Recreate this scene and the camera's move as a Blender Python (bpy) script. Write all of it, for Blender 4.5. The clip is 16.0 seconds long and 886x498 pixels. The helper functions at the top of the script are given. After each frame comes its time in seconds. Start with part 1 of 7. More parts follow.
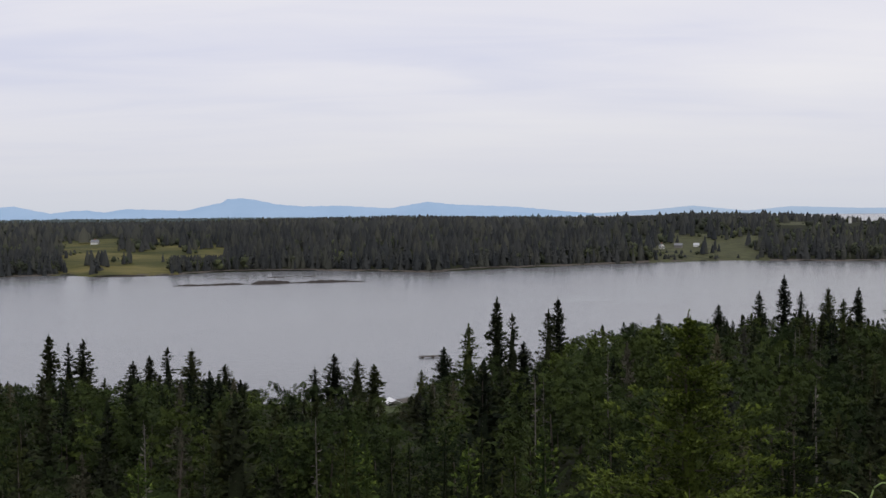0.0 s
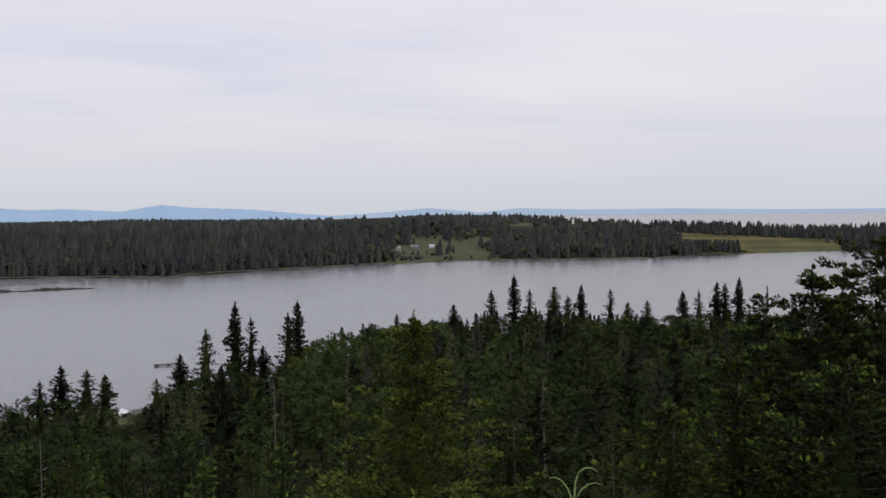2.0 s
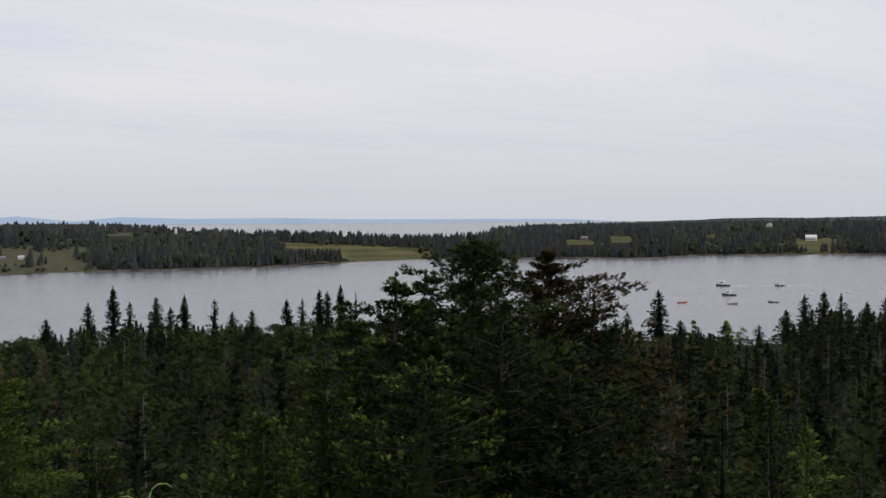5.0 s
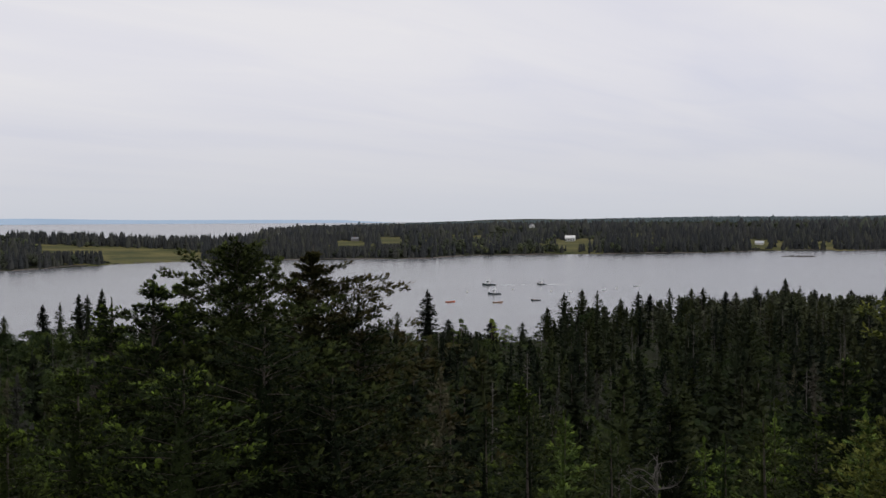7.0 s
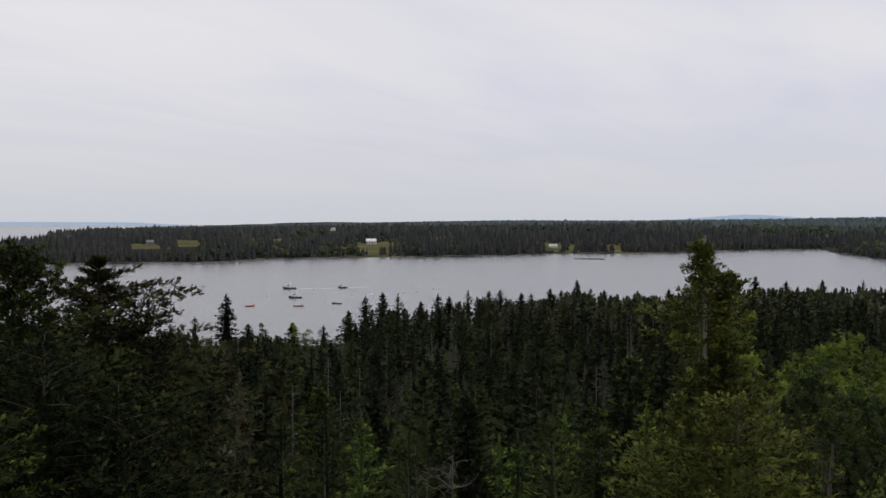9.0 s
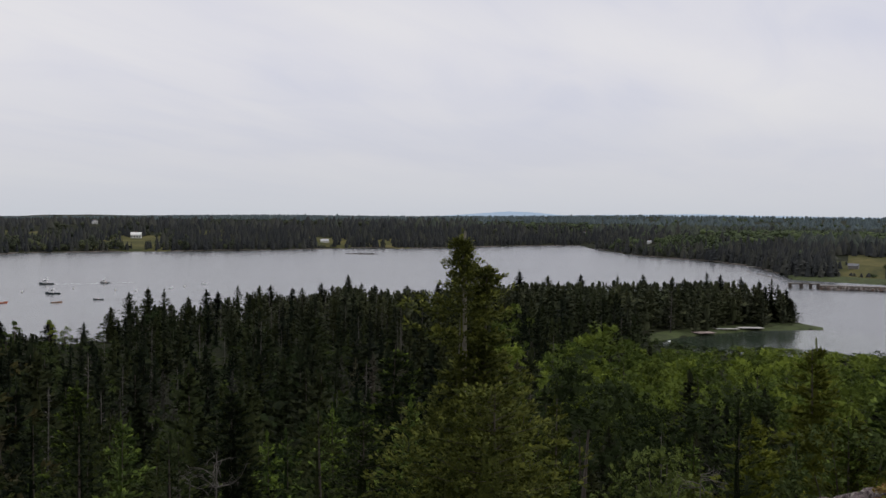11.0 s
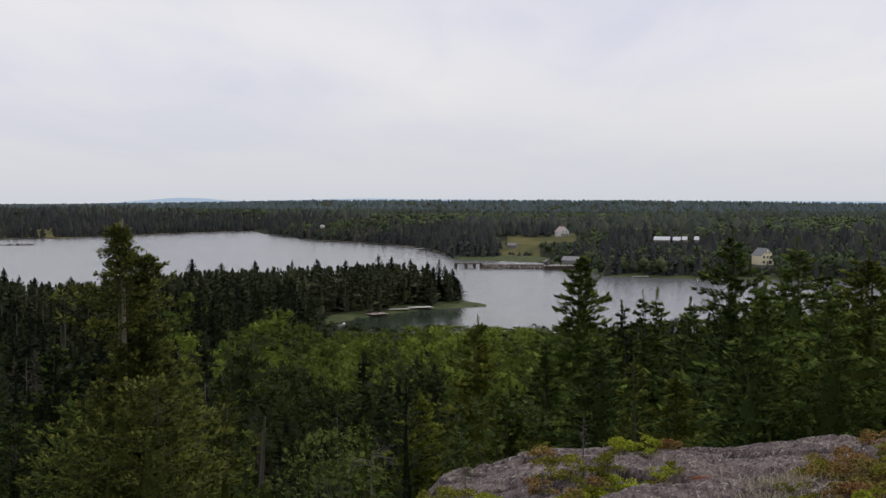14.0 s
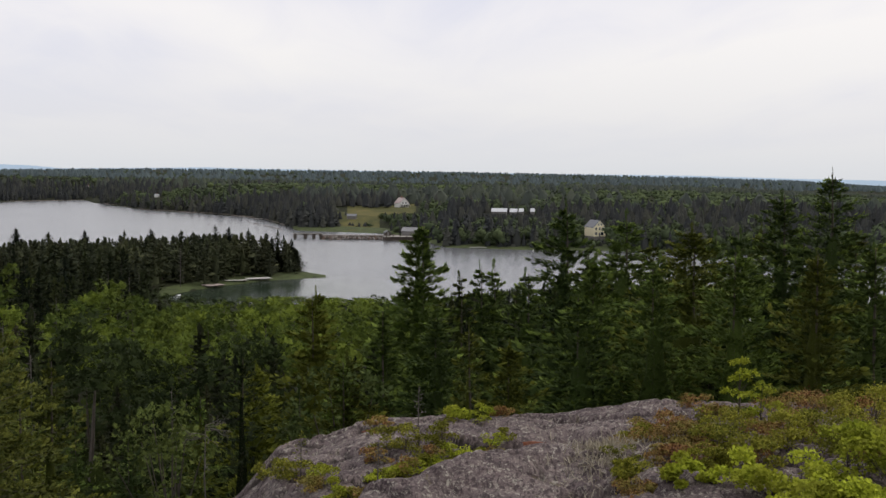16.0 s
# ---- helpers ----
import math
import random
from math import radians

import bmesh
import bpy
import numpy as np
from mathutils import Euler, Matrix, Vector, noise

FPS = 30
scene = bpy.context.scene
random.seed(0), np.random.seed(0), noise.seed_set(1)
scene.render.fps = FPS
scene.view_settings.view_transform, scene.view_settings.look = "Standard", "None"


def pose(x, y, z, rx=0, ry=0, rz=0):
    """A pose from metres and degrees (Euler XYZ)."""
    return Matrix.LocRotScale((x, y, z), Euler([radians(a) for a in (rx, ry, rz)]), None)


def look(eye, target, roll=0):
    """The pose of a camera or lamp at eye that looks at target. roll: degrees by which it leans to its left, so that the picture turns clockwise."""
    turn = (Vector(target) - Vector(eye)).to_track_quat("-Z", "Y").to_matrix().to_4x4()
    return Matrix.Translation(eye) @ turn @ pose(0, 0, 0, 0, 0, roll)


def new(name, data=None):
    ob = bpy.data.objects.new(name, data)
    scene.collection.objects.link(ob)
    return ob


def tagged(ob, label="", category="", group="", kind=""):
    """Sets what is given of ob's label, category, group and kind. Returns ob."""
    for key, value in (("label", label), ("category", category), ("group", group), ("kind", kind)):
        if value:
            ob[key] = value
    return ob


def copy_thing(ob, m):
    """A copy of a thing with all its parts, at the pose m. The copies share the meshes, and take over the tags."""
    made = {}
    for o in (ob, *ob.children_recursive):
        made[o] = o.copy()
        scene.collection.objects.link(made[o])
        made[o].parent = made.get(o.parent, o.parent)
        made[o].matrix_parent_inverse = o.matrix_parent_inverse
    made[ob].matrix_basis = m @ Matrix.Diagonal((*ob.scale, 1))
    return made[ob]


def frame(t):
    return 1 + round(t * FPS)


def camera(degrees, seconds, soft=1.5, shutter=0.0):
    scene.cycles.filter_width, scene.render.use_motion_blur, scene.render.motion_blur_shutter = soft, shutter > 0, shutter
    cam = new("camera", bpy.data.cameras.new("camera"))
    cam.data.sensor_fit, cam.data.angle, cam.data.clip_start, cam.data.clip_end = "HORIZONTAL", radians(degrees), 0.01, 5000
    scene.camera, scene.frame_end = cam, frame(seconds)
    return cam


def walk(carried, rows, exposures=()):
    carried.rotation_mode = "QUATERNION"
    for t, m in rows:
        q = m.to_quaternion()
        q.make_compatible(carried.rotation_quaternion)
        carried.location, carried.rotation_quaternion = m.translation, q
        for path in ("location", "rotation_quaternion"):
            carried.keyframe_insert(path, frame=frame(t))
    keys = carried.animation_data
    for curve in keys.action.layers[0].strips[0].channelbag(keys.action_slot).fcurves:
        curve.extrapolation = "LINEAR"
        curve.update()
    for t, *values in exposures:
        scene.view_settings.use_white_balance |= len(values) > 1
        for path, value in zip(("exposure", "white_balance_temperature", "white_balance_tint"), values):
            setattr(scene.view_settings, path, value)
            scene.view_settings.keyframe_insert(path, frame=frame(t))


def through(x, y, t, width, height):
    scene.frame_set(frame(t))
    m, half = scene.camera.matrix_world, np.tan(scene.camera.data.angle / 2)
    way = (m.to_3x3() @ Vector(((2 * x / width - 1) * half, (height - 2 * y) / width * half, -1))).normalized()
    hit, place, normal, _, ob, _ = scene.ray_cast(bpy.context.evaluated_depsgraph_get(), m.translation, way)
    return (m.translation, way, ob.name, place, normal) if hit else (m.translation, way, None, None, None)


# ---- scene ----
EXPOSURES = [(0.0, 0.06, 6500, 10), (3.5, 0.0, 6500, 10), (8.0, -0.03, 6545, 9.5), (11.0, -0.06, 6560, 9), (13.0, -0.03, 6570, 8.5), (14.5, 0.08, 6640, 8.5), (15.2, 0.1, 6720, 8.0), (16.0, 0.22, 6820, 8.0)]
# camera held at arm's length by somebody turning on a hilltop; z = 0 is the water
cam = camera(44.32, 16.0, 1.5)
EYE = 40.0
ROWS = [
    (0.0, -0.000, 0.400, 40.000, 0.000, -2.153, 0.435),
    (0.5, 0.022, 0.399, 40.000, -3.198, -2.097, 0.355),
    (1.0, 0.047, 0.397, 40.000, -6.684, -2.016, 0.314),
    (1.5, 0.070, 0.394, 40.000, -10.040, -2.063, 0.519),
    (2.0, 0.095, 0.389, 40.000, -13.701, -2.137, 0.650),
    (2.5, 0.120, 0.382, 40.000, -17.473, -2.073, 0.424),
    (3.0, 0.144, 0.373, 40.000, -21.109, -2.040, 0.173),
    (3.5, 0.166, 0.364, 40.000, -24.575, -2.052, 0.241),
    (4.0, 0.188, 0.353, 40.000, -28.088, -2.002, 0.319),
    (6.5, 0.273, 0.292, 40.000, -43.125, -1.737, 0.219),
    (7.0, 0.289, 0.276, 40.000, -46.333, -1.810, 0.193),
    (7.5, 0.302, 0.262, 40.000, -49.126, -1.719, 0.189),
    (8.0, 0.313, 0.249, 40.000, -51.526, -1.683, 0.021),
    (10.5, 0.365, 0.165, 40.000, -65.683, -1.784, -0.354),
    (11.0, 0.373, 0.145, 40.000, -68.739, -1.849, -0.681),
    (11.5, 0.380, 0.125, 40.000, -71.720, -1.858, -0.610),
    (12.0, 0.386, 0.106, 40.000, -74.595, -1.916, -0.378),
    (12.5, 0.391, 0.086, 40.000, -77.539, -1.954, -0.012),
    (13.0, 0.394, 0.067, 40.000, -80.292, -2.230, 0.246),
    (13.5, 0.397, 0.049, 40.000, -82.934, -2.405, 0.280),
    (14.0, 0.399, 0.029, 40.000, -85.808, -2.520, -0.014),
    (14.5, 0.400, 0.012, 40.000, -88.221, -2.689, -0.165),
    (15.0, 0.400, -0.002, 40.000, -90.321, -3.092, -0.380),
    (15.5, 0.400, -0.017, 40.000, -92.502, -3.564, -0.588),
    (16.0, 0.399, -0.029, 40.000, -94.206, -4.008, -0.660),
]
walk(cam, [(t, pose(x, y, z, 90 + pitch, roll, yaw)) for t, x, y, z, yaw, pitch, roll in ROWS], EXPOSURES)

# ---- world and light: high overcast ----
SUN_UP, SUN_TURN = 52.0, 150.0
world = bpy.data.worlds.new("overcast_sky")
scene.world = world
world.use_nodes = True
wn, wl = world.node_tree.nodes, world.node_tree.links
wn.clear()
w_out = wn.new("ShaderNodeOutputWorld")
w_bg = wn.new("ShaderNodeBackground")
w_sky = wn.new("ShaderNodeTexSky")
w_sky.sky_type = "NISHITA"
w_sky.sun_disc = False
w_sky.sun_elevation, w_sky.sun_rotation = radians(SUN_UP), radians(SUN_TURN)
w_sky.air_density, w_sky.dust_density = 1.0, 2.0
w_bg2 = wn.new("ShaderNodeBackground")
w_bg2.inputs["Strength"].default_value = 0.06
wl.new(w_sky.outputs[0], w_bg2.inputs["Color"])
w_tc = wn.new("ShaderNodeTexCoord")
# cloud sheet: project the direction on a flat layer so that streaks lie flat towards the horizon
w_sep = wn.new("ShaderNodeSeparateXYZ")
wl.new(w_tc.outputs["Generated"], w_sep.inputs[0])


def w_math(op, a, b=None, c=None):
    n = wn.new("ShaderNodeMath")
    n.operation = op
    for i, v in enumerate((a, b, c)):
        if v is None:
            continue
        if isinstance(v, (int, float)):
            n.inputs[i].default_value = v
        else:
            wl.new(v, n.inputs[i])
    return n.outputs[0]


w_z = w_math("MAXIMUM", w_sep.outputs["Z"], 0.0)
w_h = w_math("ADD", w_z, 0.09)
w_u = w_math("DIVIDE", w_sep.outputs["X"], w_h)
w_v = w_math("DIVIDE", w_sep.outputs["Y"], w_h)
w_comb = wn.new("ShaderNodeCombineXYZ")
wl.new(w_u, w_comb.inputs[0])
wl.new(w_v, w_comb.inputs[1])


def w_noise(scale, detail, rough, dist, stretch, turn):
    m = wn.new("ShaderNodeMapping")
    m.inputs["Scale"].default_value = stretch
    m.inputs["Rotation"].default_value = (0, 0, radians(turn))
    wl.new(w_comb.outputs[0], m.inputs["Vector"])
    n = wn.new("ShaderNodeTexNoise")
    n.inputs["Scale"].default_value, n.inputs["Detail"].default_value = scale, detail
    n.inputs["Roughness"].default_value, n.inputs["Distortion"].default_value = rough, dist
    wl.new(m.outputs[0], n.inputs["Vector"])
    return n.outputs["Fac"]


def w_ramp(fac, stops):
    r = wn.new("ShaderNodeValToRGB")
    e = r.color_ramp.elements
    while len(e) < len(stops):
        e.new(0.5)
    for k, (p, c) in zip(e, stops):
        k.position, k.color = p, (*c, 1)
    wl.new(fac, r.inputs[0])
    return r.outputs[0]


w_broad = w_noise(0.42, 3, 0.45, 0.5, (0.6, 1.0, 1), 25)
w_fine = w_noise(1.5, 6, 0.55, 0.8, (0.5, 1.4, 1), 35)
w_mix = w_math("MULTIPLY_ADD", w_fine, 0.22, w_math("MULTIPLY", w_broad, 0.78))
w_cloud = w_ramp(w_mix, [(0.36, (0.66, 0.68, 0.815)), (0.47, (0.765, 0.765, 0.845)), (0.59, (0.84, 0.83, 0.868))])
# thin haze band low over the horizon
w_low = w_ramp(w_z, [(0.0, (0.63, 0.655, 0.72)), (0.05, (0.67, 0.68, 0.735)), (0.16, (0.75, 0.755, 0.80))])
w_blend = wn.new("ShaderNodeMix")
w_blend.data_type = "RGBA"
wl.new(w_math("SMOOTH_MIN", w_math("MULTIPLY", w_z, 7.0), 1.0, 0.2), w_blend.inputs["Factor"])
wl.new(w_low, w_blend.inputs[6])
wl.new(w_cloud, w_blend.inputs[7])
wl.new(w_blend.outputs[2], w_bg.inputs["Color"])
w_bg.inputs["Strength"].default_value = 0.97
w_mixs = wn.new("ShaderNodeMixShader")
w_mixs.inputs[0].default_value = 0.97
wl.new(w_bg2.outputs[0], w_mixs.inputs[1])
wl.new(w_bg.outputs[0], w_mixs.inputs[2])
wl.new(w_mixs.outputs[0], w_out.inputs["Surface"])

sun_data = bpy.data.lights.new("sun", "SUN")
sun_data.energy, sun_data.angle, sun_data.color = 0.9, radians(25), (1.0, 0.97, 0.92)
sun = new("sun", sun_data)
sun.matrix_world = look((0, 0, 300), Vector((0, 0, 300)) - 100 * Vector((math.sin(radians(SUN_TURN)) * math.cos(radians(SUN_UP)), math.cos(radians(SUN_TURN)) * math.cos(radians(SUN_UP)), math.sin(radians(SUN_UP)))))


# ---- materials ----
def material(name, rough=0.8, metal=0.0, spec=0.3):
    m = bpy.data.materials.new(name)
    m.use_nodes = True
    b = m.node_tree.nodes["Principled BSDF"]
    b.inputs["Roughness"].default_value, b.inputs["Metallic"].default_value = rough, metal
    b.inputs["Specular IOR Level"].default_value = spec
    return m, m.node_tree.nodes, m.node_tree.links, b


def ramp(nodes, links, fac, stops):
    r = nodes.new("ShaderNodeValToRGB")
    e = r.color_ramp.elements
    while len(e) < len(stops):
        e.new(0.5)
    for k, (p, c) in zip(e, stops):
        k.position, k.color = p, (*c, 1)
    links.new(fac, r.inputs[0])
    return r.outputs[0]


def mixed(nodes, links, fac, a, b, mode="MIX"):
    n = nodes.new("ShaderNodeMix")
    n.data_type, n.blend_type = "RGBA", mode
    for sock, v in ((0, fac), (6, a), (7, b)):
        if isinstance(v, (int, float)):
            n.inputs[sock].default_value = v
        elif isinstance(v, tuple):
            n.inputs[sock].default_value = (*v, 1)
        else:
            links.new(v, n.inputs[sock])
    return n.outputs[2]


def noise_of(nodes, links, scale, detail=5, rough=0.55, dist=0.0, stretch=(1, 1, 1)):
    g = nodes.new("ShaderNodeNewGeometry")
    m = nodes.new("ShaderNodeMapping")
    m.inputs["Scale"].default_value = stretch
    links.new(g.outputs["Position"], m.inputs["Vector"])
    n = nodes.new("ShaderNodeTexNoise")
    n.inputs["Scale"].default_value, n.inputs["Detail"].default_value = scale, detail
    n.inputs["Roughness"].default_value, n.inputs["Distortion"].default_value = rough, dist
    links.new(m.outputs[0], n.inputs["Vector"])
    return n.outputs["Fac"]


def bumped(nodes, links, b, fac, strength, distance):
    n = nodes.new("ShaderNodeBump")
    n.inputs["Strength"].default_value, n.inputs["Distance"].default_value = strength, distance
    links.new(fac, n.inputs["Height"])
    links.new(n.outputs[0], b.inputs["Normal"])


def foliage(name, stops, patch, patch_scale, through=0.0, leaf=0.0, cover=0.6, shoot=None, crown=0.0):
    """Leaves or needles: colour by leaf and by tree, with slow drifts across the woods."""
    m, nodes, links, b = material(name, 0.85, 0, 0.06)
    g = nodes.new("ShaderNodeNewGeometry")
    o = nodes.new("ShaderNodeObjectInfo")
    add = nodes.new("ShaderNodeMath")
    add.operation = "MULTIPLY_ADD"
    links.new(g.outputs["Random Per Island"], add.inputs[0])
    add.inputs[1].default_value = 0.6
    half = nodes.new("ShaderNodeMath")
    half.operation = "MULTIPLY"
    links.new(o.outputs["Random"], half.inputs[0])
    half.inputs[1].default_value = 0.4
    links.new(half.outputs[0], add.inputs[2])
    tone = add.outputs[0]
    if leaf:  # sprays broken into single leaves or needle tufts
        cell = nodes.new("ShaderNodeTexVoronoi")
        cell.inputs["Scale"].default_value = 1 / leaf
        links.new(g.outputs["Position"], cell.inputs["Vector"])
        sep = nodes.new("ShaderNodeSeparateColor")
        links.new(cell.outputs["Color"], sep.inputs[0])
        blend = nodes.new("ShaderNodeMix")
        blend.inputs[0].default_value = 0.4
        links.new(add.outputs[0], blend.inputs[2])
        links.new(sep.outputs[0], blend.inputs[3])
        tone = blend.outputs[0]
    base = ramp(nodes, links, tone, stops)
    drift = noise_of(nodes, links, patch_scale, 3)
    fac = ramp(nodes, links, drift, [(0.42, (0, 0, 0)), (0.66, (0.8, 0.8, 0.8))])
    col = mixed(nodes, links, fac, base, patch)
    if crown:  # each tree has its own tone
        at_own = nodes.new("ShaderNodeAttribute")
        at_own.attribute_name = "own"
        both = nodes.new("ShaderNodeMath")
        links.new(at_own.outputs["Fac"], both.inputs[0])
        links.new(o.outputs["Random"], both.inputs[1])
        turn_over = nodes.new("ShaderNodeMath")
        turn_over.operation = "FRACT"
        links.new(both.outputs[0], turn_over.inputs[0])
        tint = ramp(nodes, links, turn_over.outputs[0], [(0.0, (0.42, 0.49, 0.58)), (0.3, (0.72, 0.78, 0.82)), (0.55, (1.0, 1.0, 1.0)), (0.8, (1.34, 1.32, 1.05)), (1.0, (1.82, 1.76, 1.25))])
        col = mixed(nodes, links, crown, col, mixed(nodes, links, 1.0, col, tint, "MULTIPLY"))
    if shoot:  # new growth at the ends of the boughs
        at = nodes.new("ShaderNodeAttribute")
        at.attribute_name = "shoot"
        col = mixed(nodes, links, ramp(nodes, links, at.outputs["Fac"], [(0.5, (0, 0, 0)), (0.95, (0.9, 0.9, 0.9))]), col, shoot)
    links.new(col, b.inputs["Base Color"])
    if through:
        t = nodes.new("ShaderNodeBsdfTranslucent")
        links.new(col, t.inputs["Color"])
        mx = nodes.new("ShaderNodeMixShader")
        mx.inputs[0].default_value = through
        links.new(b.outputs[0], mx.inputs[1])
        links.new(t.outputs[0], mx.inputs[2])
        links.new(mx.outputs[0], nodes["Material Output"].inputs["Surface"])
    if leaf:
        inside = nodes.new("ShaderNodeMath")
        inside.operation = "LESS_THAN"
        links.new(cell.outputs["Distance"], inside.inputs[0])
        inside.inputs[1].default_value = cover
        clear = nodes.new("ShaderNodeBsdfTransparent")
        cut = nodes.new("ShaderNodeMixShader")
        links.new(inside.outputs[0], cut.inputs[0])
        links.new(clear.outputs[0], cut.inputs[1])
        links.new(mx.outputs[0] if through else b.outputs[0], cut.inputs[2])
        links.new(cut.outputs[0], nodes["Material Output"].inputs["Surface"])
    return m


def painted(name, colour, rough=0.6, wear=0.15, scale=1.5, metal=0.0):
    m, nodes, links, b = material(name, rough, metal)
    f = noise_of(nodes, links, scale, 6, 0.6)
    dark = tuple(c * (1 - wear) for c in colour)
    lite = tuple(min(1, c * (1 + wear * 0.5)) for c in colour)
    links.new(ramp(nodes, links, f, [(0.3, dark), (0.7, lite)]), b.inputs["Base Color"])
    bumped(nodes, links, b, f, 0.2, 0.02)
    return m


SPRUCE = foliage("spruce_needles", [(0.1, (0.009, 0.012, 0.007)), (0.5, (0.016, 0.022, 0.011)), (0.8, (0.027, 0.034, 0.015)), (0.95, (0.045, 0.053, 0.023))], (0.026, 0.028, 0.015), 0.03, 0.0, 0.15, 0.78, (0.038, 0.045, 0.019), 1.0)
SPRUCE_GREY = foliage("lichened_spruce_needles", [(0.1, (0.030, 0.031, 0.024)), (0.5, (0.052, 0.052, 0.041)), (0.9, (0.090, 0.085, 0.068))], (0.062, 0.055, 0.044), 0.05, 0.0, 0.15, 0.62, None, 0.8)
SPRUCE_POINT = foliage("windblown_spruce_needles", [(0.1, (0.021, 0.028, 0.016)), (0.5, (0.040, 0.049, 0.027)), (0.8, (0.063, 0.073, 0.038)), (0.95, (0.099, 0.107, 0.054))], (0.057, 0.060, 0.035), 0.03, 0.0, 0.25, 0.8, (0.095, 0.101, 0.051), 0.5)
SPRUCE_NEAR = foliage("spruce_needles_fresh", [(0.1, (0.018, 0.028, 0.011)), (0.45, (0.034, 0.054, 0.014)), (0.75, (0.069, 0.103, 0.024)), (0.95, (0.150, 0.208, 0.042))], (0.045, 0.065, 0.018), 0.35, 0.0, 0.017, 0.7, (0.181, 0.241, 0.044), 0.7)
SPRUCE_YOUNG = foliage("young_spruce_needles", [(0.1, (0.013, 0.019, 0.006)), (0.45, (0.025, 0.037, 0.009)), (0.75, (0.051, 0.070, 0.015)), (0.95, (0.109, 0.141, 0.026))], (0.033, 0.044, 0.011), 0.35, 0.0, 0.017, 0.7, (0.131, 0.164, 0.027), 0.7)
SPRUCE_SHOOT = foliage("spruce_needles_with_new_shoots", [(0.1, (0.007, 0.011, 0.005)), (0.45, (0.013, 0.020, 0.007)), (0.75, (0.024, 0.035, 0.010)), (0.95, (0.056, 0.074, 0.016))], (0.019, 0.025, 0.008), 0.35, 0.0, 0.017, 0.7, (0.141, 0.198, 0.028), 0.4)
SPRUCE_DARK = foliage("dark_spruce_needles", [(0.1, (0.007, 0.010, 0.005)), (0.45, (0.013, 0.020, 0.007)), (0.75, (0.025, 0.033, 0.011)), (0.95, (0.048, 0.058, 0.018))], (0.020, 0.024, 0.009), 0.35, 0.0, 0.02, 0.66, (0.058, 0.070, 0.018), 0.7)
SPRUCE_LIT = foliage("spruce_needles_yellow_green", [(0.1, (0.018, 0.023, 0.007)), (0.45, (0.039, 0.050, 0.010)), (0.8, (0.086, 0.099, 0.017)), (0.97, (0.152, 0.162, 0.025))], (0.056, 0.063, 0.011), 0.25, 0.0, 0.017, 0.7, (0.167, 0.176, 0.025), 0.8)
# far needles: haze is put into the base colour, paler and bluer with distance
SPRUCE_FAR_HAZE = foliage("far_spruce_haze_tone", [(0.1, (0.036, 0.039, 0.041)), (0.5, (0.045, 0.048, 0.048)), (0.9, (0.059, 0.061, 0.059))], (0.055, 0.056, 0.054), 0.008, crown=0.45)
SPRUCE_INLAND_HAZE = foliage("inland_spruce_haze_tone", [(0.1, (0.046, 0.054, 0.052)), (0.5, (0.058, 0.067, 0.060)), (0.9, (0.072, 0.082, 0.071))], (0.080, 0.094, 0.068), 0.006, crown=0.3)
SPRUCE_RIDGE_HAZE = foliage("horizon_spruce_haze_tone", [(0.1, (0.079, 0.103, 0.112)), (0.5, (0.090, 0.116, 0.121)), (0.9, (0.102, 0.130, 0.130))], (0.102, 0.129, 0.134), 0.002)
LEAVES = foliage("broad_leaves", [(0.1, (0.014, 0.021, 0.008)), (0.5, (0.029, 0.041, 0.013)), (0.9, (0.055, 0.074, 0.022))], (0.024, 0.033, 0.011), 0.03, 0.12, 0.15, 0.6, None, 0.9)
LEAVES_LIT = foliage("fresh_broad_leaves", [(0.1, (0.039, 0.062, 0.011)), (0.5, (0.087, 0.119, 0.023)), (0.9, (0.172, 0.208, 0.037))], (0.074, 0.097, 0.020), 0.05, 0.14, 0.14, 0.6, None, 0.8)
LEAVES_NEAR = foliage("near_birch_leaves", [(0.1, (0.027, 0.040, 0.013)), (0.5, (0.057, 0.078, 0.024)), (0.9, (0.116, 0.143, 0.040))], (0.049, 0.063, 0.021), 0.4, 0.12, 0.045, 0.62, None, 0.5)
SHRUB = foliage("shrub_leaves", [(0.1, (0.104, 0.130, 0.017)), (0.5, (0.280, 0.328, 0.032)), (0.9, (0.536, 0.590, 0.064))], (0.256, 0.263, 0.035), 1.5, 0.3)
LEDGE_GREEN = foliage("bayberry_leaves", [(0.1, (0.065, 0.074, 0.013)), (0.5, (0.164, 0.168, 0.026)), (0.9, (0.371, 0.361, 0.050))], (0.169, 0.159, 0.029), 1.5, 0.2)
HEATH = foliage("heath_twigs", [(0.1, (0.121, 0.058, 0.032)), (0.5, (0.253, 0.128, 0.056)), (0.9, (0.275, 0.231, 0.060))], (0.165, 0.158, 0.040), 2.0)
# far leaves, greyed and paled in the base colour for haze
LEAVES_FAR_HAZE = foliage("far_leaves_haze_tone", [(0.1, (0.033, 0.038, 0.027)), (0.5, (0.044, 0.051, 0.034)), (0.9, (0.069, 0.078, 0.045))], (0.044, 0.048, 0.036), 0.01, crown=0.5)
LEAVES_INLAND_HAZE = foliage("inland_leaves_haze_tone", [(0.1, (0.053, 0.069, 0.040)), (0.5, (0.068, 0.089, 0.046)), (0.9, (0.092, 0.119, 0.054))], (0.065, 0.083, 0.047), 0.01, crown=0.3)
DEADWOOD = painted("weathered_deadwood", (0.12, 0.108, 0.097), 0.9, 0.35, 6.0)
BARK = painted("spruce_bark", (0.085, 0.07, 0.058), 0.9, 0.4, 8.0)

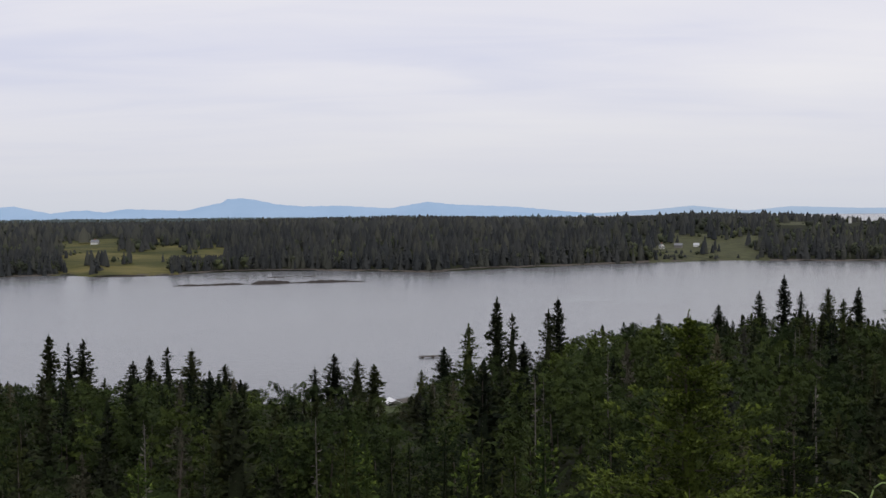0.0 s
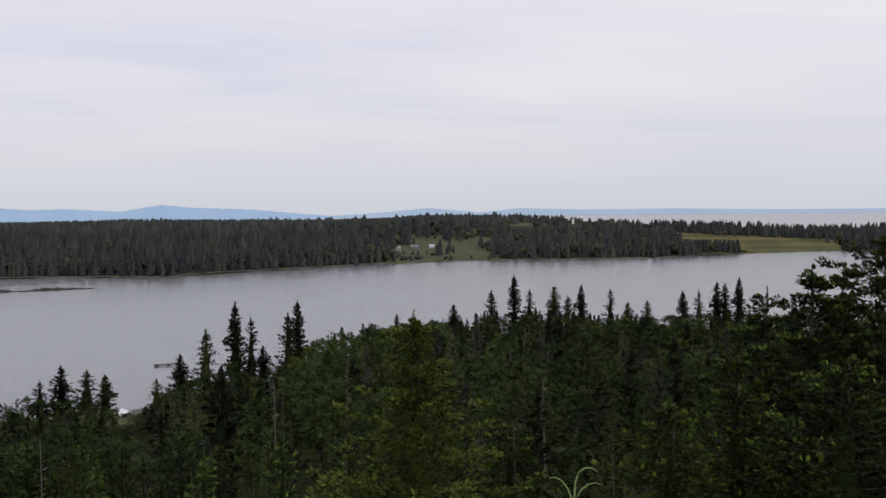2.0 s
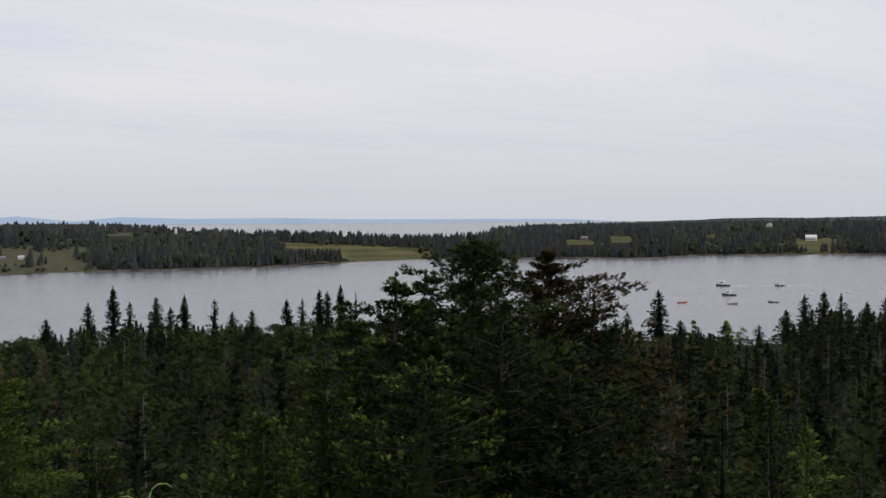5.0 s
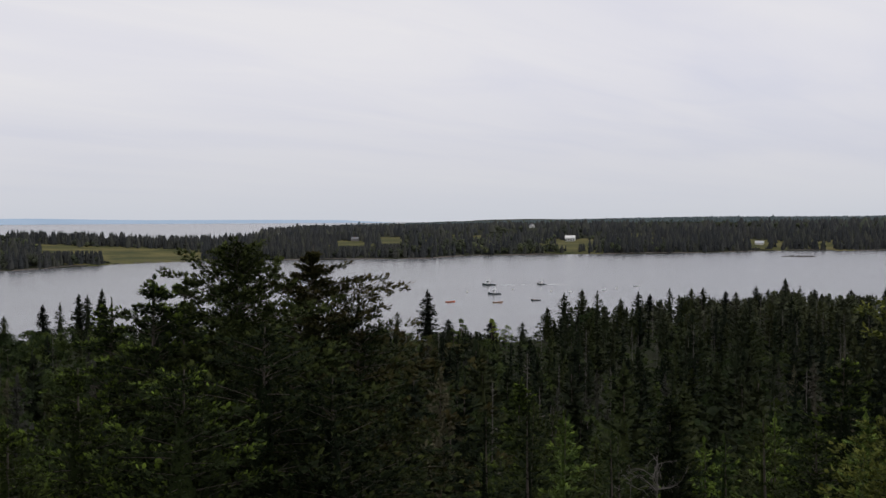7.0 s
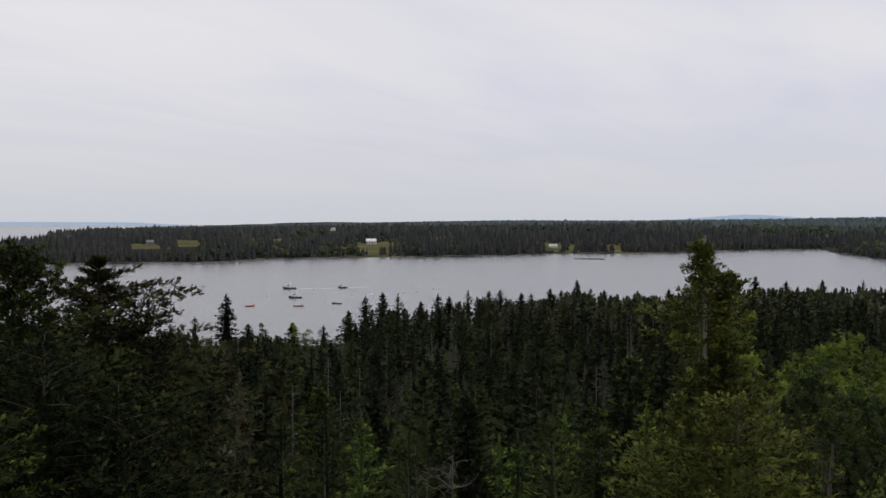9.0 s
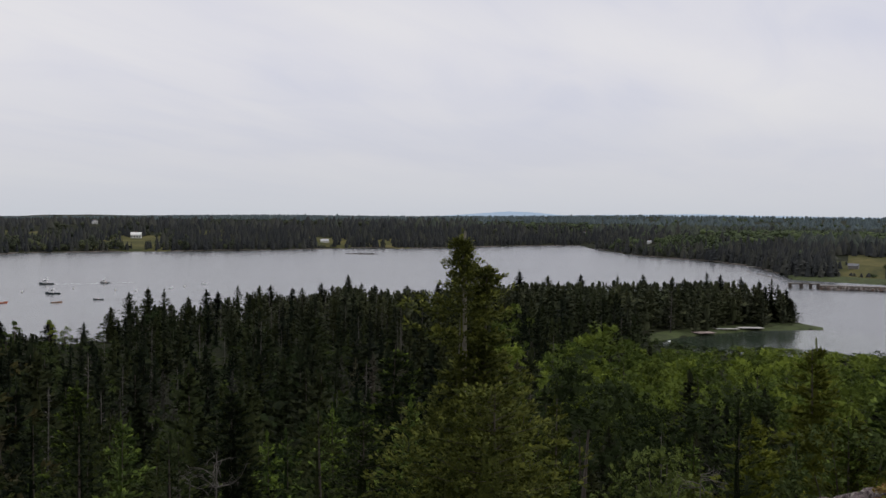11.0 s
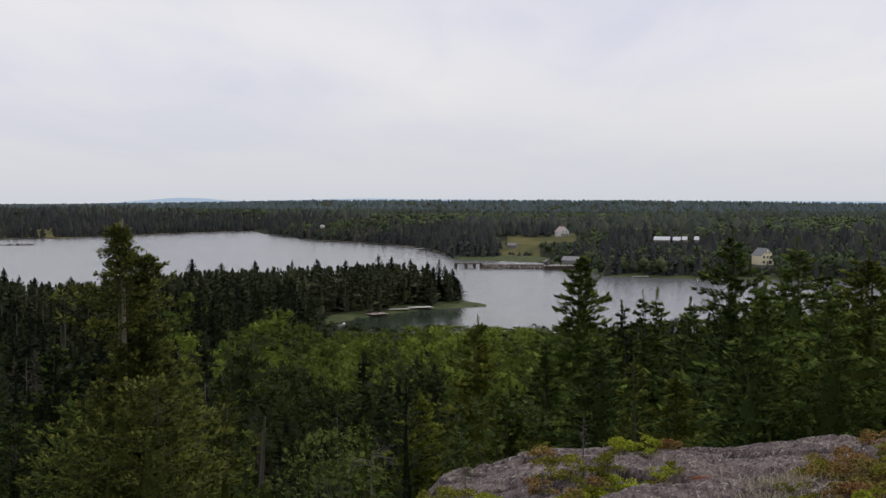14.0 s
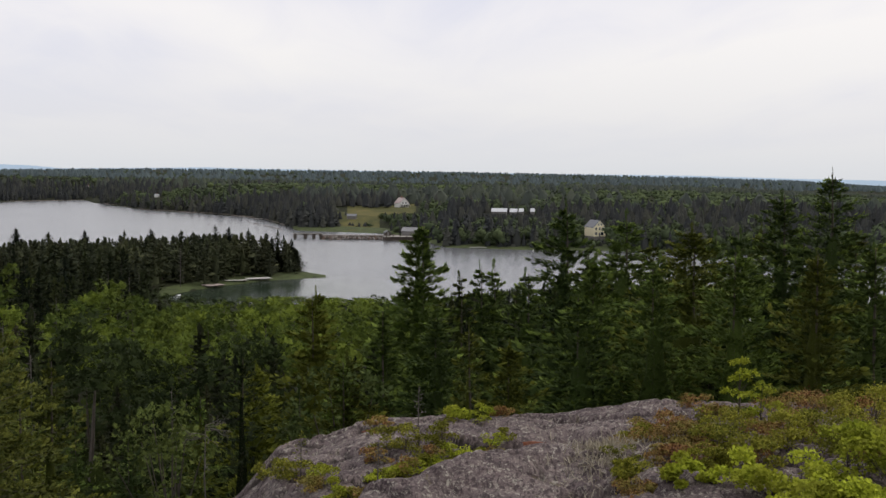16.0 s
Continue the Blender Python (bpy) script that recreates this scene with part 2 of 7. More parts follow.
# ground: moss, litter and grass under the woods
GROUND, gn, gl, gb = material("moss_and_litter", 0.95, 0, 0.1)
gf = noise_of(gn, gl, 0.6, 7, 0.6)
gl.new(ramp(gn, gl, gf, [(0.3, (0.012, 0.013, 0.006)), (0.5, (0.018, 0.022, 0.009)), (0.7, (0.028, 0.028, 0.012))]), gb.inputs["Base Color"])
bumped(gn, gl, gb, gf, 0.6, 0.3)

FIELD, fn, fl, fb = material("hay_field_grass", 0.95, 0, 0.1)
ff = noise_of(fn, fl, 0.018, 6, 0.6, 0.8, (1, 1.6, 1))
ff2 = noise_of(fn, fl, 0.9, 4, 0.7)
f_col = ramp(fn, fl, ff, [(0.36, (0.028, 0.037, 0.013)), (0.5, (0.080, 0.078, 0.026)), (0.64, (0.17, 0.14, 0.052))])
fl.new(mixed(fn, fl, 0.35, f_col, ramp(fn, fl, ff2, [(0.3, (0.036, 0.046, 0.016)), (0.7, (0.12, 0.11, 0.042))])), fb.inputs["Base Color"])

PASTURE = painted("rough_green_pasture", (0.058, 0.062, 0.022), 0.95, 0.55, 0.12)
MARSH = painted("salt_marsh_grass", (0.060, 0.078, 0.024), 0.95, 0.5, 0.3)
SHINGLE = painted("shore_stones", (0.10, 0.085, 0.072), 0.9, 0.6, 0.8)
LEDGE = painted("wet_ledge_weed", (0.036, 0.028, 0.024), 0.9, 0.5, 0.6)

WATER, an, al, ab = material("sea_water", 0.22, 0, 0.5)
ab.inputs["Base Color"].default_value = (0.132, 0.137, 0.147, 1)
ab.inputs["IOR"].default_value = 1.33
a2 = noise_of(an, al, 0.012, 5, 0.6, 0.8, (0.7, 1.6, 1))
a_rough = ramp(an, al, a2, [(0.35, (0.195, 0.195, 0.195)), (0.65, (0.22, 0.22, 0.22))])
a_geo = an.new("ShaderNodeNewGeometry")
a_far = an.new("ShaderNodeVectorMath")
a_far.operation = "DISTANCE"
a_far.inputs[1].default_value = (-math.sin(radians(-83.0)) * 365, math.cos(radians(-83.0)) * 365, 0)
al.new(a_geo.outputs["Position"], a_far.inputs[0])
a_lee_reflect = an.new("ShaderNodeMapRange")
a_lee_reflect.inputs["From Min"].default_value, a_lee_reflect.inputs["From Max"].default_value = 25, 75
al.new(a_far.outputs["Value"], a_lee_reflect.inputs["Value"])
# dark green of mirrored trees, painted into the sheltered cove's base colour
al.new(mixed(an, al, a_lee_reflect.outputs[0], (0.030, 0.045, 0.030), ramp(an, al, a2, [(0.35, (0.124, 0.129, 0.138)), (0.65, (0.147, 0.152, 0.160))])), ab.inputs["Base Color"])
# the cove lies calmer, so smoother
al.new(mixed(an, al, a_lee_reflect.outputs[0], (0.07, 0.07, 0.07), a_rough), ab.inputs["Roughness"])
a_wave = noise_of(an, al, 0.55, 3, 0.6, 0.3, (1.0, 0.7, 1.0))
bumped(an, al, ab, a_wave, 0.6, 0.25)
# haze over the distant hills is painted: blue base colour and a faint glow
MOUNTAIN, mn, ml, mb = material("distant_hills_haze_glow", 1.0, 0, 0.0)
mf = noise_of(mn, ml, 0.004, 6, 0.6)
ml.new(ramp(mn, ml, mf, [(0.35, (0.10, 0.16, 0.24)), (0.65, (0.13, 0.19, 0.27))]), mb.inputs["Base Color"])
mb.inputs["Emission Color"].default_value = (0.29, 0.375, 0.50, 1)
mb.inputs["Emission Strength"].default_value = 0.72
# the farthest hills: a paler painted haze with its own glow
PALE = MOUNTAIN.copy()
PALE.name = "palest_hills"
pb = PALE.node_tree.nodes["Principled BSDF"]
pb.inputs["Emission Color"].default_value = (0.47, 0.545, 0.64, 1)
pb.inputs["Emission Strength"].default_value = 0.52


# ---- mesh helpers ----
def table(rows):
    """A function of azimuth (degrees, left positive) through the rows."""
    r = sorted(rows)
    xs, ys = [a for a, _ in r], [b for _, b in r]
    return lambda az: np.interp(az, xs, ys)


def spot(az, d):
    a = radians(az)
    return -math.sin(a) * d, math.cos(a) * d


def mesh_of(name, verts, faces, mat, smooth=False):
    """A mesh from arrays: verts (n, 3), or with traits of each point (new shoots or cracks, the tree's own tone), faces a list or an array of rows of 3 or 4 corners."""
    me = bpy.data.meshes.new(name)
    v = np.asarray(verts, dtype=np.float32)
    extra = [v[:, c].copy() for c in range(3, v.shape[1])]
    v = np.ascontiguousarray(v[:, :3])
    if isinstance(faces, np.ndarray):
        k = faces.shape[1]
        me.vertices.add(len(v))
        me.vertices.foreach_set("co", v.ravel())
        me.loops.add(faces.size)
        me.loops.foreach_set("vertex_index", faces.astype(np.int32).ravel())
        me.polygons.add(len(faces))
        me.polygons.foreach_set("loop_start", np.arange(0, faces.size, k, dtype=np.int32))
        me.update(calc_edges=True)
    else:
        me.from_pydata(v.tolist(), [], faces)
        me.update()
    if smooth:
        me.polygons.foreach_set("use_smooth", np.ones(len(me.polygons), dtype=bool))
    for trait, values in zip(("shoot", "own"), extra):
        me.attributes.new(trait, "FLOAT", "POINT").data.foreach_set("value", values)
    me.materials.append(mat)
    return me


def part(name, bm, mat, parent, label=""):
    """Link a bmesh, or a ready mesh, as one object under parent."""
    if isinstance(bm, bmesh.types.BMesh):
        me = bpy.data.meshes.new(name)
        bm.to_mesh(me)
        bm.free()
        me.materials.append(mat)
    else:
        me = bm
    ob = new(name, me)
    ob.parent = parent
    if label:
        ob["label"] = label
    return ob


def thing(name, m, label, category, group="", kind=""):
    ob = new(name)
    ob.empty_display_size = 0.2
    ob.matrix_world = m
    return tagged(ob, label, category, group, kind)


def box(bm, x0, x1, y0, y1, z0, z1, bevel=0.0):
    r = bmesh.ops.create_cube(bm, size=1.0)
    bmesh.ops.scale(bm, vec=(x1 - x0, y1 - y0, z1 - z0), verts=r["verts"])
    bmesh.ops.translate(bm, vec=((x0 + x1) / 2, (y0 + y1) / 2, (z0 + z1) / 2), verts=r["verts"])
    if bevel:
        edges = list({e for v in r["verts"] for e in v.link_edges})
        bmesh.ops.bevel(bm, geom=edges, offset=bevel, segments=1, affect="EDGES")
    return bm


def boxes(*rows, bevel=0.0):
    bm = bmesh.new()
    for r in rows:
        box(bm, *r, bevel=bevel)
    return bm


# ---- lie of the land ----
FAR_SHORE = table([(60, 700), (22.2, 714), (19.1, 718), (17.5, 691), (14.1, 692), (11.3, 717), (6.7, 713), (0.7, 680), (-1.7, 708), (-6.4, 745), (-11.1, 798), (-15.0, 828), (-19.7, 828), (-25.0, 855), (-28.9, 924), (-33.9, 984), (-39.7, 980), (-45.6, 990), (-47.4, 1055), (-51.6, 1082), (-58.2, 1121), (-63.9, 1225), (-68.6, 1258), (-72.2, 1383), (-76.3, 1470), (-76.9, 1300), (-79.0, 1110), (-81.6, 1033), (-84.5, 932), (-85.9, 814), (-86.5, 745), (-91.0, 715), (-92.9, 655), (-94.3, 587), (-98.4, 577), (-108.4, 587), (-118, 520), (-130, 420)])
MAIN_SHORE = table([(60, 260), (22.3, 236), (8.8, 222), (2.6, 224), (-1, 236), (-5, 250), (-8, 290), (-13, 325), (-20, 345), (-30, 350), (-45, 346), (-51, 336), (-54, 362), (-60, 375), (-72, 385), (-78, 372), (-80, 340), (-82.7, 326), (-90.5, 330), (-97, 320), (-110, 300), (-130, 330)])
PEN_OUT = table([(-52, 345), (-54, 378), (-58, 402), (-64, 448), (-70, 478), (-78, 505), (-83, 492), (-85.5, 462), (-86.8, 440), (-88.0, 420), (-88.3, 415)])
PEN_IN = table([(-52, 300), (-78, 362), (-79.5, 350), (-80.7, 364), (-82.2, 378), (-84.7, 399), (-86.6, 407), (-88.0, 413.5), (-88.3, 414.5)])
FAR_TOP = table([(60, 14), (22, 15), (10, 17), (-5, 17), (-12, 24), (-18, 23), (-22, 19), (-26, 14), (-33, 9), (-36, 12), (-40, 17), (-47, 18), (-54, 18), (-62, 20), (-75, 20), (-84, 15), (-92, 12.5), (-100, 13), (-110, 13), (-130, 12)])
FAR_END = table([(60, 4000), (10, 3000), (-15, 2000), (-22, 1500), (-26, 1350), (-36, 1350), (-38, 1800), (-42, 2400), (-50, 4600), (-130, 4700)])
RIDGE = table([(-45, 0), (-60, 4), (-66, 6), (-72, 9), (-79, 18), (-92, 23), (-103, 15), (-112, 6), (-118, -6), (-130, -8)])
KNOLL = table([(0, 38.4), (4, 38.1), (6, 37.5), (10, 35.6), (14, 33.6), (25, 29.5), (40, 25), (60, 19.5), (100, 12.5), (150, 8), (200, 4.5), (260, 2.4), (520, 1.6)])
SEEN = (-124, 42)


def wobble(x, y, size):
    return np.sin(x / size + 1.3 * np.sin(y / size * 0.7)) * np.cos(y / size * 1.1 + 0.8 * np.sin(x / size * 0.9))


def fbm(x, y, size, octaves, seed=0):
    """Sum of smoothed lattice noise, about -1 to 1."""
    total, amp, out = 0.0, 1.0, 0.0
    for o in range(octaves):
        u, v = x / size + 37.1 * o + seed, y / size - 19.7 * o
        i, j = np.floor(u), np.floor(v)
        fu, fv = u - i, v - j
        fu, fv = fu * fu * (3 - 2 * fu), fv * fv * (3 - 2 * fv)
        def at(a, c):
            q = np.sin(a * 127.1 + c * 311.7 + o * 74.7) * 43758.5453
            return (q - np.floor(q)) * 2 - 1
        n = (at(i, j) * (1 - fu) + at(i + 1, j) * fu) * (1 - fv) + (at(i, j + 1) * (1 - fu) + at(i + 1, j + 1) * fu) * fv
        out, total, amp, size = out + amp * n, total + amp, amp * 0.55, size * 0.5
    return out / total


def ground(az, d):
    """Height of the ground at azimuth az and distance d."""
    az, d = np.broadcast_arrays(np.asarray(az, float), np.asarray(d, float))
    x, y = -np.sin(np.radians(az)) * d, np.cos(np.radians(az)) * d
    edge = 5 * wobble(x, y, 23) + 2.5 * wobble(y, x, 8)
    land = MAIN_SHORE(az) + edge * 0.7 - d
    pen = np.minimum(PEN_OUT(az) + edge * 0.3 - d, d - PEN_IN(az))
    pen = np.where((az < -52) & (az > -88.3), pen, -50)
    near = np.maximum(land, pen)
    hill = KNOLL(d) + 1.0 * wobble(x, y, 31) * np.clip((d - 25) / 60, 0, 1)
    z_near = np.where(near > 0, np.minimum(hill, 0.25 + near * np.where(pen > land, 0.05, 0.12)), -np.minimum(3, -near * 0.12))
    inland = d - FAR_SHORE(az) - edge * np.clip((d - 500) / 200, 0, 1)
    back = FAR_END(az) - d
    s = np.clip(inland / 520, 0, 1)
    rise = 0.5 + FAR_TOP(az) * (1 - (1 - s) ** 2) + 2.2 * wobble(x, y, 110) * np.clip(inland / 150, 0, 1)
    rise = np.minimum(rise, 0.5 + np.maximum(inland, 0) * 0.16)
    rise = rise + RIDGE(az) * np.clip((d - 2600) / 1300, 0, 1) * (1 + 0.12 * wobble(x, y, 400))
    z_far = np.where(inland > 0, np.where(back > 0, np.minimum(rise, 0.4 + back * 0.1), -3), -np.minimum(3, -inland * 0.1))
    z = np.where(d > 540, z_far, np.maximum(z_near, np.where(inland > 0, z_far, -3)))
    unseen = (az < SEEN[0]) | (az > SEEN[1])
    z = np.where(unseen, np.maximum(hill, 1.2), z)
    # the bare top that the viewer stands on, with a steep drop round it
    u = np.clip((d - 4.0) / 5.0, 0, 1)
    return z + np.maximum(38.35 - z, 0) * (1 - u * u * (3 - 2 * u))


def place(az, d, lift=0.0, turn=0.0):
    """A pose on the ground; turn 0 faces the hilltop with its -y side."""
    x, y = spot(az, d)
    return pose(x, y, float(ground(az, d)) + lift, 0, 0, az + turn)


def sheet(azs, ds, height, name, mat, smooth=True):
    A, D = np.meshgrid(azs, ds, indexing="ij")
    Z = height(A, D)
    X, Y = -np.sin(np.radians(A)) * D, np.cos(np.radians(A)) * D
    n, m = A.shape
    i = np.arange(n * m).reshape(n, m)
    f = np.stack([i[:-1, :-1], i[:-1, 1:], i[1:, 1:], i[1:, :-1]], -1).reshape(-1, 4)
    return mesh_of(name, np.stack([X, Y, Z], -1).reshape(-1, 3), f, mat, smooth)


azs = np.concatenate([np.arange(42, -124.01, -0.9), np.arange(-126, -318.1, -4.0)])
azs[-1] = 42 - 360
rings = np.concatenate([[0.01, 1.5, 3], np.geomspace(4, 540, 92), np.geomspace(548, 2000, 96), np.geomspace(2060, 4900, 30)])
land = new("ground", sheet(azs, rings, lambda a, d: ground(np.where(a < -180, a + 360, a), d), "ground", GROUND))
tagged(land, "mossy wooded ground of the hill and shores", "ground", kind="structure")

# beyond the islands the open sea lifts a little, up to the height of a true horizon
wa, wd = np.arange(0, 361, 2.0), np.array([0.01, 60, 120, 250, 500, 900, 1500, 2100, 2600, 3100, 3600, 4100, 4500, 4800, 4990])
sea = new("water", sheet(wa, wd, lambda a, d: 8.0 * np.clip((d - 1900) / 3090, 0, 1) ** 1.6 * np.clip((a - 308) / 10, 0, 1) * np.clip((357 - a) / 10, 0, 1), "water", WATER))
tagged(sea, "wind-rippled grey sea water of the bay and cove", "water", kind="structure")


# ---- distant hills ----
def hills(name, rows, d, mat, label, rough):
    f = table(rows)
    lo, hi = min(r[0] for r in rows), max(r[0] for r in rows)
    az = np.arange(lo, hi + 0.01, 0.1)
    el = np.convolve(np.pad(f(az), 8, mode="edge"), np.ones(17) / 17, "valid")
    top = EYE + np.tan(np.radians(0.15 * el + 0.85 * f(az))) * d
    top = top + rough * (np.sin(az * 9.1) + 0.6 * np.sin(az * 23.7 + 1) + 0.4 * np.sin(az * 51 + 2)) * np.clip(top / 40, 0, 1)
    prof = ((0.0, -4.0, 0.0), (60, 0.55, 0.0), (140, 0.85, 0.0), (200, 1.0, 0.0), (260, 0.8, 0.0))
    V, n = [], len(az)
    for back, k, _ in prof:
        a = np.radians(az)
        z = np.where(k < 0, k, top * k)
        V.append(np.stack([-np.sin(a) * (d - 200 + back), np.cos(a) * (d - 200 + back), z], -1))
    i = np.arange(n * len(prof)).reshape(len(prof), n)
    F = np.stack([i[:-1, :-1], i[:-1, 1:], i[1:, 1:], i[1:, :-1]], -1).reshape(-1, 4)
    return tagged(new(name, mesh_of(name, np.concatenate(V), F, mat, True)), label, "hills", kind="structure")


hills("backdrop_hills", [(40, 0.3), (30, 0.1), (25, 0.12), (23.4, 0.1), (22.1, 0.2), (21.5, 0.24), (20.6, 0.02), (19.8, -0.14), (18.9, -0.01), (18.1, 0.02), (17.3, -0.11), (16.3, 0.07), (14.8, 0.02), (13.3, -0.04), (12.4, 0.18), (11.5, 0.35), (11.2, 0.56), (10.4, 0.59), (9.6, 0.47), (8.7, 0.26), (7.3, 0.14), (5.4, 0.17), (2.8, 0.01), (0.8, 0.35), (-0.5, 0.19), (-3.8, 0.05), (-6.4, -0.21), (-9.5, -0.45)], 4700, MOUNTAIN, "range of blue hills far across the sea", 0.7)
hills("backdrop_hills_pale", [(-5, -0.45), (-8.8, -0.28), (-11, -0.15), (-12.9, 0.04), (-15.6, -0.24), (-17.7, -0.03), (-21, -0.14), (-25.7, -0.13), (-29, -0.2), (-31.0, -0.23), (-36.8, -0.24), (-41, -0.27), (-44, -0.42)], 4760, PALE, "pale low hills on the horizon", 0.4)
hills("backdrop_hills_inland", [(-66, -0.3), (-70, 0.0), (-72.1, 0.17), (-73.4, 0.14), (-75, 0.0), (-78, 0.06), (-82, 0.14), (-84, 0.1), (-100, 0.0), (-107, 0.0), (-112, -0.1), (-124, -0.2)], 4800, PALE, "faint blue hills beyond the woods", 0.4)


# ---- trees ----
def rot_to(dirs):
    """Per row, two unit vectors at right angles to dirs."""
    up = np.where(np.abs(dirs[:, 2:3]) > 0.9, np.array([[1.0, 0, 0]]), np.array([[0, 0, 1.0]]))
    a = np.cross(dirs, up)
    a /= np.linalg.norm(a, axis=1, keepdims=True)
    return a, np.cross(a, dirs)


def sprays(rng, base, dirs, length, width, flat=0.6):
    """Tufts of needles: closed three-sided spindles."""
    n = len(base)
    a, b = rot_to(dirs)
    length, width = length[:, None], width[:, None]
    mid = base + dirs * length * 0.45
    t = rng.uniform(0, 6.28, n)[:, None]
    ring = [mid + width * (np.cos(t + k * 2.094) * a + flat * np.sin(t + k * 2.094) * b) for k in range(3)]
    V = np.stack([base, ring[0], ring[1], ring[2], base + dirs * length], 1).reshape(-1, 3)
    f = np.array([[0, 2, 1], [0, 3, 2], [0, 1, 3], [4, 1, 2], [4, 2, 3], [4, 3, 1]])
    F = (np.arange(n)[:, None, None] * 5 + f[None]).reshape(-1, 3)
    return V, F


def blades(rng, base, dirs, length, width):
    """Flat kites, two triangles bent along the middle, each rolled its own way."""
    n = len(base)
    a, b = rot_to(dirs)
    t = rng.normal(0, 0.6, n)[:, None]
    a, b = np.cos(t) * a + np.sin(t) * b, np.cos(t) * b - np.sin(t) * a
    length, width = length[:, None], width[:, None]
    mid = base + dirs * length * 0.55
    sag = b * width * 0.35
    V = np.stack([base, mid + a * width - sag, base + dirs * length, mid - a * width - sag], 1).reshape(-1, 3)
    f = np.array([[0, 1, 2], [0, 2, 3]])
    return V, (np.arange(n)[:, None, None] * 4 + f[None]).reshape(-1, 3)


def tube(path, radii, sides):
    """A tapered stem along a path."""
    path, V, F = np.asarray(path, float), [], []
    d = np.gradient(path, axis=0)
    d /= np.linalg.norm(d, axis=1, keepdims=True)
    a, b = rot_to(d)
    for p, r, u, v in zip(path, radii, a, b):
        for k in range(sides):
            t = 2 * math.pi * k / sides
            V.append(p + r * (math.cos(t) * u + math.sin(t) * v))
    for i in range(len(path) - 1):
        for k in range(sides):
            p, q = i * sides + k, i * sides + (k + 1) % sides
            F += [(p, q, q + sides), (p, q + sides, p + sides)]
    return np.array(V), np.array(F)


def joined(pieces):
    V, F, n = [], [], 0
    for v, f in pieces:
        V.append(v)
        F.append(f + n)
        n += len(v)
    cols = min(v.shape[1] for v in V)
    V = [v[:, :cols] for v in V]
    return np.concatenate(V), np.concatenate(F)


def spruce_arrays(seed, h, r, whorls, per, tufts, size, bare=0.08, gaps=0.1, solid=True, sides=6, droop=0.25, crown_pow=0.8, limbs=False, stem=7, thin=1.0, shape=None, dens=None, fluff=0.0):
    """Crown and trunk of a spruce: whorls of drooping branches set with tufts."""
    rng = np.random.default_rng(seed)
    B, Dr, L, W, wood, young_at = [], [], [], [], [], []
    total = whorls * per
    turn = rng.uniform(0, 6.28)
    for n, u in enumerate((np.arange(total) + rng.uniform(0, 1, total)) / total):
        z = h * (bare + (0.985 - bare) * u ** 0.85)
        k = z / h
        if rng.random() < gaps + 0.35 * u ** 3 or (dens and rng.random() > dens(k)):
            continue
        if shape:
            reach = r * shape(k)
        else:
            reach = r * (1 - (k - bare) / (1 - bare)) ** crown_pow * (0.8 if k - bare < 0.1 else 1.0) + 0.03 * r
        # boughs gather loosely in storeys and vary one by one
        length = reach * rng.uniform(0.6, 1.16) * (0.88 + 0.16 * math.sin(z / h * whorls * 2.1 + turn))
        t = turn + n * 2.39996 + rng.normal(0, 0.25)
        rise = 0.62 * k - 0.10 + rng.normal(0, 0.045)
        out = np.array([math.cos(t), math.sin(t), 0])
        side = np.cross(out, [0, 0, 1.0])
        nt = max(2, int(tufts * (0.3 + 0.7 * length / r)))
        s = np.sort(rng.uniform(0.05, 1.0, nt) ** 0.8)
        s[-1] = 1.0
        sag = droop * (1 + (1 - k)) * 0.6
        curve = length * (rise * s - sag * s ** 2 + 0.22 * droop * s ** 4)
        spread = rng.uniform(-1, 1, nt) * length * 0.42 * (1.12 - s)
        spread[-1] = 0
        p = np.outer(s * length, out) + np.outer(spread, side)
        p[:, 2] += curve + z - rng.random(nt) ** 2 * 0.13 * length * (1.2 - k) + fluff * rng.normal(0.02, 0.16, nt) * length * (1.05 - s)
        d = out + np.outer(np.clip(spread / (0.25 * length + 1e-6), -1, 1) * 0.75, side) + rng.normal(0, 0.22 + 0.38 * fluff, (nt, 3))
        d[:, 2] += rise * 0.5 - 0.05 + 0.25 * fluff
        d /= np.linalg.norm(d, axis=1, keepdims=True)
        sc = size * (1 - 0.1 * fluff) * rng.uniform(0.6, 1.3, nt) * (0.75 + 0.5 * length / r)
        B.append(p - d * sc[:, None] * 0.4)
        Dr.append(d)
        L.append(sc)
        W.append(sc * (1 + 0.1 * fluff) * rng.uniform(0.16, 0.27, nt))
        young_at.append(np.clip(s * 0.75 + 0.35 * np.abs(spread) / (0.2 * length + 1e-6) * 0.5, 0, 1))
        if limbs:
            q = np.array([0, 0.35, 0.7, 1.0])
            path = np.outer(q * length * 0.92, out)
            path[:, 2] += length * (rise * q - sag * q ** 2 + 0.22 * droop * q ** 4) + z - 0.01
            wood.append(tube(path, [0.016 * h / 8, 0.011 * h / 8, 0.007 * h / 8, 0.002], 3))
    top = rng.normal(0, 0.05, (5, 3)) + [0, 0, 1.0]
    top /= np.linalg.norm(top, axis=1, keepdims=True)
    B.append(np.array([[0, 0, h * q] for q in (0.90, 0.925, 0.95, 0.965, 0.98)]))
    Dr.append(top)
    L.append(np.full(5, size * 0.8))
    W.append(np.full(5, size * 0.10))
    young_at.append(np.ones(5))
    B, Dr, L, W = np.concatenate(B), np.concatenate(Dr), np.concatenate(L), np.concatenate(W)
    V, F = (sprays if solid else blades)(rng, B, Dr, L, W if solid else W * 1.05 * thin)
    grown = np.repeat(np.concatenate(young_at), 5 if solid else 4)
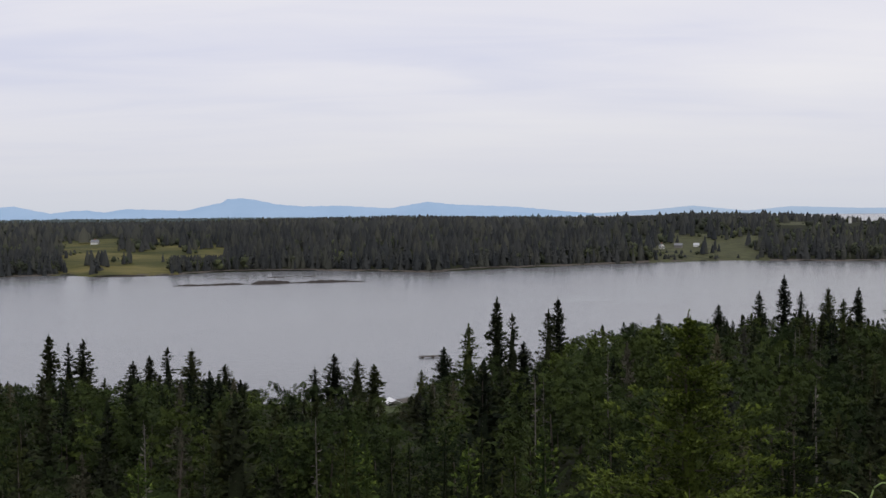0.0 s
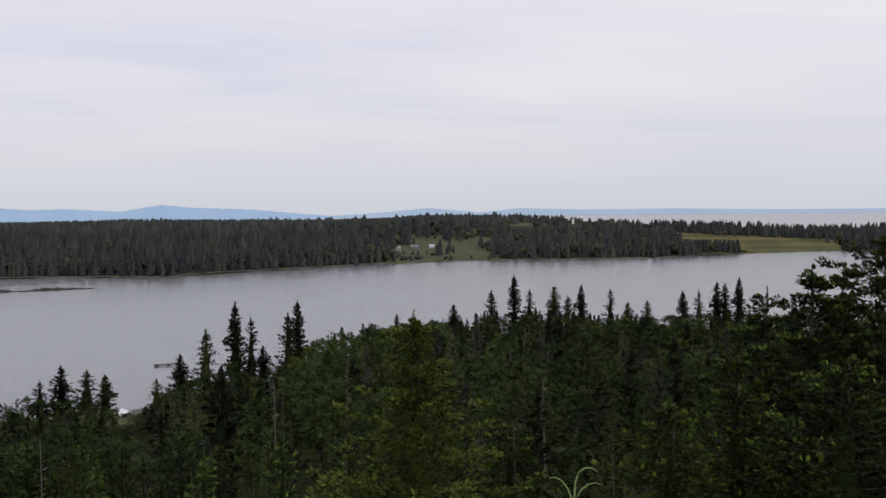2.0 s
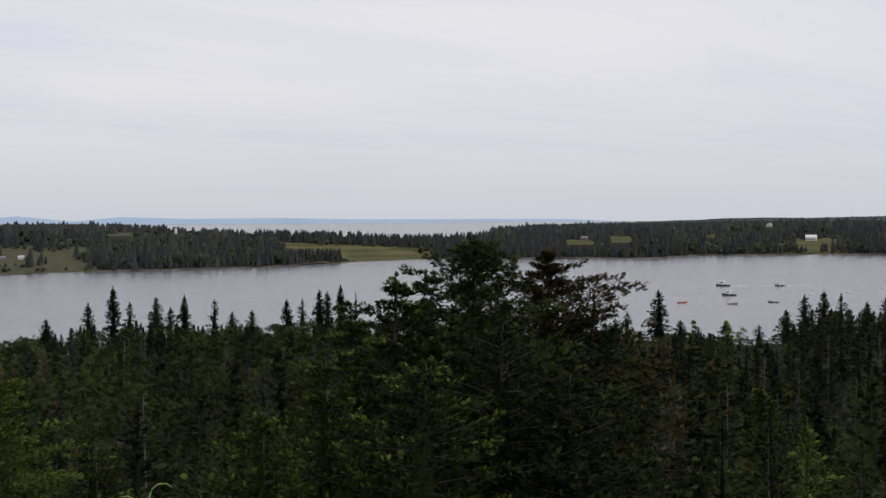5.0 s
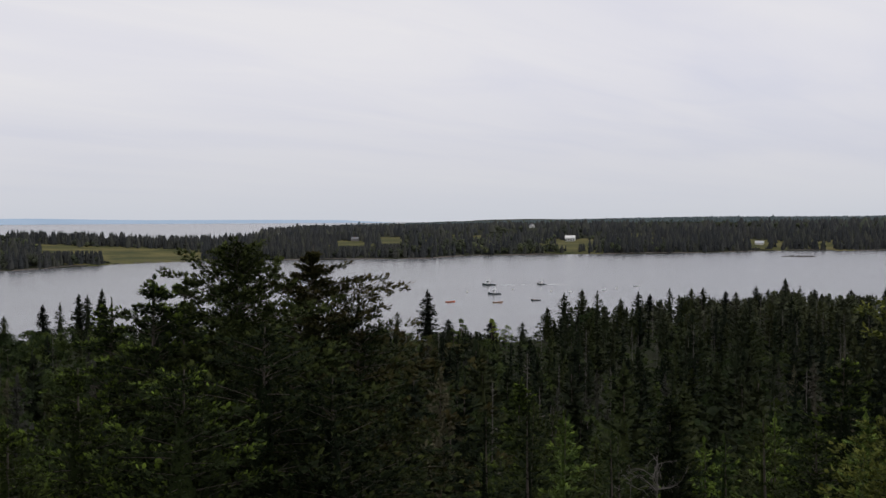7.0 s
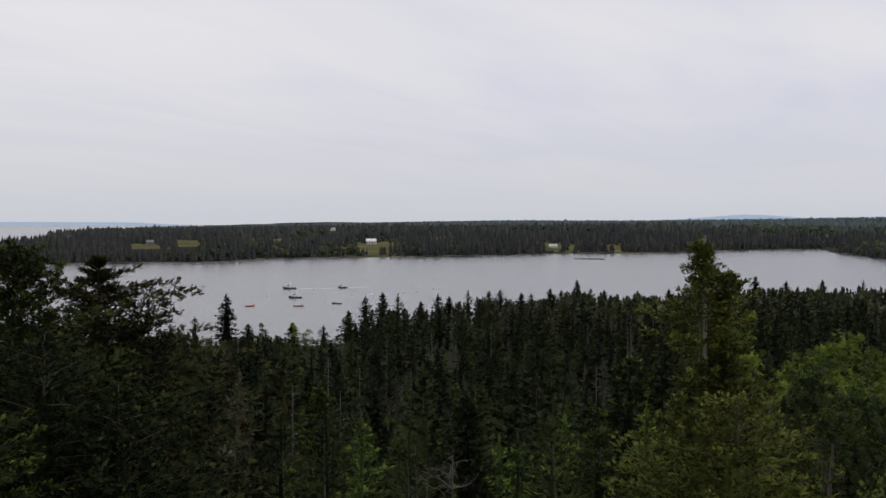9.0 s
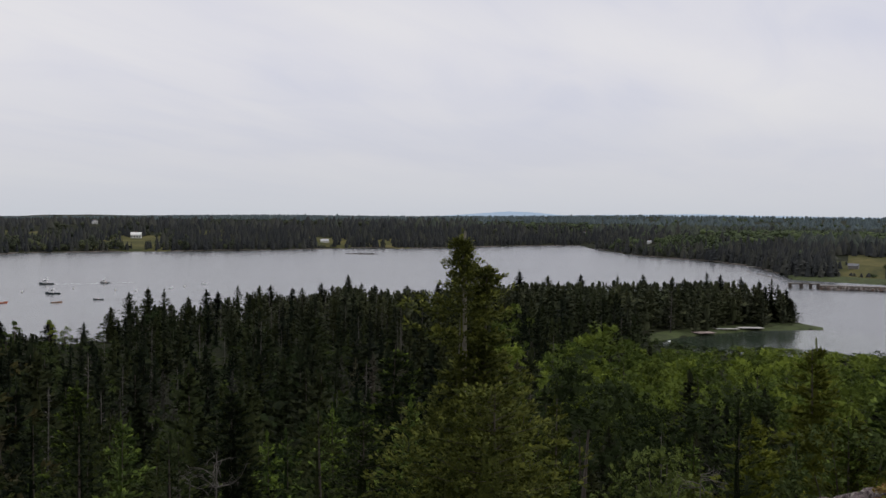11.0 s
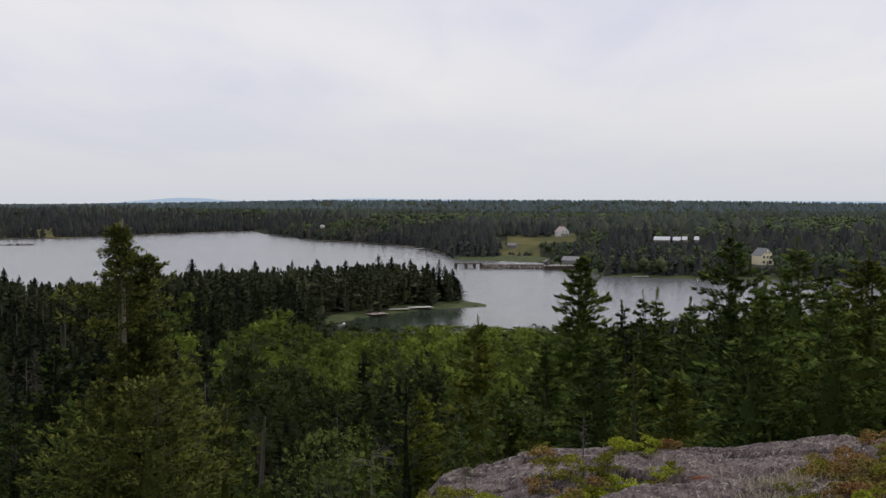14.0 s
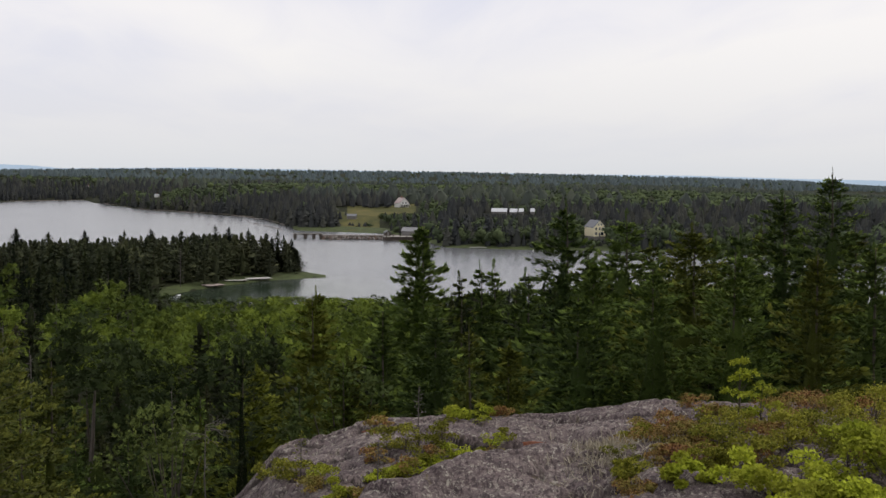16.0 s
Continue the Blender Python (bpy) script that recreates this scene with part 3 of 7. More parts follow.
    grown[0 if solid else 0::5 if solid else 4] *= 0.75
    V = np.concatenate([V, grown[:, None]], 1)
    zt = np.linspace(-0.05 * h, 0.99 * h, stem)
    trunk = tube(np.stack([0.01 * h * np.sin(zt / h * 3 + seed), 0.01 * h * np.cos(zt / h * 2.2 + seed), zt], -1), 0.013 * h * (1.03 - zt / h) + 0.004, sides)
    if wood:
        trunk = joined([trunk, *wood])
    return V, F, trunk[0], trunk[1]


def clump_spruce(seed, h, r, boughs, clumps, tufts, size, bare=0.06, shape=None, dens=None, gaps=0.1, droop=0.2, puff=0.1, stem=9, sides=7, limbs=False, extra=(), broad=1.0, core=0.4, layers=0, flat=0.6, tight=0.1, wild=0.0, top=0.78, girth=1.0):
    """Crown and trunk of a spruce: boughs that carry rounded clumps of short tufts round a dense core of inner twigs. extra: single boughs as (share of the height, turn, length, rise)."""
    rng = np.random.default_rng(seed)
    k = bare + (0.97 - bare) * ((np.arange(boughs) + rng.random(boughs)) / boughs) ** top
    t = rng.uniform(0, 6.28) + np.arange(boughs) * 2.39996 + rng.normal(0, 0.35, boughs)
    if layers:  # boughs gather in whorls
        kl = (k - bare) / (0.97 - bare) * layers
        k = bare + (0.97 - bare) * (np.round(kl) + 0.85 * (kl - np.round(kl))) / layers
    keep = rng.random(boughs) > gaps
    if dens:
        keep &= rng.random(boughs) < np.array([dens(q) for q in k])
    k, t = k[keep], t[keep]
    length = np.maximum(r * np.array([shape(q) for q in k]) * rng.uniform(0.5, 1.15, len(k)), 0.02 * r)
    rise = 0.55 * k - 0.12 + rng.normal(0, 0.1, len(k))
    if extra:
        e = np.array(extra)
        k, t, length, rise = (np.concatenate(p) for p in zip((k, t, length, rise), (e[:, 0], np.radians(e[:, 1]), e[:, 2], e[:, 3])))
    n = len(k)
    out = np.stack([np.cos(t), np.sin(t), 0 * t], -1)
    side = np.stack([np.sin(t), -np.cos(t), 0 * t], -1)
    s = 0.1 + 0.9 * ((np.arange(clumps) + rng.random((n, clumps))) / clumps) ** 0.8
    s[:, -1] = 1.0
    ln, ris, sag = length[:, None], rise[:, None], droop * (2 - k[:, None]) * 0.6
    spread = rng.uniform(-1, 1, (n, clumps)) * 0.42 * ln * (1.15 - s)
    spread[:, -1] = 0
    C = out[:, None] * (s * ln)[..., None] + side[:, None] * spread[..., None]
    C[..., 2] += k[:, None] * h + ln * (ris * s - sag * s ** 2 + 0.3 * droop * s ** 4)
    R = np.minimum((puff + tight * ln) * rng.uniform(0.7, 1.3, (n, clumps)) * (1.15 - 0.4 * s), 0.5 * ln + 0.3 * puff)
    v = rng.normal(size=(n, clumps, tufts, 3))
    v *= rng.random((n, clumps, tufts, 1)) ** 0.45 / np.linalg.norm(v, axis=-1, keepdims=True)
    P = C[:, :, None] + v * R[:, :, None, None] * np.array([1, 1, flat])
    d = v * (np.array([0.55, 0.55, 0.35]) + wild * 0.4) + out[:, None, None] * (0.85 - 0.4 * wild) + side[:, None, None] * (np.clip(spread / (0.2 * ln + 1e-6), -1, 1) * 0.6)[:, :, None, None] + rng.normal(0, 0.25 + 0.15 * wild, v.shape)
    d[..., 2] += 0.22 + 0.3 * ris[:, :, None]
    d = (d / np.linalg.norm(d, axis=-1, keepdims=True)).reshape(-1, 3)
    L = size * rng.uniform(0.6, 1.35, len(d)) * np.repeat(0.45 + 0.55 * np.minimum(1, length / (0.6 * r)), clumps * tufts)
    young = np.clip(0.4 * s[:, :, None] + 0.4 * v[..., 2] + 0.35 * rng.random(v.shape[:3]), 0, 1).ravel()
    P = P.reshape(-1, 3) - d * L[:, None] * 0.4
    q = np.linspace(0.86, 0.985, 9)
    tip = rng.normal(0, 0.22, (9, 3)) * np.linspace(1.5, 0.2, 9)[:, None] + [0, 0, 1.0]
    tip /= np.linalg.norm(tip, axis=1, keepdims=True)
    P, d = np.concatenate([P, np.stack([0 * q, 0 * q, h * q], -1)]), np.concatenate([d, tip])
    L, young = np.concatenate([L, np.full(9, size * 0.9)]), np.concatenate([young, np.full(9, 0.55)])
    V, F = blades(rng, P, d, L, L * rng.uniform(0.15, 0.28, len(L)) * broad)
    V = np.concatenate([V, np.repeat(young, 4)[:, None]], 1)
    V[0::4, 3] *= 0.75
    if core:
        rings = max(3, 2 * stem - 2)
        kc = np.linspace(bare * 0.8, 0.85, rings)
        rad = core * r * np.array([shape(q) for q in kc]) ** 1.5
        if dens:
            rad = rad * np.clip(np.array([dens(q) for q in kc]) * 1.6 - 0.6, 0.05, 1)
        cv, cf = tube(np.stack([0 * kc, 0 * kc, kc * h], -1), rad, sides)
        push = rng.uniform(0.6, 1.35, len(cv))[:, None]
        cv[:, :2] *= push
        cv[:, 2] += rng.normal(0, 0.25 * h / rings, len(cv))
        V, F = joined([(V, F), (np.concatenate([cv, np.zeros((len(cv), 1))], 1), cf)])
    zt = np.linspace(-0.05 * h, 0.99 * h, stem)
    wood = [tube(np.stack([0.01 * h * np.sin(zt / h * 3 + seed), 0.01 * h * np.cos(zt / h * 2.2 + seed), zt], -1), girth * (0.013 * h * (1.03 - zt / h) + 0.004 * min(1, h)), sides)]
    if limbs:
        g = np.array([0, 0.4, 0.75, 1.0])
        for kk, o, l, ri in zip(k, out, length, rise):
            path = np.outer(g * l * 0.75, o)
            gl = 0.75 * g
            path[:, 2] += kk * h + l * (ri * gl - droop * (2 - kk) * 0.6 * gl ** 2 + 0.3 * droop * gl ** 4) - 0.01
            wood.append(tube(path, [0.0017 * h, 0.0012 * h, 0.0008 * h, 0.0015], 3))
    tv, tf = joined(wood)
    return V, F, tv, tf


def leafy_arrays(seed, h, r, blobs, leaves, size, sides=5, low=0.3, limbs=True, split=False):
    """Crown and trunk of a broadleaf tree: forked limbs, leaves gathered in uneven clumps."""
    rng = np.random.default_rng(seed)
    C, R = [], []
    wood = []
    zt = np.linspace(-0.05 * h, h * 0.62, 5 if limbs else 3)
    wood.append(tube(np.stack([0.03 * h * np.sin(zt / h * 3 + seed), 0.02 * h * np.cos(zt / h * 2 + seed), zt], -1), 0.02 * h * (1.02 - 0.75 * zt / (h * 0.62)), sides))
    for i in range(blobs):
        t, q = rng.uniform(0, 6.28), rng.uniform(low, 0.92)
        wide = r * math.sin(math.pi * min(0.98, 0.12 + 0.95 * (q - low + 0.1) / (1.1 - low))) ** 0.7
        rad = rng.uniform(0.25, 1.0) ** 0.6 * wide
        c = np.array([math.cos(t) * rad, math.sin(t) * rad, h * q])
        C.append(c)
        R.append(r * rng.uniform(0.24, 0.42))
        if not limbs:
            continue
        z0 = h * max(0.15, q * 0.45)
        mid = np.array([c[0] * 0.45, c[1] * 0.45, (z0 + c[2]) / 2 - 0.03 * h])
        wood.append(tube([[0.03 * h * math.sin(z0 / h * 3 + seed), 0.02 * h * math.cos(z0 / h * 2 + seed), z0], mid, c], [0.008 * h, 0.005 * h, 0.002 * h], 3))
    C, R = np.array(C), np.array(R)
    pick = rng.integers(0, blobs, leaves)
    u = rng.normal(size=(leaves, 3))
    u /= np.linalg.norm(u, axis=1, keepdims=True)
    u[:, 2] = np.abs(u[:, 2]) * 0.9 - 0.25 * rng.random(leaves)
    p = C[pick] + u * R[pick][:, None] * rng.uniform(0.55, 1.08, leaves)[:, None] * np.array([1, 1, 0.75])
    d = np.cross(u, rng.normal(size=(leaves, 3))) + 0.35 * u + rng.normal(0, 0.3, (leaves, 3))
    d /= np.linalg.norm(d, axis=1, keepdims=True)
    s = size * rng.uniform(0.6, 1.4, leaves)
    V, F = blades(rng, p, d, s, s * 0.45)
    if split:
        return V, F, wood
    tv, tf = joined(wood)
    return V, F, tv, tf


def crown_arrays(seed, fine):
    """A far broadleaf crown, one high: uneven clumps under a coat of leafy sprays."""
    r = np.random.default_rng(900 + seed)
    pieces, n = [], 3 if fine else 1
    for k in range(n):
        bm = bmesh.new()
        bmesh.ops.create_icosphere(bm, subdivisions=1, radius=1.0)
        t, q = 6.28 * k / n + r.uniform(0, 1.5), 0.3 + 0.42 * k / n + r.uniform(0, 0.12)
        mid = np.array([math.cos(t) * 0.13, math.sin(t) * 0.13, q])
        size = r.uniform(0.2, 0.27) if fine else r.uniform(0.26, 0.33)
        V = np.array([np.array(v.co) * size * r.uniform(0.7, 1.2) + mid for v in bm.verts])
        F = np.array([[v.index for v in f.verts] for f in bm.faces])
        bm.free()
        pieces.append((V, F))
        m = 14 if fine else 9
        u = r.normal(size=(m, 3))
        u[:, 2] = np.abs(u[:, 2]) - 0.3
        u /= np.linalg.norm(u, axis=1, keepdims=True)
        d = np.cross(u, r.normal(size=(m, 3))) + 0.5 * u
        d /= np.linalg.norm(d, axis=1, keepdims=True)
        pieces.append(blades(r, mid + u * size * r.uniform(0.8, 1.2, m)[:, None], d, r.uniform(0.12, 0.24, m), r.uniform(0.05, 0.09, m)))
    return joined(pieces)


def tree_thing(name, arrays, leaf_mat, bark_mat, label, category, group):
    V, F, tv, tf = arrays
    t = thing(name, Matrix(), label, category, group)
    part("trunk", mesh_of("trunk", tv, tf, bark_mat, True), bark_mat, t)
    part("crown", mesh_of("crown", V, F, leaf_mat), leaf_mat, t)
    return t


def birch_thing(seed, h, r, blobs, leaves, size, leaf_mat, label, group):
    V, F, wood = leafy_arrays(seed, h, r, blobs, leaves, size, 5, 0.2, True, True)
    t = thing("birch", Matrix(), label, "tree", group)
    part("trunk", mesh_of("trunk", *wood[0], BARK, True), BARK, t)
    for limb in wood[1:]:
        part("limb", mesh_of("limb", *limb, BARK, True), BARK, t)
    part("crown", mesh_of("crown", V, F, leaf_mat), leaf_mat, t)
    return t


def stamped(arrays, spots, rng):
    """Many copies of a tree's triangles joined in one mesh. spots: x, y, z, scale sideways, scale upwards."""
    V, F = arrays
    n = len(spots)
    S = np.asarray(spots)
    a = rng.uniform(0, 6.283, n)
    c, s = np.cos(a), np.sin(a)
    X = V[None, :, 0] * c[:, None] - V[None, :, 1] * s[:, None]
    Y = V[None, :, 0] * s[:, None] + V[None, :, 1] * c[:, None]
    out = np.stack([X * S[:, 3:4] + S[:, 0:1], Y * S[:, 3:4] + S[:, 1:2], V[None, :, 2] * S[:, 4:5] + S[:, 2:3]], -1)
    young = V[None, :, 3:4] if V.shape[1] == 4 else np.zeros((1, len(V), 1))
    own = rng.random((n, 1, 1))
    out = np.concatenate([out, np.broadcast_to(young, out.shape[:2] + (1,)), np.broadcast_to(own, out.shape[:2] + (1,))], -1)
    return out.reshape(-1, out.shape[-1]), (F[None] + (np.arange(n) * len(V))[:, None, None]).reshape(-1, 3)


def scatter(rng, az0, az1, d0, d1, spacing):
    """Random spots in a sector, about one for each spacing squared."""
    n = int(radians(abs(az1 - az0)) * (d1 ** 2 - d0 ** 2) / 2 / spacing ** 2)
    return rng.uniform(min(az0, az1), max(az0, az1), n), np.sqrt(rng.uniform(d0 ** 2, d1 ** 2, n))


# skylines (degrees of elevation by azimuth) under which the woods stay
SKY_MID = table([(42, -7.8), (22.3, -8.1), (20.8, -8.4), (19.2, -8.1), (17.6, -8.5), (15.3, -8.4), (13.4, -8.35), (10.5, -8.9), (8.8, -10.2), (7.3, -9.9), (5.6, -9.7), (3.6, -10.0), (2.7, -10.8), (1.8, -9.9), (1.4, -9.6), (-0.4, -8.65), (-2.5, -7.7), (-4.3, -8.8), (-6.4, -7.0), (-7.9, -6.35), (-10.2, -5.95), (-13.6, -5.95), (-15.0, -5.65), (-17.2, -5.45), (-19.1, -5.4), (-21.8, -5.7), (-25.9, -5.55), (-29.5, -5.3), (-43.5, -6.07), (-44.9, -6.82), (-46.8, -5.9), (-48.6, -6.3), (-50.4, -6.68), (-51.6, -6.38), (-52.7, -4.95), (-56.2, -4.9), (-58.5, -4.25), (-61.4, -4.45), (-63.9, -3.85), (-66.3, -4.17), (-72.2, -3.65), (-83.8, -3.35), (-86.1, -3.6), (-86.9, -5.2)])
SKY_MAIN = table([(-45, -6.5), (-51.9, -7.1), (-69.3, -7.1), (-73.7, -6.5), (-78.2, -6.65), (-81.0, -6.75), (-84.2, -6.4), (-88.7, -6.55), (-90.8, -6.6), (-94.7, -6.4), (-97.0, -6.2), (-103.6, -5.0), (-110.6, -4.2), (-124, -4.0)])
SKY_FAR = table([(42, -0.5), (22.1, -0.51), (14.1, -0.54), (8.4, -0.45), (2.5, -0.32), (-6.4, -0.5), (-10.8, -0.47), (-12.2, -0.31), (-17.7, -0.34), (-20.3, -0.48), (-25.1, -0.71), (-29.5, -0.76), (-32.7, -0.98), (-34.5, -0.8), (-38.2, -0.52), (-46.8, -0.44), (-54.2, -0.26), (-59.9, -0.15), (-72, -0.15), (-82.9, -0.39), (-94.6, -0.41), (-106.3, -0.5), (-116.3, -0.82), (-124, -0.9)])
SKY_RIDGE = table([(-45, -0.4), (-60, -0.12), (-66.1, -0.13), (-72.1, -0.05), (-79.5, 0.09), (-91.7, 0.12), (-103.5, 0.02), (-111.9, -0.14), (-116.3, -0.41), (-124, -0.6)])

# clearings: azimuth from, to; distance from, to
FIELDS = [(14.2, 19.3, 712, 860), (11.3, 14.2, 820, 880), (15.0, 19.6, 915, 985), (-11.2, -16.2, 812, 985), (-2.0, -4.2, 800, 860), (-17.0, -18.6, 1180, 1270), (-26.0, -33.6, 930, 1110), (-40.8, -42.2, 1130, 1200), (-43.0, -44.2, 1160, 1260), (-44.9, -45.5, 1130, 1190), (-51.3, -54.2, 1112, 1270), (-62.0, -63.4, 1240, 1310), (-65.2, -66.6, 1260, 1330), (-88.9, -90.4, 745, 835), (-89.7, -92.3, 835, 915), (-47.0, -48.6, 1250, 1330), (-56.5, -57.6, 1300, 1360)]


# where the woods stand low enough to see a building or clearing behind: azimuths, distance, elevation
LOW_WOODS = [(16.7, 19.3, 950, -1.95), (14.2, 17.6, 730, -3.1), (-10.9, -13.4, 880, -2.22), (-11.3, -16.2, 835, -2.45), (11.3, 14.2, 815, -2.3), (-28.9, -33.6, 985, -2.2), (-17.0, -18.6, 1200, -1.12), (-20.2, -20.9, 1300, -1.0), (-26.0, -29.0, 1060, -1.72), (-29.0, -33.6, 1000, -2.25), (-52.3, -53.7, 1250, -1.5), (-50.7, -51.3, 1700, -0.82), (-40.8, -42.2, 1170, -1.6), (-43.0, -44.2, 1215, -1.5), (-62.2, -63.0, 1270, -1.68), (-79.2, -79.8, 1250, -1.48), (-88.4, -93.2, 900, -2.1), (-88.7, -91.2, 790, -2.65), (-96.2, -99.2, 800, -2.09), (-101.3, -103.0, 630, -3.3)]


def lowered(az, d, top):
    """Heights of tips, kept under the sight lines that are open."""
    for a1, a0, dist, el in [(max(a, b), min(a, b), q, e) for a, b, q, e in LOW_WOODS]:
        cap = EYE + np.tan(np.radians(el)) * d
        top = np.where((az < a1) & (az > a0) & (d < dist + 6), np.minimum(top, cap), top)
    return top


def open_ground(az, d):
    wave = 0.35 * np.sin(d / 31.0) + 0.25 * np.sin(d / 13.0 + az)
    hit = np.zeros(np.shape(az), bool)
    for a0, a1, d0, d1 in FIELDS:
        hit |= (az + wave < max(a0, a1)) & (az + wave > min(a0, a1)) & (d > d0 + 20 * np.sin(az * 3)) & (d < d1 + 25 * np.sin(az * 2.3))
    return hit


for k, (a0, a1, d0, d1) in enumerate(FIELDS):
    fa, fd = np.linspace(a0 + (0.5 if a0 > a1 else -0.5), a1 - (0.5 if a0 > a1 else -0.5), 30), np.linspace(d0 - 22, d1 + 30, 34)
    fld = new("field", sheet(fa, fd, lambda a, d: ground(a, d) + 0.25, "field", PASTURE if k in (3, 4, 5) else FIELD))
    tagged(fld, "open hay field of dry yellow-green grass among woods", "field", kind="structure")

rng = np.random.default_rng(7)
# -- far woods: joined, too many to count --
def far_spruce(seed, n, r, blunt=0.8):
    """A far spruce, one high: an uneven cone of close boughs with skirts hanging over it."""
    g = np.random.default_rng(seed)
    z = 0.05 + 0.9 * ((np.arange(n) + g.random(n)) / n) ** 0.9
    t = np.arange(n) * 2.39996 + g.normal(0, 0.4, n)
    reach = r * (1 - z) ** blunt * g.uniform(0.7, 1.2, n) + 0.02
    out = np.stack([np.cos(t), np.sin(t), g.uniform(-1.2, -0.25, n)], -1)
    out /= np.linalg.norm(out, axis=1, keepdims=True)
    base = np.stack([0 * z, 0 * z, z + 0.07], -1)
    V, F = blades(g, base, out, reach * 1.6, reach * g.uniform(0.4, 0.65, n))
    cone = tube(np.array([[0, 0, 0.0], [0.01, 0, 0.3], [0, 0.01, 0.62], [0, 0, 1.0]]), [0.8 * r, 0.66 * r, 0.36 * r, 0.01], 6) if n > 8 else tube(np.array([[0, 0, 0.1], [0.02, 0, 0.55], [0, 0, 1.0]]), [0.9 * r, (0.85 - 0.375 * blunt) * r, 0.02], 5)
    cone[0][:, :2] *= g.uniform(0.75, 1.2, len(cone[0]))[:, None]
    return joined([(V, F), cone])


def heights(az, d, h, sky, slack):
    g = ground(az, d)
    cap = EYE + np.tan(np.radians(sky(az))) * d - g
    h = np.minimum(h, cap * (1 - slack))
    return g, lowered(az, d, g + h) - g


def far_band(d0, d1, spacing, hmin, hmax, leafy, seed, sky, along_shore):
    r = np.random.default_rng(seed)
    az = r.uniform(-119, 26, int(radians(145) * 1000 * (d1 - d0) / spacing ** 2) if along_shore else 1)
    d = FAR_SHORE(az) + r.uniform(d0, d1, len(az))
    if not along_shore:
        az, d = scatter(r, -119, 26, d0, d1, spacing)
        keep = d > FAR_SHORE(az) + 250
        az, d = az[keep], d[keep]
    g = ground(az, d)
    x, y = -np.sin(np.radians(az)) * d, np.cos(np.radians(az)) * d
    clump = (wobble(x, y, 17) > np.where((az < -10) & (az > -17), 0.15, 0.5)) & (r.random(len(az)) < np.where((az < -25) & (az > -34), 0.05, 0.55))
    keep = (g > 0.6) & ~((az < -86.3) & (az > -91.5) & (d < 752)) & (~open_ground(az, d) | clump) & (d < 4650)
    az, d = az[keep], d[keep]
    h = r.uniform(hmin, hmax, len(az)) * (0.55 + 0.6 * r.random(len(az)))
    g, h = heights(az, d, h, sky, np.where(r.random(len(az)) < np.where((az < -7) & (az > -26), 0.13, 0.06), -np.where((az < -7) & (az > -26), 0.6, 0.4) * r.random(len(az)), 0.25 * r.random(len(az)) ** 2))
    keep = h > 2.0
    az, d, g, h = az[keep], d[keep], g[keep], h[keep]
    x, y = -np.sin(np.radians(az)) * d, np.cos(np.radians(az)) * d
    kind = r.random(len(az)) < leafy * np.interp(az, [-84, -74, -50, -30], [1.5, 1.2, 1.0, 0.8]) * np.clip(0.55 + 2.4 * wobble(x, y, 190) + 0.8 * wobble(x, y, 70), 0.03, 2.4)
    kind |= (az < -90.2) & (az > -94.5) & (d > 690) & (d < 870) & (r.random(len(az)) < 0.75)
    wide = np.maximum(h, 6) * (spacing / 9 if not along_shore else 1.0) ** 0.3
    S = np.stack([x, y, g - 0.2, wide, h + 0.2], -1)
    return S[~kind], S[kind]


def far_woods(name, bands, mat, leaf_mat, label_s, label_l, blunt=0.8, full=1.0):
    conifers, leafies = [], []
    for k, (band, boughs, fine) in enumerate(bands):
        s, l = band
        for v in range(4):
            if len(s[v::4]):
                conifers.append(stamped(far_spruce(31 * k + v, boughs, 0.20 + 0.035 * v, blunt), s[v::4] * np.array([1, 1, 1, full, 1]), rng))
            if len(l[v::4]):
                leafies.append(stamped(crown_arrays(17 * k + v, fine), l[v::4] * np.array([1, 1, 1, 0.8 * full, 0.86]), rng))
    V, F = joined(conifers)
    tagged(new(name + "_spruces", mesh_of("far_spruces", V, F, mat)), label_s, "woods", kind="stuff")
    V, F = joined(leafies)
    tagged(new(name + "_broadleaves", mesh_of("far_broadleaves", V, F, leaf_mat)), label_l, "woods", kind="stuff")


front = far_band(2, 34, 5.6, 7, 14, 0.16, 1, SKY_FAR, True)
behind = far_band(30, 260, 8.0, 8, 14, 0.24, 2, SKY_FAR, True)


def belt(az0, az1, d0, d1, spacing, hmin, hmax, seed):
    """A close stand of spruces, as rows to plant."""
    r = np.random.default_rng(seed)
    az, d = scatter(r, az0, az1, d0, d1, spacing)
    g = ground(az, d)
    h = r.uniform(hmin, hmax, len(az))
    g, h = heights(az, d, h, SKY_FAR, 0.25 * r.random(len(az)) ** 2 - 0.12)
    k = (g > 0.5) & (h > 2)
    az, d, g, h = az[k], d[k], g[k], h[k]
    return np.stack([-np.sin(np.radians(az)) * d, np.cos(np.radians(az)) * d, g - 0.2, np.maximum(h, 7.5), h + 0.2], -1)


front = (np.concatenate([front[0], belt(-24.5, -34.5, 1112, 1180, 6.5, 8, 14, 41), belt(-26.3, -29.0, 915, 965, 4.6, 8, 11, 42), belt(-24.8, -26.4, 880, 1000, 6.0, 8, 12, 43), belt(19.3, 23.5, 712, 780, 5.5, 8, 12, 44)]), front[1])


def side_of(band, cove, a0=-66, a1=-90):
    """The part of a band towards the cove, or the rest across the bay; they mingle between a0 and a1."""
    out = []
    for S in band:
        az = np.degrees(np.arctan2(-S[:, 0], S[:, 1]))
        u = np.clip((a0 - az) / (a0 - a1), 0, 1)
        out.append(S[(np.random.default_rng(len(S)).random(len(S)) < u) == cove])
    return out


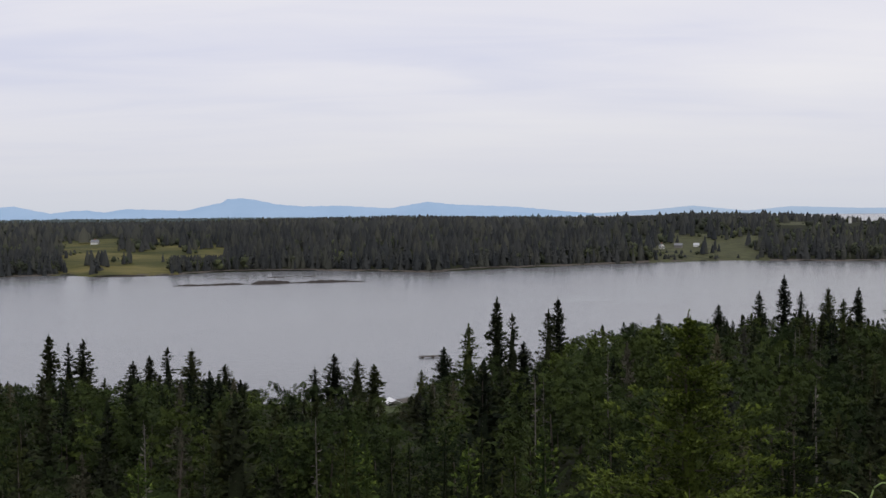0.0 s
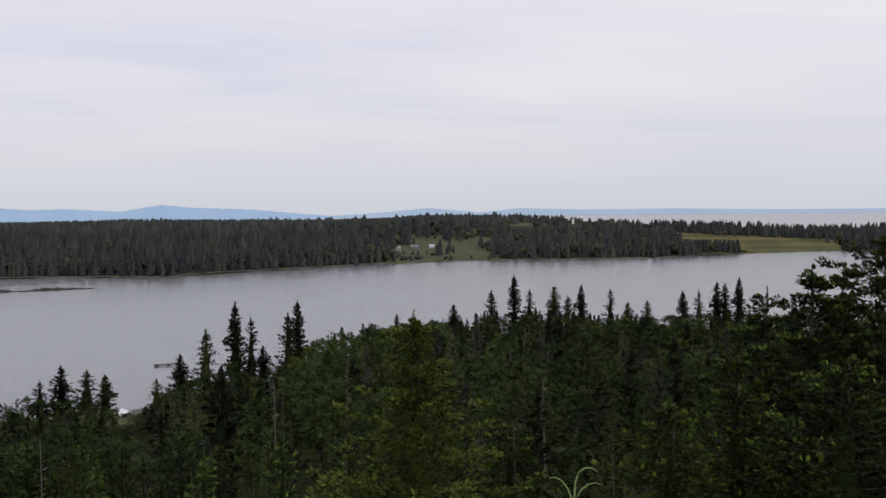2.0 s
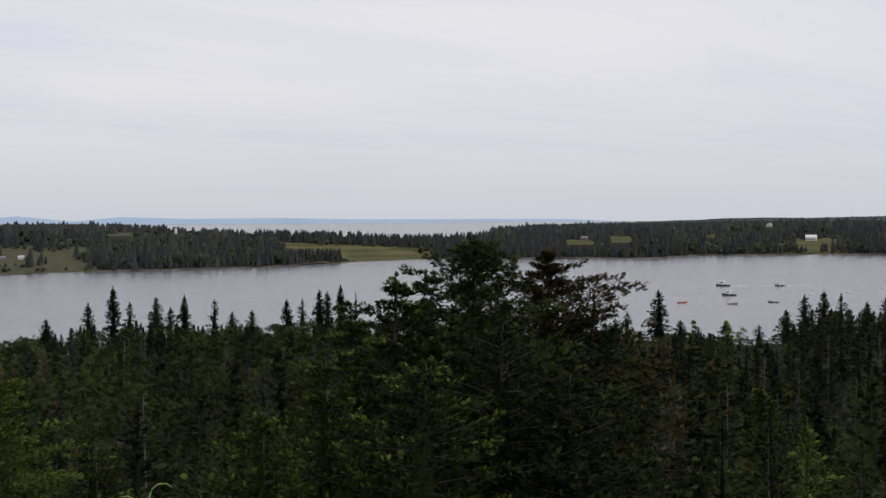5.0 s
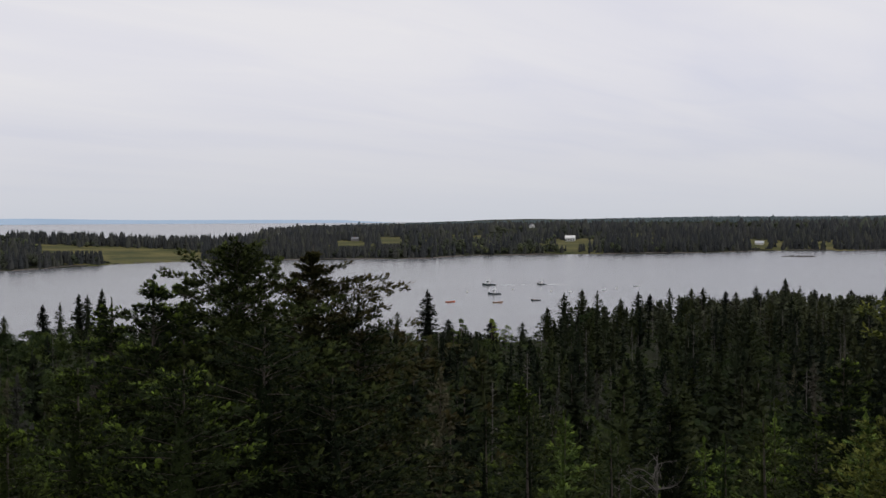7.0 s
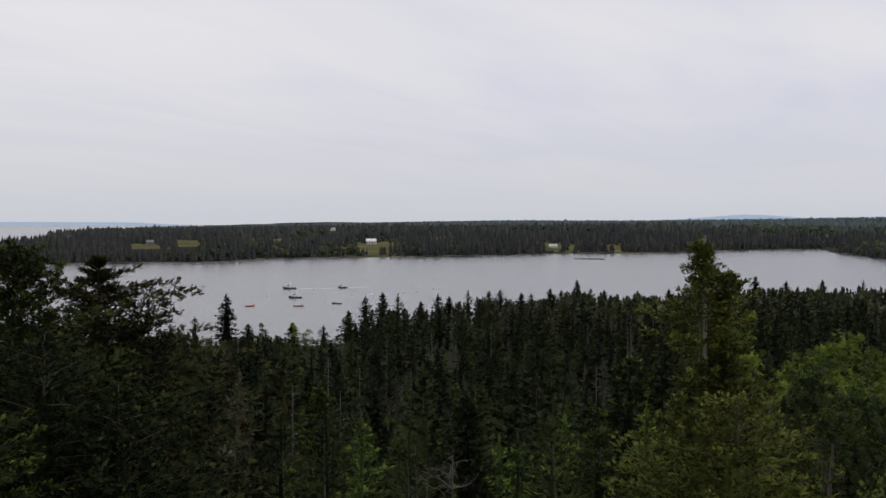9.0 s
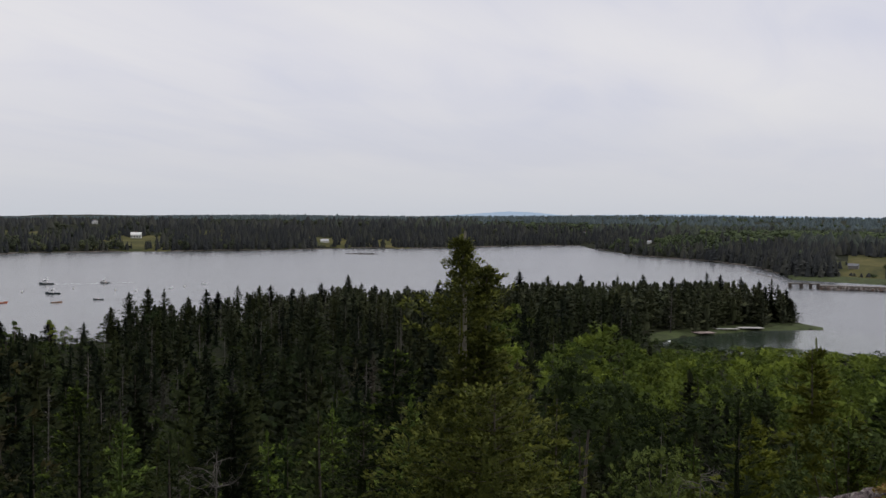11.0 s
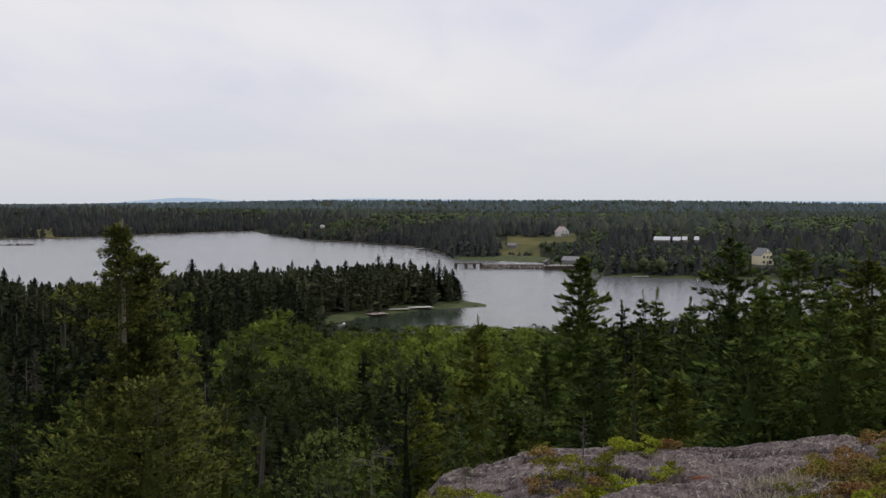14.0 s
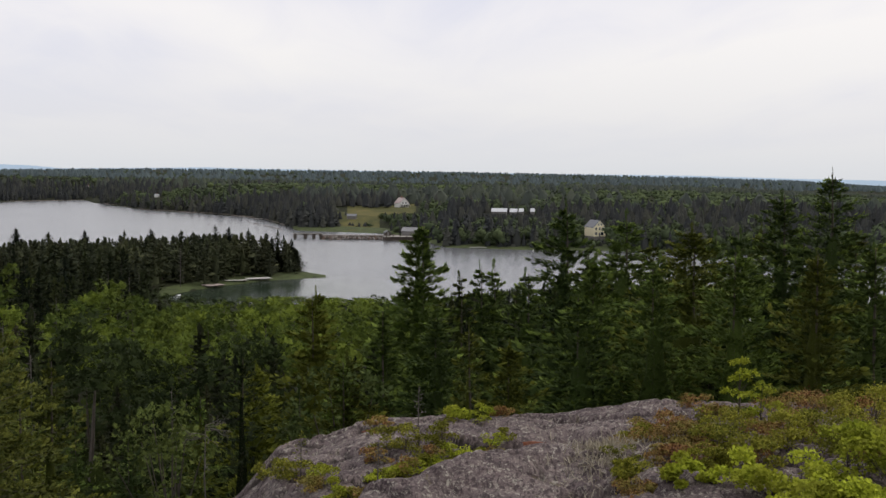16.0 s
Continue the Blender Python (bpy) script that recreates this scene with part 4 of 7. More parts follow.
far_woods("shore_woods", [(side_of(front, False), 16, True), (side_of(behind, False), 6, False)], SPRUCE_FAR_HAZE, LEAVES_FAR_HAZE, "dense dark spruce woods along the far shore", "paler broadleaf trees among the far shore spruces")
far_woods("cove_woods", [(side_of(front, True), 16, True), (side_of(behind, True), 7, True)], SPRUCE_FAR_HAZE, LEAVES_INLAND_HAZE, "spruce woods behind the cove", "green broadleaf trees behind the cove", 0.6, 1.15)
inner = far_band(780, 2000, 17, 10, 15, 0.45, 3, SKY_FAR, False)
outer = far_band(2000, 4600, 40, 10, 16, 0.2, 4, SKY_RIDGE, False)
far_woods("inland_woods", [(side_of(inner, False, -62, -90), 3, False)], SPRUCE_FAR_HAZE, LEAVES_FAR_HAZE, "spruce woods rolling inland from the far shore", "broadleaf crowns scattered through the far woods", 0.6, 1.25)
far_woods("rolling_woods", [(side_of(inner, True, -62, -90), 3, False)], SPRUCE_INLAND_HAZE, LEAVES_INLAND_HAZE, "spruce woods rolling inland from the cove", "broadleaf crowns scattered through the inland woods", 0.45, 1.5)
far_woods("horizon_woods", [(outer, 3, False)], SPRUCE_RIDGE_HAZE, LEAVES_INLAND_HAZE, "hazy spruce woods on the ridge at the horizon", "broadleaf crowns scattered along the ridge", 0.5, 1.3)

# -- woods of the near shore and peninsula --
def spire(k):
    return max(0.02, 1.0 - k) ** 0.74


# kinds by distance: near ones finely set, far ones coarser and crowned only where they show
near_s = [clump_spruce(100 + k, 1.0, 0.23 + 0.03 * k, 56, 3, 3, 0.081, 0.14, spire, None, 0.1, 0.3, 0.008, 3, 4, broad=1.3, girth=0.62) for k in range(4)]
mid_s = [clump_spruce(120 + k, 1.0, 0.23 + 0.03 * k, 44, 2, 3, 0.112, 0.18, spire, None, 0.1, 0.3, 0.010, 3, 3, broad=1.3, girth=0.62) for k in range(4)]
low_s = [clump_spruce(140 + k, 1.0, 0.24 + 0.03 * k, 34, 2, 2, 0.14, 0.22, spire, None, 0.1, 0.3, 0.012, 2, 3, broad=1.3, girth=0.62) for k in range(4)]
edge_s = [clump_spruce(150 + k, 1.0, 0.21 + 0.03 * k, 38, 2, 2, 0.135, 0.08, spire, None, 0.1, 0.3, 0.012, 2, 3, broad=1.3, girth=0.62) for k in range(4)]
near_l = [leafy_arrays(160 + k, 1.0, 0.33, 18, 760, 0.044, 3, 0.3, False) for k in range(3)]
mid_l = [leafy_arrays(165 + k, 1.0, 0.33, 14, 300, 0.072, 3, 0.38, False) for k in range(3)]
low_l = [leafy_arrays(170 + k, 1.0, 0.34, 12, 180, 0.095, 3, 0.42, False) for k in range(3)]
dead_s = [spruce_arrays(180 + k, 1.0, 0.11, 14, 4, 3, 0.065, 0.15, 0.35, False, 3, stem=3, thin=0.45) for k in range(2)]


def near_spots(seed, d0, d1, spacing, pen):
    r = np.random.default_rng(seed)
    az, d = scatter(r, -119, 26, d0, d1, spacing)
    g = ground(az, d)
    inland = np.where(d < MAIN_SHORE(az) - 2, True, False)
    on_pen = (az < -53) & (az > -86.9) & (d > PEN_IN(az) + np.where(az < -79, 3, 4)) & (d < PEN_OUT(az) - 3)
    keep = (g > 0.5) & ((on_pen & (d > MAIN_SHORE(az) - 8)) if pen else inland)
    az, d, g = az[keep], d[keep], g[keep]
    h = 4.5 + 10 * r.random(len(az)) ** 1.2 if not pen else r.uniform(9, 16, len(az))
    sky = np.where(((az < -79.0) | ((az < -45) & (d < 215))) & (not pen), SKY_MAIN(az), SKY_MID(az))
    cap = EYE + np.tan(np.radians(sky)) * d - g
    h = np.minimum(h, cap * (1 - np.where((az < -74) & (az > -95) & (not pen), 0.5, 0.22) * r.random(len(az)) ** 1.5))
    keep = h > 2.5
    return az[keep], d[keep], g[keep], h[keep], r


def wood_mix(az, d, r):
    """Share of broadleaf trees at a spot."""
    x, y = -np.sin(np.radians(az)) * d, np.cos(np.radians(az)) * d
    share = np.where(az > -26, 0.42, 0.26) + 0.34 * wobble(x, y, 26)
    share = np.where((az > -14) & (az < -7) & (d > 150), 0.85, share)
    share = np.where((az < -76) & (az > -93) & (d > 110) & (d < 345), 0.95, share)
    share = np.where((az < -70) & (az > -76) & (d > 80) & (d < 250), 0.5, share)
    share = np.where((az < -72) & (az > -93) & (d < 110), 0.25, share)
    share = np.where((az < -93) & (d > 60), 0.35, share)
    share = np.where((az < -44) & (az > -70) & (d > 90), 0.05, share)
    share = np.where((az < -50) & (az > -80) & (d > 250), 0.02, share)
    return r.random(len(az)) < share


pieces = {"spruce": [], "leafy": [], "dead": [], "grey": [], "trunk": [], "lit": [], "under": [], "point": []}


def plant(az, d, g, h, leafy, dead, conifers, broadleaves):
    x, y = -np.sin(np.radians(az)) * d, np.cos(np.radians(az)) * d
    S = np.stack([x, y, g - 0.2, np.maximum(h, 8.0), h + 0.2], -1)
    # broadleaves within these bearings and distances take the brighter leaf material
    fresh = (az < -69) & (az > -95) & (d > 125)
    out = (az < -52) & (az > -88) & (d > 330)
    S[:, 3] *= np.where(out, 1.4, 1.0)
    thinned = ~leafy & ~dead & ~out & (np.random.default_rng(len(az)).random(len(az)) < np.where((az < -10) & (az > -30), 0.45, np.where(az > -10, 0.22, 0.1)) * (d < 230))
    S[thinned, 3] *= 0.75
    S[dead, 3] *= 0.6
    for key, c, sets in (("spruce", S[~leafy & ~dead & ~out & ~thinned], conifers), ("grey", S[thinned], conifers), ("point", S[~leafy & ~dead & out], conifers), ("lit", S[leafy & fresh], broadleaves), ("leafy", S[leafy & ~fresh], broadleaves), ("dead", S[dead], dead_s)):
        n = len(sets)
        for v in range(n):
            if len(c[v::n]):
                r = np.random.default_rng(len(pieces[key]))
                pieces[key].append(stamped(sets[v][:2], c[v::n], r))
                pieces["dead" if key == "dead" else "trunk"].append(stamped(sets[v][2:], c[v::n], r))


for seed, d0, d1, spacing, pen, conifers, broadleaves in ((11, 64, 110, 6.0, False, near_s, near_l), (14, 110, 200, 6.6, False, mid_s, mid_l), (12, 200, 395, 6.7, False, low_s, low_l), (13, 330, 520, 6.0, True, edge_s, low_l)):
    az, d, g, h, r = near_spots(seed, d0, d1, spacing, pen)
    leafy = wood_mix(az, d, r) & (not pen)
    dead = ~leafy & (r.random(len(az)) < (0.03 if pen else 0.15))
    if conifers is low_s:
        edge = ((d > MAIN_SHORE(az) - 22) | ((az < -45) & (az > -80))) & ~leafy & ~dead
        plant(az[edge], d[edge], g[edge], h[edge], leafy[edge], dead[edge], edge_s, low_l)
        az, d, g, h, leafy, dead = az[~edge], d[~edge], g[~edge], h[~edge], leafy[~edge], dead[~edge]
    plant(az, d, g, h, leafy, dead, conifers, broadleaves)

# single spruces that stand above the woods: azimuth, elevation of the tip, distance
SHORE_TIPS = [(20.0, -6.09, 226), (19.1, -6.64, 228), (18.4, -6.48, 224), (16.0, -7.63, 220), (15.2, -7.38, 216), (14.3, -6.99, 218), (13.1, -7.12, 216), (11.4, -7.96, 214), (7.9, -9.67, 205), (6.8, -8.24, 212), (5.8, -7.62, 214), (4.6, -7.85, 210), (3.7, -8.16, 196), (1.2, -8.49, 218), (0.0, -7.32, 224), (-1.3, -6.14, 228), (-2.8, -4.82, 236), (-3.6, -5.56, 238), (-4.2, -7.04, 240), (-5.5, -5.41, 244), (-6.0, -4.73, 248)]
POINT_TIPS = [(-11.2, -5.55, 300), (-14.2, -5.05, 310), (-16.2, -4.37, 318), (-17.4, -3.58, 322), (-18.2, -4.35, 320), (-19.5, -4.1, 325), (-20.2, -4.67, 322), (-20.9, -4.11, 330), (-22.4, -4.3, 328), (-23.3, -4.99, 325), (-24.3, -4.91, 326), (-26.1, -4.41, 330), (-26.9, -4.35, 332), (-27.8, -3.96, 332), (-28.2, -4.02, 330), (-28.9, -3.73, 334)]
BAY_TIPS = [(-43.9, -5.13, 318), (-45.5, -4.01, 326), (-46.6, -5.5, 318), (-48.9, -5.5, 316), (-50.5, -5.64, 312), (-51.8, -4.9, 325), (-52.7, -4.16, 332), (-53.6, -3.92, 340), (-54.4, -4.06, 345), (-55.6, -4.43, 350), (-56.5, -4.07, 355), (-57.1, -4.18, 360), (-58.1, -3.88, 368), (-59.2, -3.87, 375), (-59.8, -3.8, 380), (-60.9, -3.93, 388), (-61.4, -3.98, 392), (-62.4, -3.71, 400), (-63.0, -3.81, 402), (-63.8, -3.29, 410), (-64.5, -3.67, 412), (-65.2, -3.78, 418)]
PENINSULA_TIPS = [(-66.9, -3.77, 425), (-68.5, -3.7, 430), (-70.2, -3.55, 440), (-72.8, -2.95, 455), (-74.3, -3.17, 455), (-76.0, -3.11, 460), (-77.9, -3.1, 465), (-79.2, -3.04, 465), (-80.7, -3.1, 465), (-81.3, -3.17, 462), (-82.4, -2.82, 460), (-83.1, -2.95, 455), (-84.1, -3.07, 450), (-85.0, -3.2, 446), (-85.6, -3.11, 440), (-86.3, -3.6, 432), (-86.6, -4.1, 428), (-85.3, -3.45, 438), (-85.9, -3.4, 436), (-86.0, -3.9, 428), (-86.5, -4.0, 424), (-85.6, -3.9, 426)]
tall = [tree_thing("spruce", clump_spruce(200 + k, 12.0, 2.3 + 0.35 * k, (150, 95, 165, 125)[k], 3, 3, 0.8, 0.06, spire, None, (0.1, 0.35, 0.05, 0.2)[k], 0.3, 0.08, 5, 5, broad=1.2), SPRUCE, BARK, "tall dark spruce with a pointed tip above the shore woods", "tree", "spruces along the near shore") for k in range(4)]
n_tall = 0
for az, el, d in SHORE_TIPS + POINT_TIPS + BAY_TIPS + PENINSULA_TIPS:
    g = float(ground(az, d))
    h = EYE + math.tan(radians(el)) * d - g
    x, y = spot(az, d)
    wide = (0.78 + 0.32 * h / 12) * (1.45 if az < -40 else 1.2)
    m = pose(x, y, g - 0.1, 0, 0, rng.uniform(0, 360)) @ Matrix.Diagonal((wide, wide, h / 12, 1))
    if n_tall < 4:
        tall[n_tall].matrix_world = m
    else:
        copy_thing(tall[n_tall % 4], Matrix()).matrix_basis = m
    n_tall += 1

# pale-leaved birches over the edge of the bay: azimuth, elevation of the tip, distance, spread
for k, (az, el, d, r) in enumerate([(-47.3, -5.35, 308, 1.9), (-48.9, -5.4, 306, 1.7), (-49.6, -5.7, 304, 2.0), (-46.9, -5.8, 305, 1.6)]):
    g = float(ground(az, d))
    h = EYE + math.tan(radians(el)) * d - g
    shore_birch = birch_thing(470 + k, h, r, 12, 500, 0.42, LEAVES_LIT, "tall thin birch with pale leaves at the bay's edge", "birches at the bay's edge")
    shore_birch.matrix_world = pose(*spot(az, d), g - 0.1, 0, 0, 70 * k)

# undergrowth that closes the floor of the woods
under = [leafy_arrays(190 + k, 1.0, 0.55, 6, 16, 0.42, 3, 0.2, False)[:2] for k in range(3)]
for d0, d1, spacing, tallest in ((60, 130, 4.2, 4.5), (130, 240, 5.6, 4.5), (240, 372, 5.1, 2.6)):
    az, d = scatter(rng, -119, 26, d0, d1, spacing)
    g = ground(az, d)
    keep = (g > 0.35) & (d < MAIN_SHORE(az) - 1) & ~((az < 4.2) & (az > 1.4) & (d > 185))
    az, d, g = az[keep], d[keep], g[keep]
    S = np.stack([-np.sin(np.radians(az)) * d, np.cos(np.radians(az)) * d, g - 0.3, rng.uniform(2.5, 4.5, len(az)), rng.uniform(0.45 * tallest, tallest, len(az))], -1)
    for v in range(3):
        pieces["under"].append(stamped(under[v], S[v::3], rng))

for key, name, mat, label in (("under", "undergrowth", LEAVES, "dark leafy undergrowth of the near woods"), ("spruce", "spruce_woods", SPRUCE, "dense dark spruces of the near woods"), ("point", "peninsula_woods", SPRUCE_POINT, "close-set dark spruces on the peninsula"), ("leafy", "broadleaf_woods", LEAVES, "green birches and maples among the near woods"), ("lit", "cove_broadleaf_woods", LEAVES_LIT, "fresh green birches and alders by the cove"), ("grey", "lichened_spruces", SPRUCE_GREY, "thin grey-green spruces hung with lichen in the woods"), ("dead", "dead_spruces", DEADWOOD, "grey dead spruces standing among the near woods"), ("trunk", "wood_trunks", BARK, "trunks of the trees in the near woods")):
    V, F = joined(pieces[key])
    tagged(new(name, mesh_of(name, V, F, mat)), label, "woods", kind="stuff")

# ---- trees near the hilltop ----
def tip_height(az, el, d):
    return EYE + math.tan(radians(el)) * d - float(ground(az, d))


def near_tree(seed, az, el, d, r, fresh, whorls=22, per=7, tufts=11, size=0.34, gaps=0.12, droop=0.3, crown_pow=0.8, shape=None, bare=0.06, label="", limbs=True, name="spruce", dens=None, prof=None, mat=None, extra=(), trunk_mat=None, girth=1.0):
    h = tip_height(az, el, d)
    if d > 25:
        r, crown_pow = r * 1.42, max(crown_pow, 0.85)
    if prof:  # reach of the boughs by metres below the tip
        xs, ys = [a for a, _ in prof], [c / 1.15 for _, c in prof]
        r = max(ys)
        shape = lambda k: float(np.interp((1 - k) * h, xs, ys)) / r / 1.0
    if not shape:
        shape = lambda k: max(0.03, 1 - (k - bare) / (1 - bare)) ** crown_pow
    if d < 20:
        fine = d < 9.6
        arr = clump_spruce(seed, h, r * 1.15, int(whorls * per * 0.85), 6, 21 if fine else (19 if prof and not dens else 14), size * (0.32 if fine else 0.44), bare, shape, dens, gaps, droop, 0.06, 9, 7, limbs, extra, 1.2, 0.16, 0 if dens else int(whorls * 0.6), 0.75 if dens else 0.5, 0.075, 0.5, 0.62 if prof else 0.72, girth)
    else:
        arr = clump_spruce(seed, h, r * 1.15, int(whorls * per * (0.9 if d < 38 else 0.75)), 6, 9 if d < 38 else 6, size * (0.66 if d < 38 else 0.84), bare, shape, dens, gaps * 0.5, droop + 0.05, 0.12, 9, 7, False, extra, 1.1, 0.26, 0, 0.5, 0.08)
    # needle material goes by bearing too: brighter copies to the right, darker to the left
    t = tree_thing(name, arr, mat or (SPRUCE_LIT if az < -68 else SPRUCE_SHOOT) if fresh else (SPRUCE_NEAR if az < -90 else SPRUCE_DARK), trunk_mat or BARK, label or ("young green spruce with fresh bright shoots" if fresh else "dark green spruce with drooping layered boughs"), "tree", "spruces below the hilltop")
    x, y = spot(az, d)
    t.matrix_world = pose(x, y, float(ground(az, d)), 0, 0, (seed * 47) % 360)
    return t


SPRUCE_CONES = foliage("needles_and_brown_cones", [(0.1, (0.006, 0.009, 0.004)), (0.45, (0.012, 0.016, 0.005)), (0.75, (0.025, 0.027, 0.009)), (0.95, (0.056, 0.041, 0.018))], (0.019, 0.017, 0.007), 0.8, 0.0, 0.017, 0.7, (0.062, 0.050, 0.019), 0.4)
SPRUCE_OLIVE = foliage("olive_spruce_needles", [(0.1, (0.018, 0.025, 0.009)), (0.45, (0.040, 0.050, 0.013)), (0.75, (0.084, 0.094, 0.021)), (0.95, (0.157, 0.167, 0.034))], (0.057, 0.062, 0.016), 0.35, 0.0, 0.017, 0.7, (0.190, 0.198, 0.040), 0.5)
near_tree(301, -12.2, -5.05, 9.0, 1.25, True, 30, 7, 10, 0.18, 0.22, -0.25, 0.9, label="slim young spruce with a long bare leader", prof=[(0, 0.01), (0.16, 0.02), (0.22, 0.13), (0.45, 0.16), (0.6, 0.3), (0.8, 0.26), (1.0, 0.6), (1.2, 0.5), (1.5, 1.0), (2.0, 0.9), (2.6, 1.2), (3.4, 1.15)], mat=SPRUCE_YOUNG)
near_tree(302, -29.8, -3.96, 14.0, 1.7, True, 20, 7, 13, 0.24, 0.15, 0.15)
near_tree(303, -31.9, -2.92, 12.5, 1.9, True, 22, 7, 14, 0.24, 0.12, 0.12)
near_tree(304, -33.4, -2.77, 14.2, 1.5, True, 20, 7, 12, 0.24)
near_tree(305, -35.9, -1.02, 12.8, 2.0, True, 30, 8, 13, 0.23, 0.03, 0.05, prof=[(0, 0.12), (0.1, 0.26), (0.35, 0.36), (0.5, 0.55), (0.75, 0.85), (1.0, 0.9), (1.3, 1.2), (2.2, 1.7), (5, 2.1)], mat=SPRUCE_DARK, label="old dark spruce with a dense flat-topped crown")
near_tree(306, -39.6, -1.28, 15.0, 2.7, True, 30, 8, 13, 0.24, 0.12, 0.02, mat=SPRUCE_CONES, prof=[(0, 0.05), (0.15, 0.12), (0.4, 0.16), (0.6, 0.3), (0.75, 0.55), (1.0, 0.9), (1.3, 1.2), (1.8, 1.7), (2.5, 2.2), (5, 2.6)], label="old open-branched spruce hung with brown cones", extra=((0.905, -22, 0.95, 0.12), (0.895, -14, 1.05, 0.05), (0.93, -30, 0.5, 0.3), (0.91, 155, 0.5, 0.25), (0.90, -25, 0.7, 0.2), (0.885, -20, 1.25, 0.1)))
near_tree(307, -42.0, -4.3, 14.6, 2.0, False, 20, 8, 13, 0.24, 0.1, 0.2, 0.6)
near_tree(308, -37.2, -5.4, 11.2, 1.9, False, 18, 8, 14, 0.22, 0.08, 0.15, 0.6)
near_tree(309, -33.2, -7.4, 10.0, 1.6, True, 16, 7, 14, 0.20, 0.1, 0.1, 0.7)
near_tree(310, -28.2, -7.2, 11.0, 1.4, True, 16, 7, 12, 0.20)
near_tree(311, -40.6, -8.0, 11.0, 1.7, False, 15, 8, 13, 0.20, 0.08, 0.15, 0.6)
near_tree(312, -25.0, -9.6, 10.5, 1.3, True, 14, 7, 12, 0.20)
near_tree(313, -17.0, -10.6, 9.5, 1.2, True, 12, 7, 12, 0.18)


LICHEN_BARK = painted("lichened_grey_bark", (0.21, 0.19, 0.155), 0.9, 0.4, 14.0)
near_tree(314, -69.75, -0.6, 12.6, 1.45, True, 38, 9, 13, 0.17, 0.0, 0.12, 0.8, None, 0.05, "ragged spruce with a tufted top over a bare grey stem", False, dens=lambda k: 0.95 if k > 0.9 else (0.5 if k > 0.7 else 0.9), prof=[(0, 0.05), (0.1, 0.14), (0.35, 0.12), (0.45, 0.2), (0.7, 0.24), (0.85, 0.45), (1.0, 0.66), (1.2, 0.78), (1.34, 0.7), (1.4, 0.05), (1.98, 0.04), (2.1, 0.4), (2.4, 0.9), (2.8, 1.3), (3.5, 1.5)], mat=SPRUCE_OLIVE, trunk_mat=LICHEN_BARK, girth=2.0)
near_tree(315, -70.75, -2.2, 12.9, 0.75, True, 30, 8, 11, 0.17, 0.05, 0.0, 0.8, None, 0.1, "slender spruce with a small tufted head", mat=SPRUCE_OLIVE, prof=[(0, 0.1), (0.12, 0.24), (0.35, 0.26), (0.45, 0.1), (0.9, 0.08), (1.0, 0.3), (1.5, 0.5), (3, 0.8)])
near_tree(316, -71.3, -8.6, 11.6, 1.5, True, 13, 8, 14, 0.19, 0.05, 0.15, 0.55, mat=SPRUCE_OLIVE)
near_tree(317, -64.7, -10.4, 13.6, 1.3, True, 12, 8, 14, 0.19, 0.05, 0.1, 0.7, label="bright green young spruce with fresh shoots")
near_tree(318, -74.6, -9.2, 19.0, 1.2, True, 13, 6, 10, 0.25)
near_tree(319, -93.0, -2.52, 47.0, 3.1, False, 30, 7, 12, 0.62, 0.08, 0.08, 0.5, label="tall spruce with open upswept boughs")
near_tree(320, -96.2, -4.7, 58.0, 2.5, False, 18, 6, 7, 0.6)
near_tree(321, -96.9, -4.6, 59.0, 2.6, False, 18, 6, 7, 0.6)
near_tree(322, -95.1, -5.2, 52.0, 2.4, True, 16, 5, 6, 0.5, 0.3)
near_tree(323, -100.55, -1.46, 40.0, 3.1, False, 24, 7, 13, 0.55, 0.08, 0.1, 0.5)
near_tree(324, -103.7, -1.9, 44.5, 3.3, False, 24, 7, 12, 0.55, 0.06, 0.15, 0.55)
near_tree(325, -107.0, -2.45, 36.0, 3.9, True, 24, 8, 14, 0.5, 0.05, 0.15, 0.6)
near_tree(326, -111.3, -0.65, 33.0, 3.0, False, 26, 7, 13, 0.45, 0.06, 0.15, 0.6)
near_tree(327, -113.65, 0.5, 32.0, 2.9, False, 26, 7, 13, 0.42, 0.08, 0.12, 0.65)
near_tree(328, -113.0, -3.6, 25.5, 2.0, True, 20, 8, 13, 0.36, 0.06, 0.2, 0.75)
near_tree(329, -115.6, -3.2, 27.0, 2.0, False, 20, 8, 12, 0.38, 0.06, 0.2, 0.75)
near_tree(330, -118.0, -2.6, 29.0, 2.4, False, 20, 8, 12, 0.40)
near_tree(331, -87.6, -6.12, 42.0, 2.5, True, 20, 7, 10, 0.5, 0.1, 0.2, 0.8)
near_tree(332, -91.2, -7.1, 44.0, 1.8, False, 18, 7, 9, 0.5)
near_tree(333, -97.8, -8.6, 26.5, 1.6, True, 17, 8, 12, 0.34, 0.06, 0.15, 0.8)
near_tree(334, -105.3, -4.6, 31.0, 2.8, False, 18, 8, 12, 0.42)
near_tree(335, -109.3, -3.6, 30.0, 2.9, False, 18, 8, 12, 0.42)
near_tree(336, -94.0, -7.4, 33.0, 2.5, False, 18, 8, 11, 0.42)
near_tree(337, -101.5, -6.2, 30.0, 2.6, False, 18, 8, 11, 0.42)
near_tree(343, -105.4, -3.9, 40.0, 3.4, False, 20, 8, 12, 0.5, 0.05, 0.15, 0.6)
near_tree(344, -102.2, -4.2, 38.0, 3.0, False, 20, 8, 12, 0.5, 0.05, 0.15, 0.6)
near_tree(345, -109.4, -2.7, 41.0, 3.6, False, 20, 8, 12, 0.5, 0.05, 0.15, 0.6)
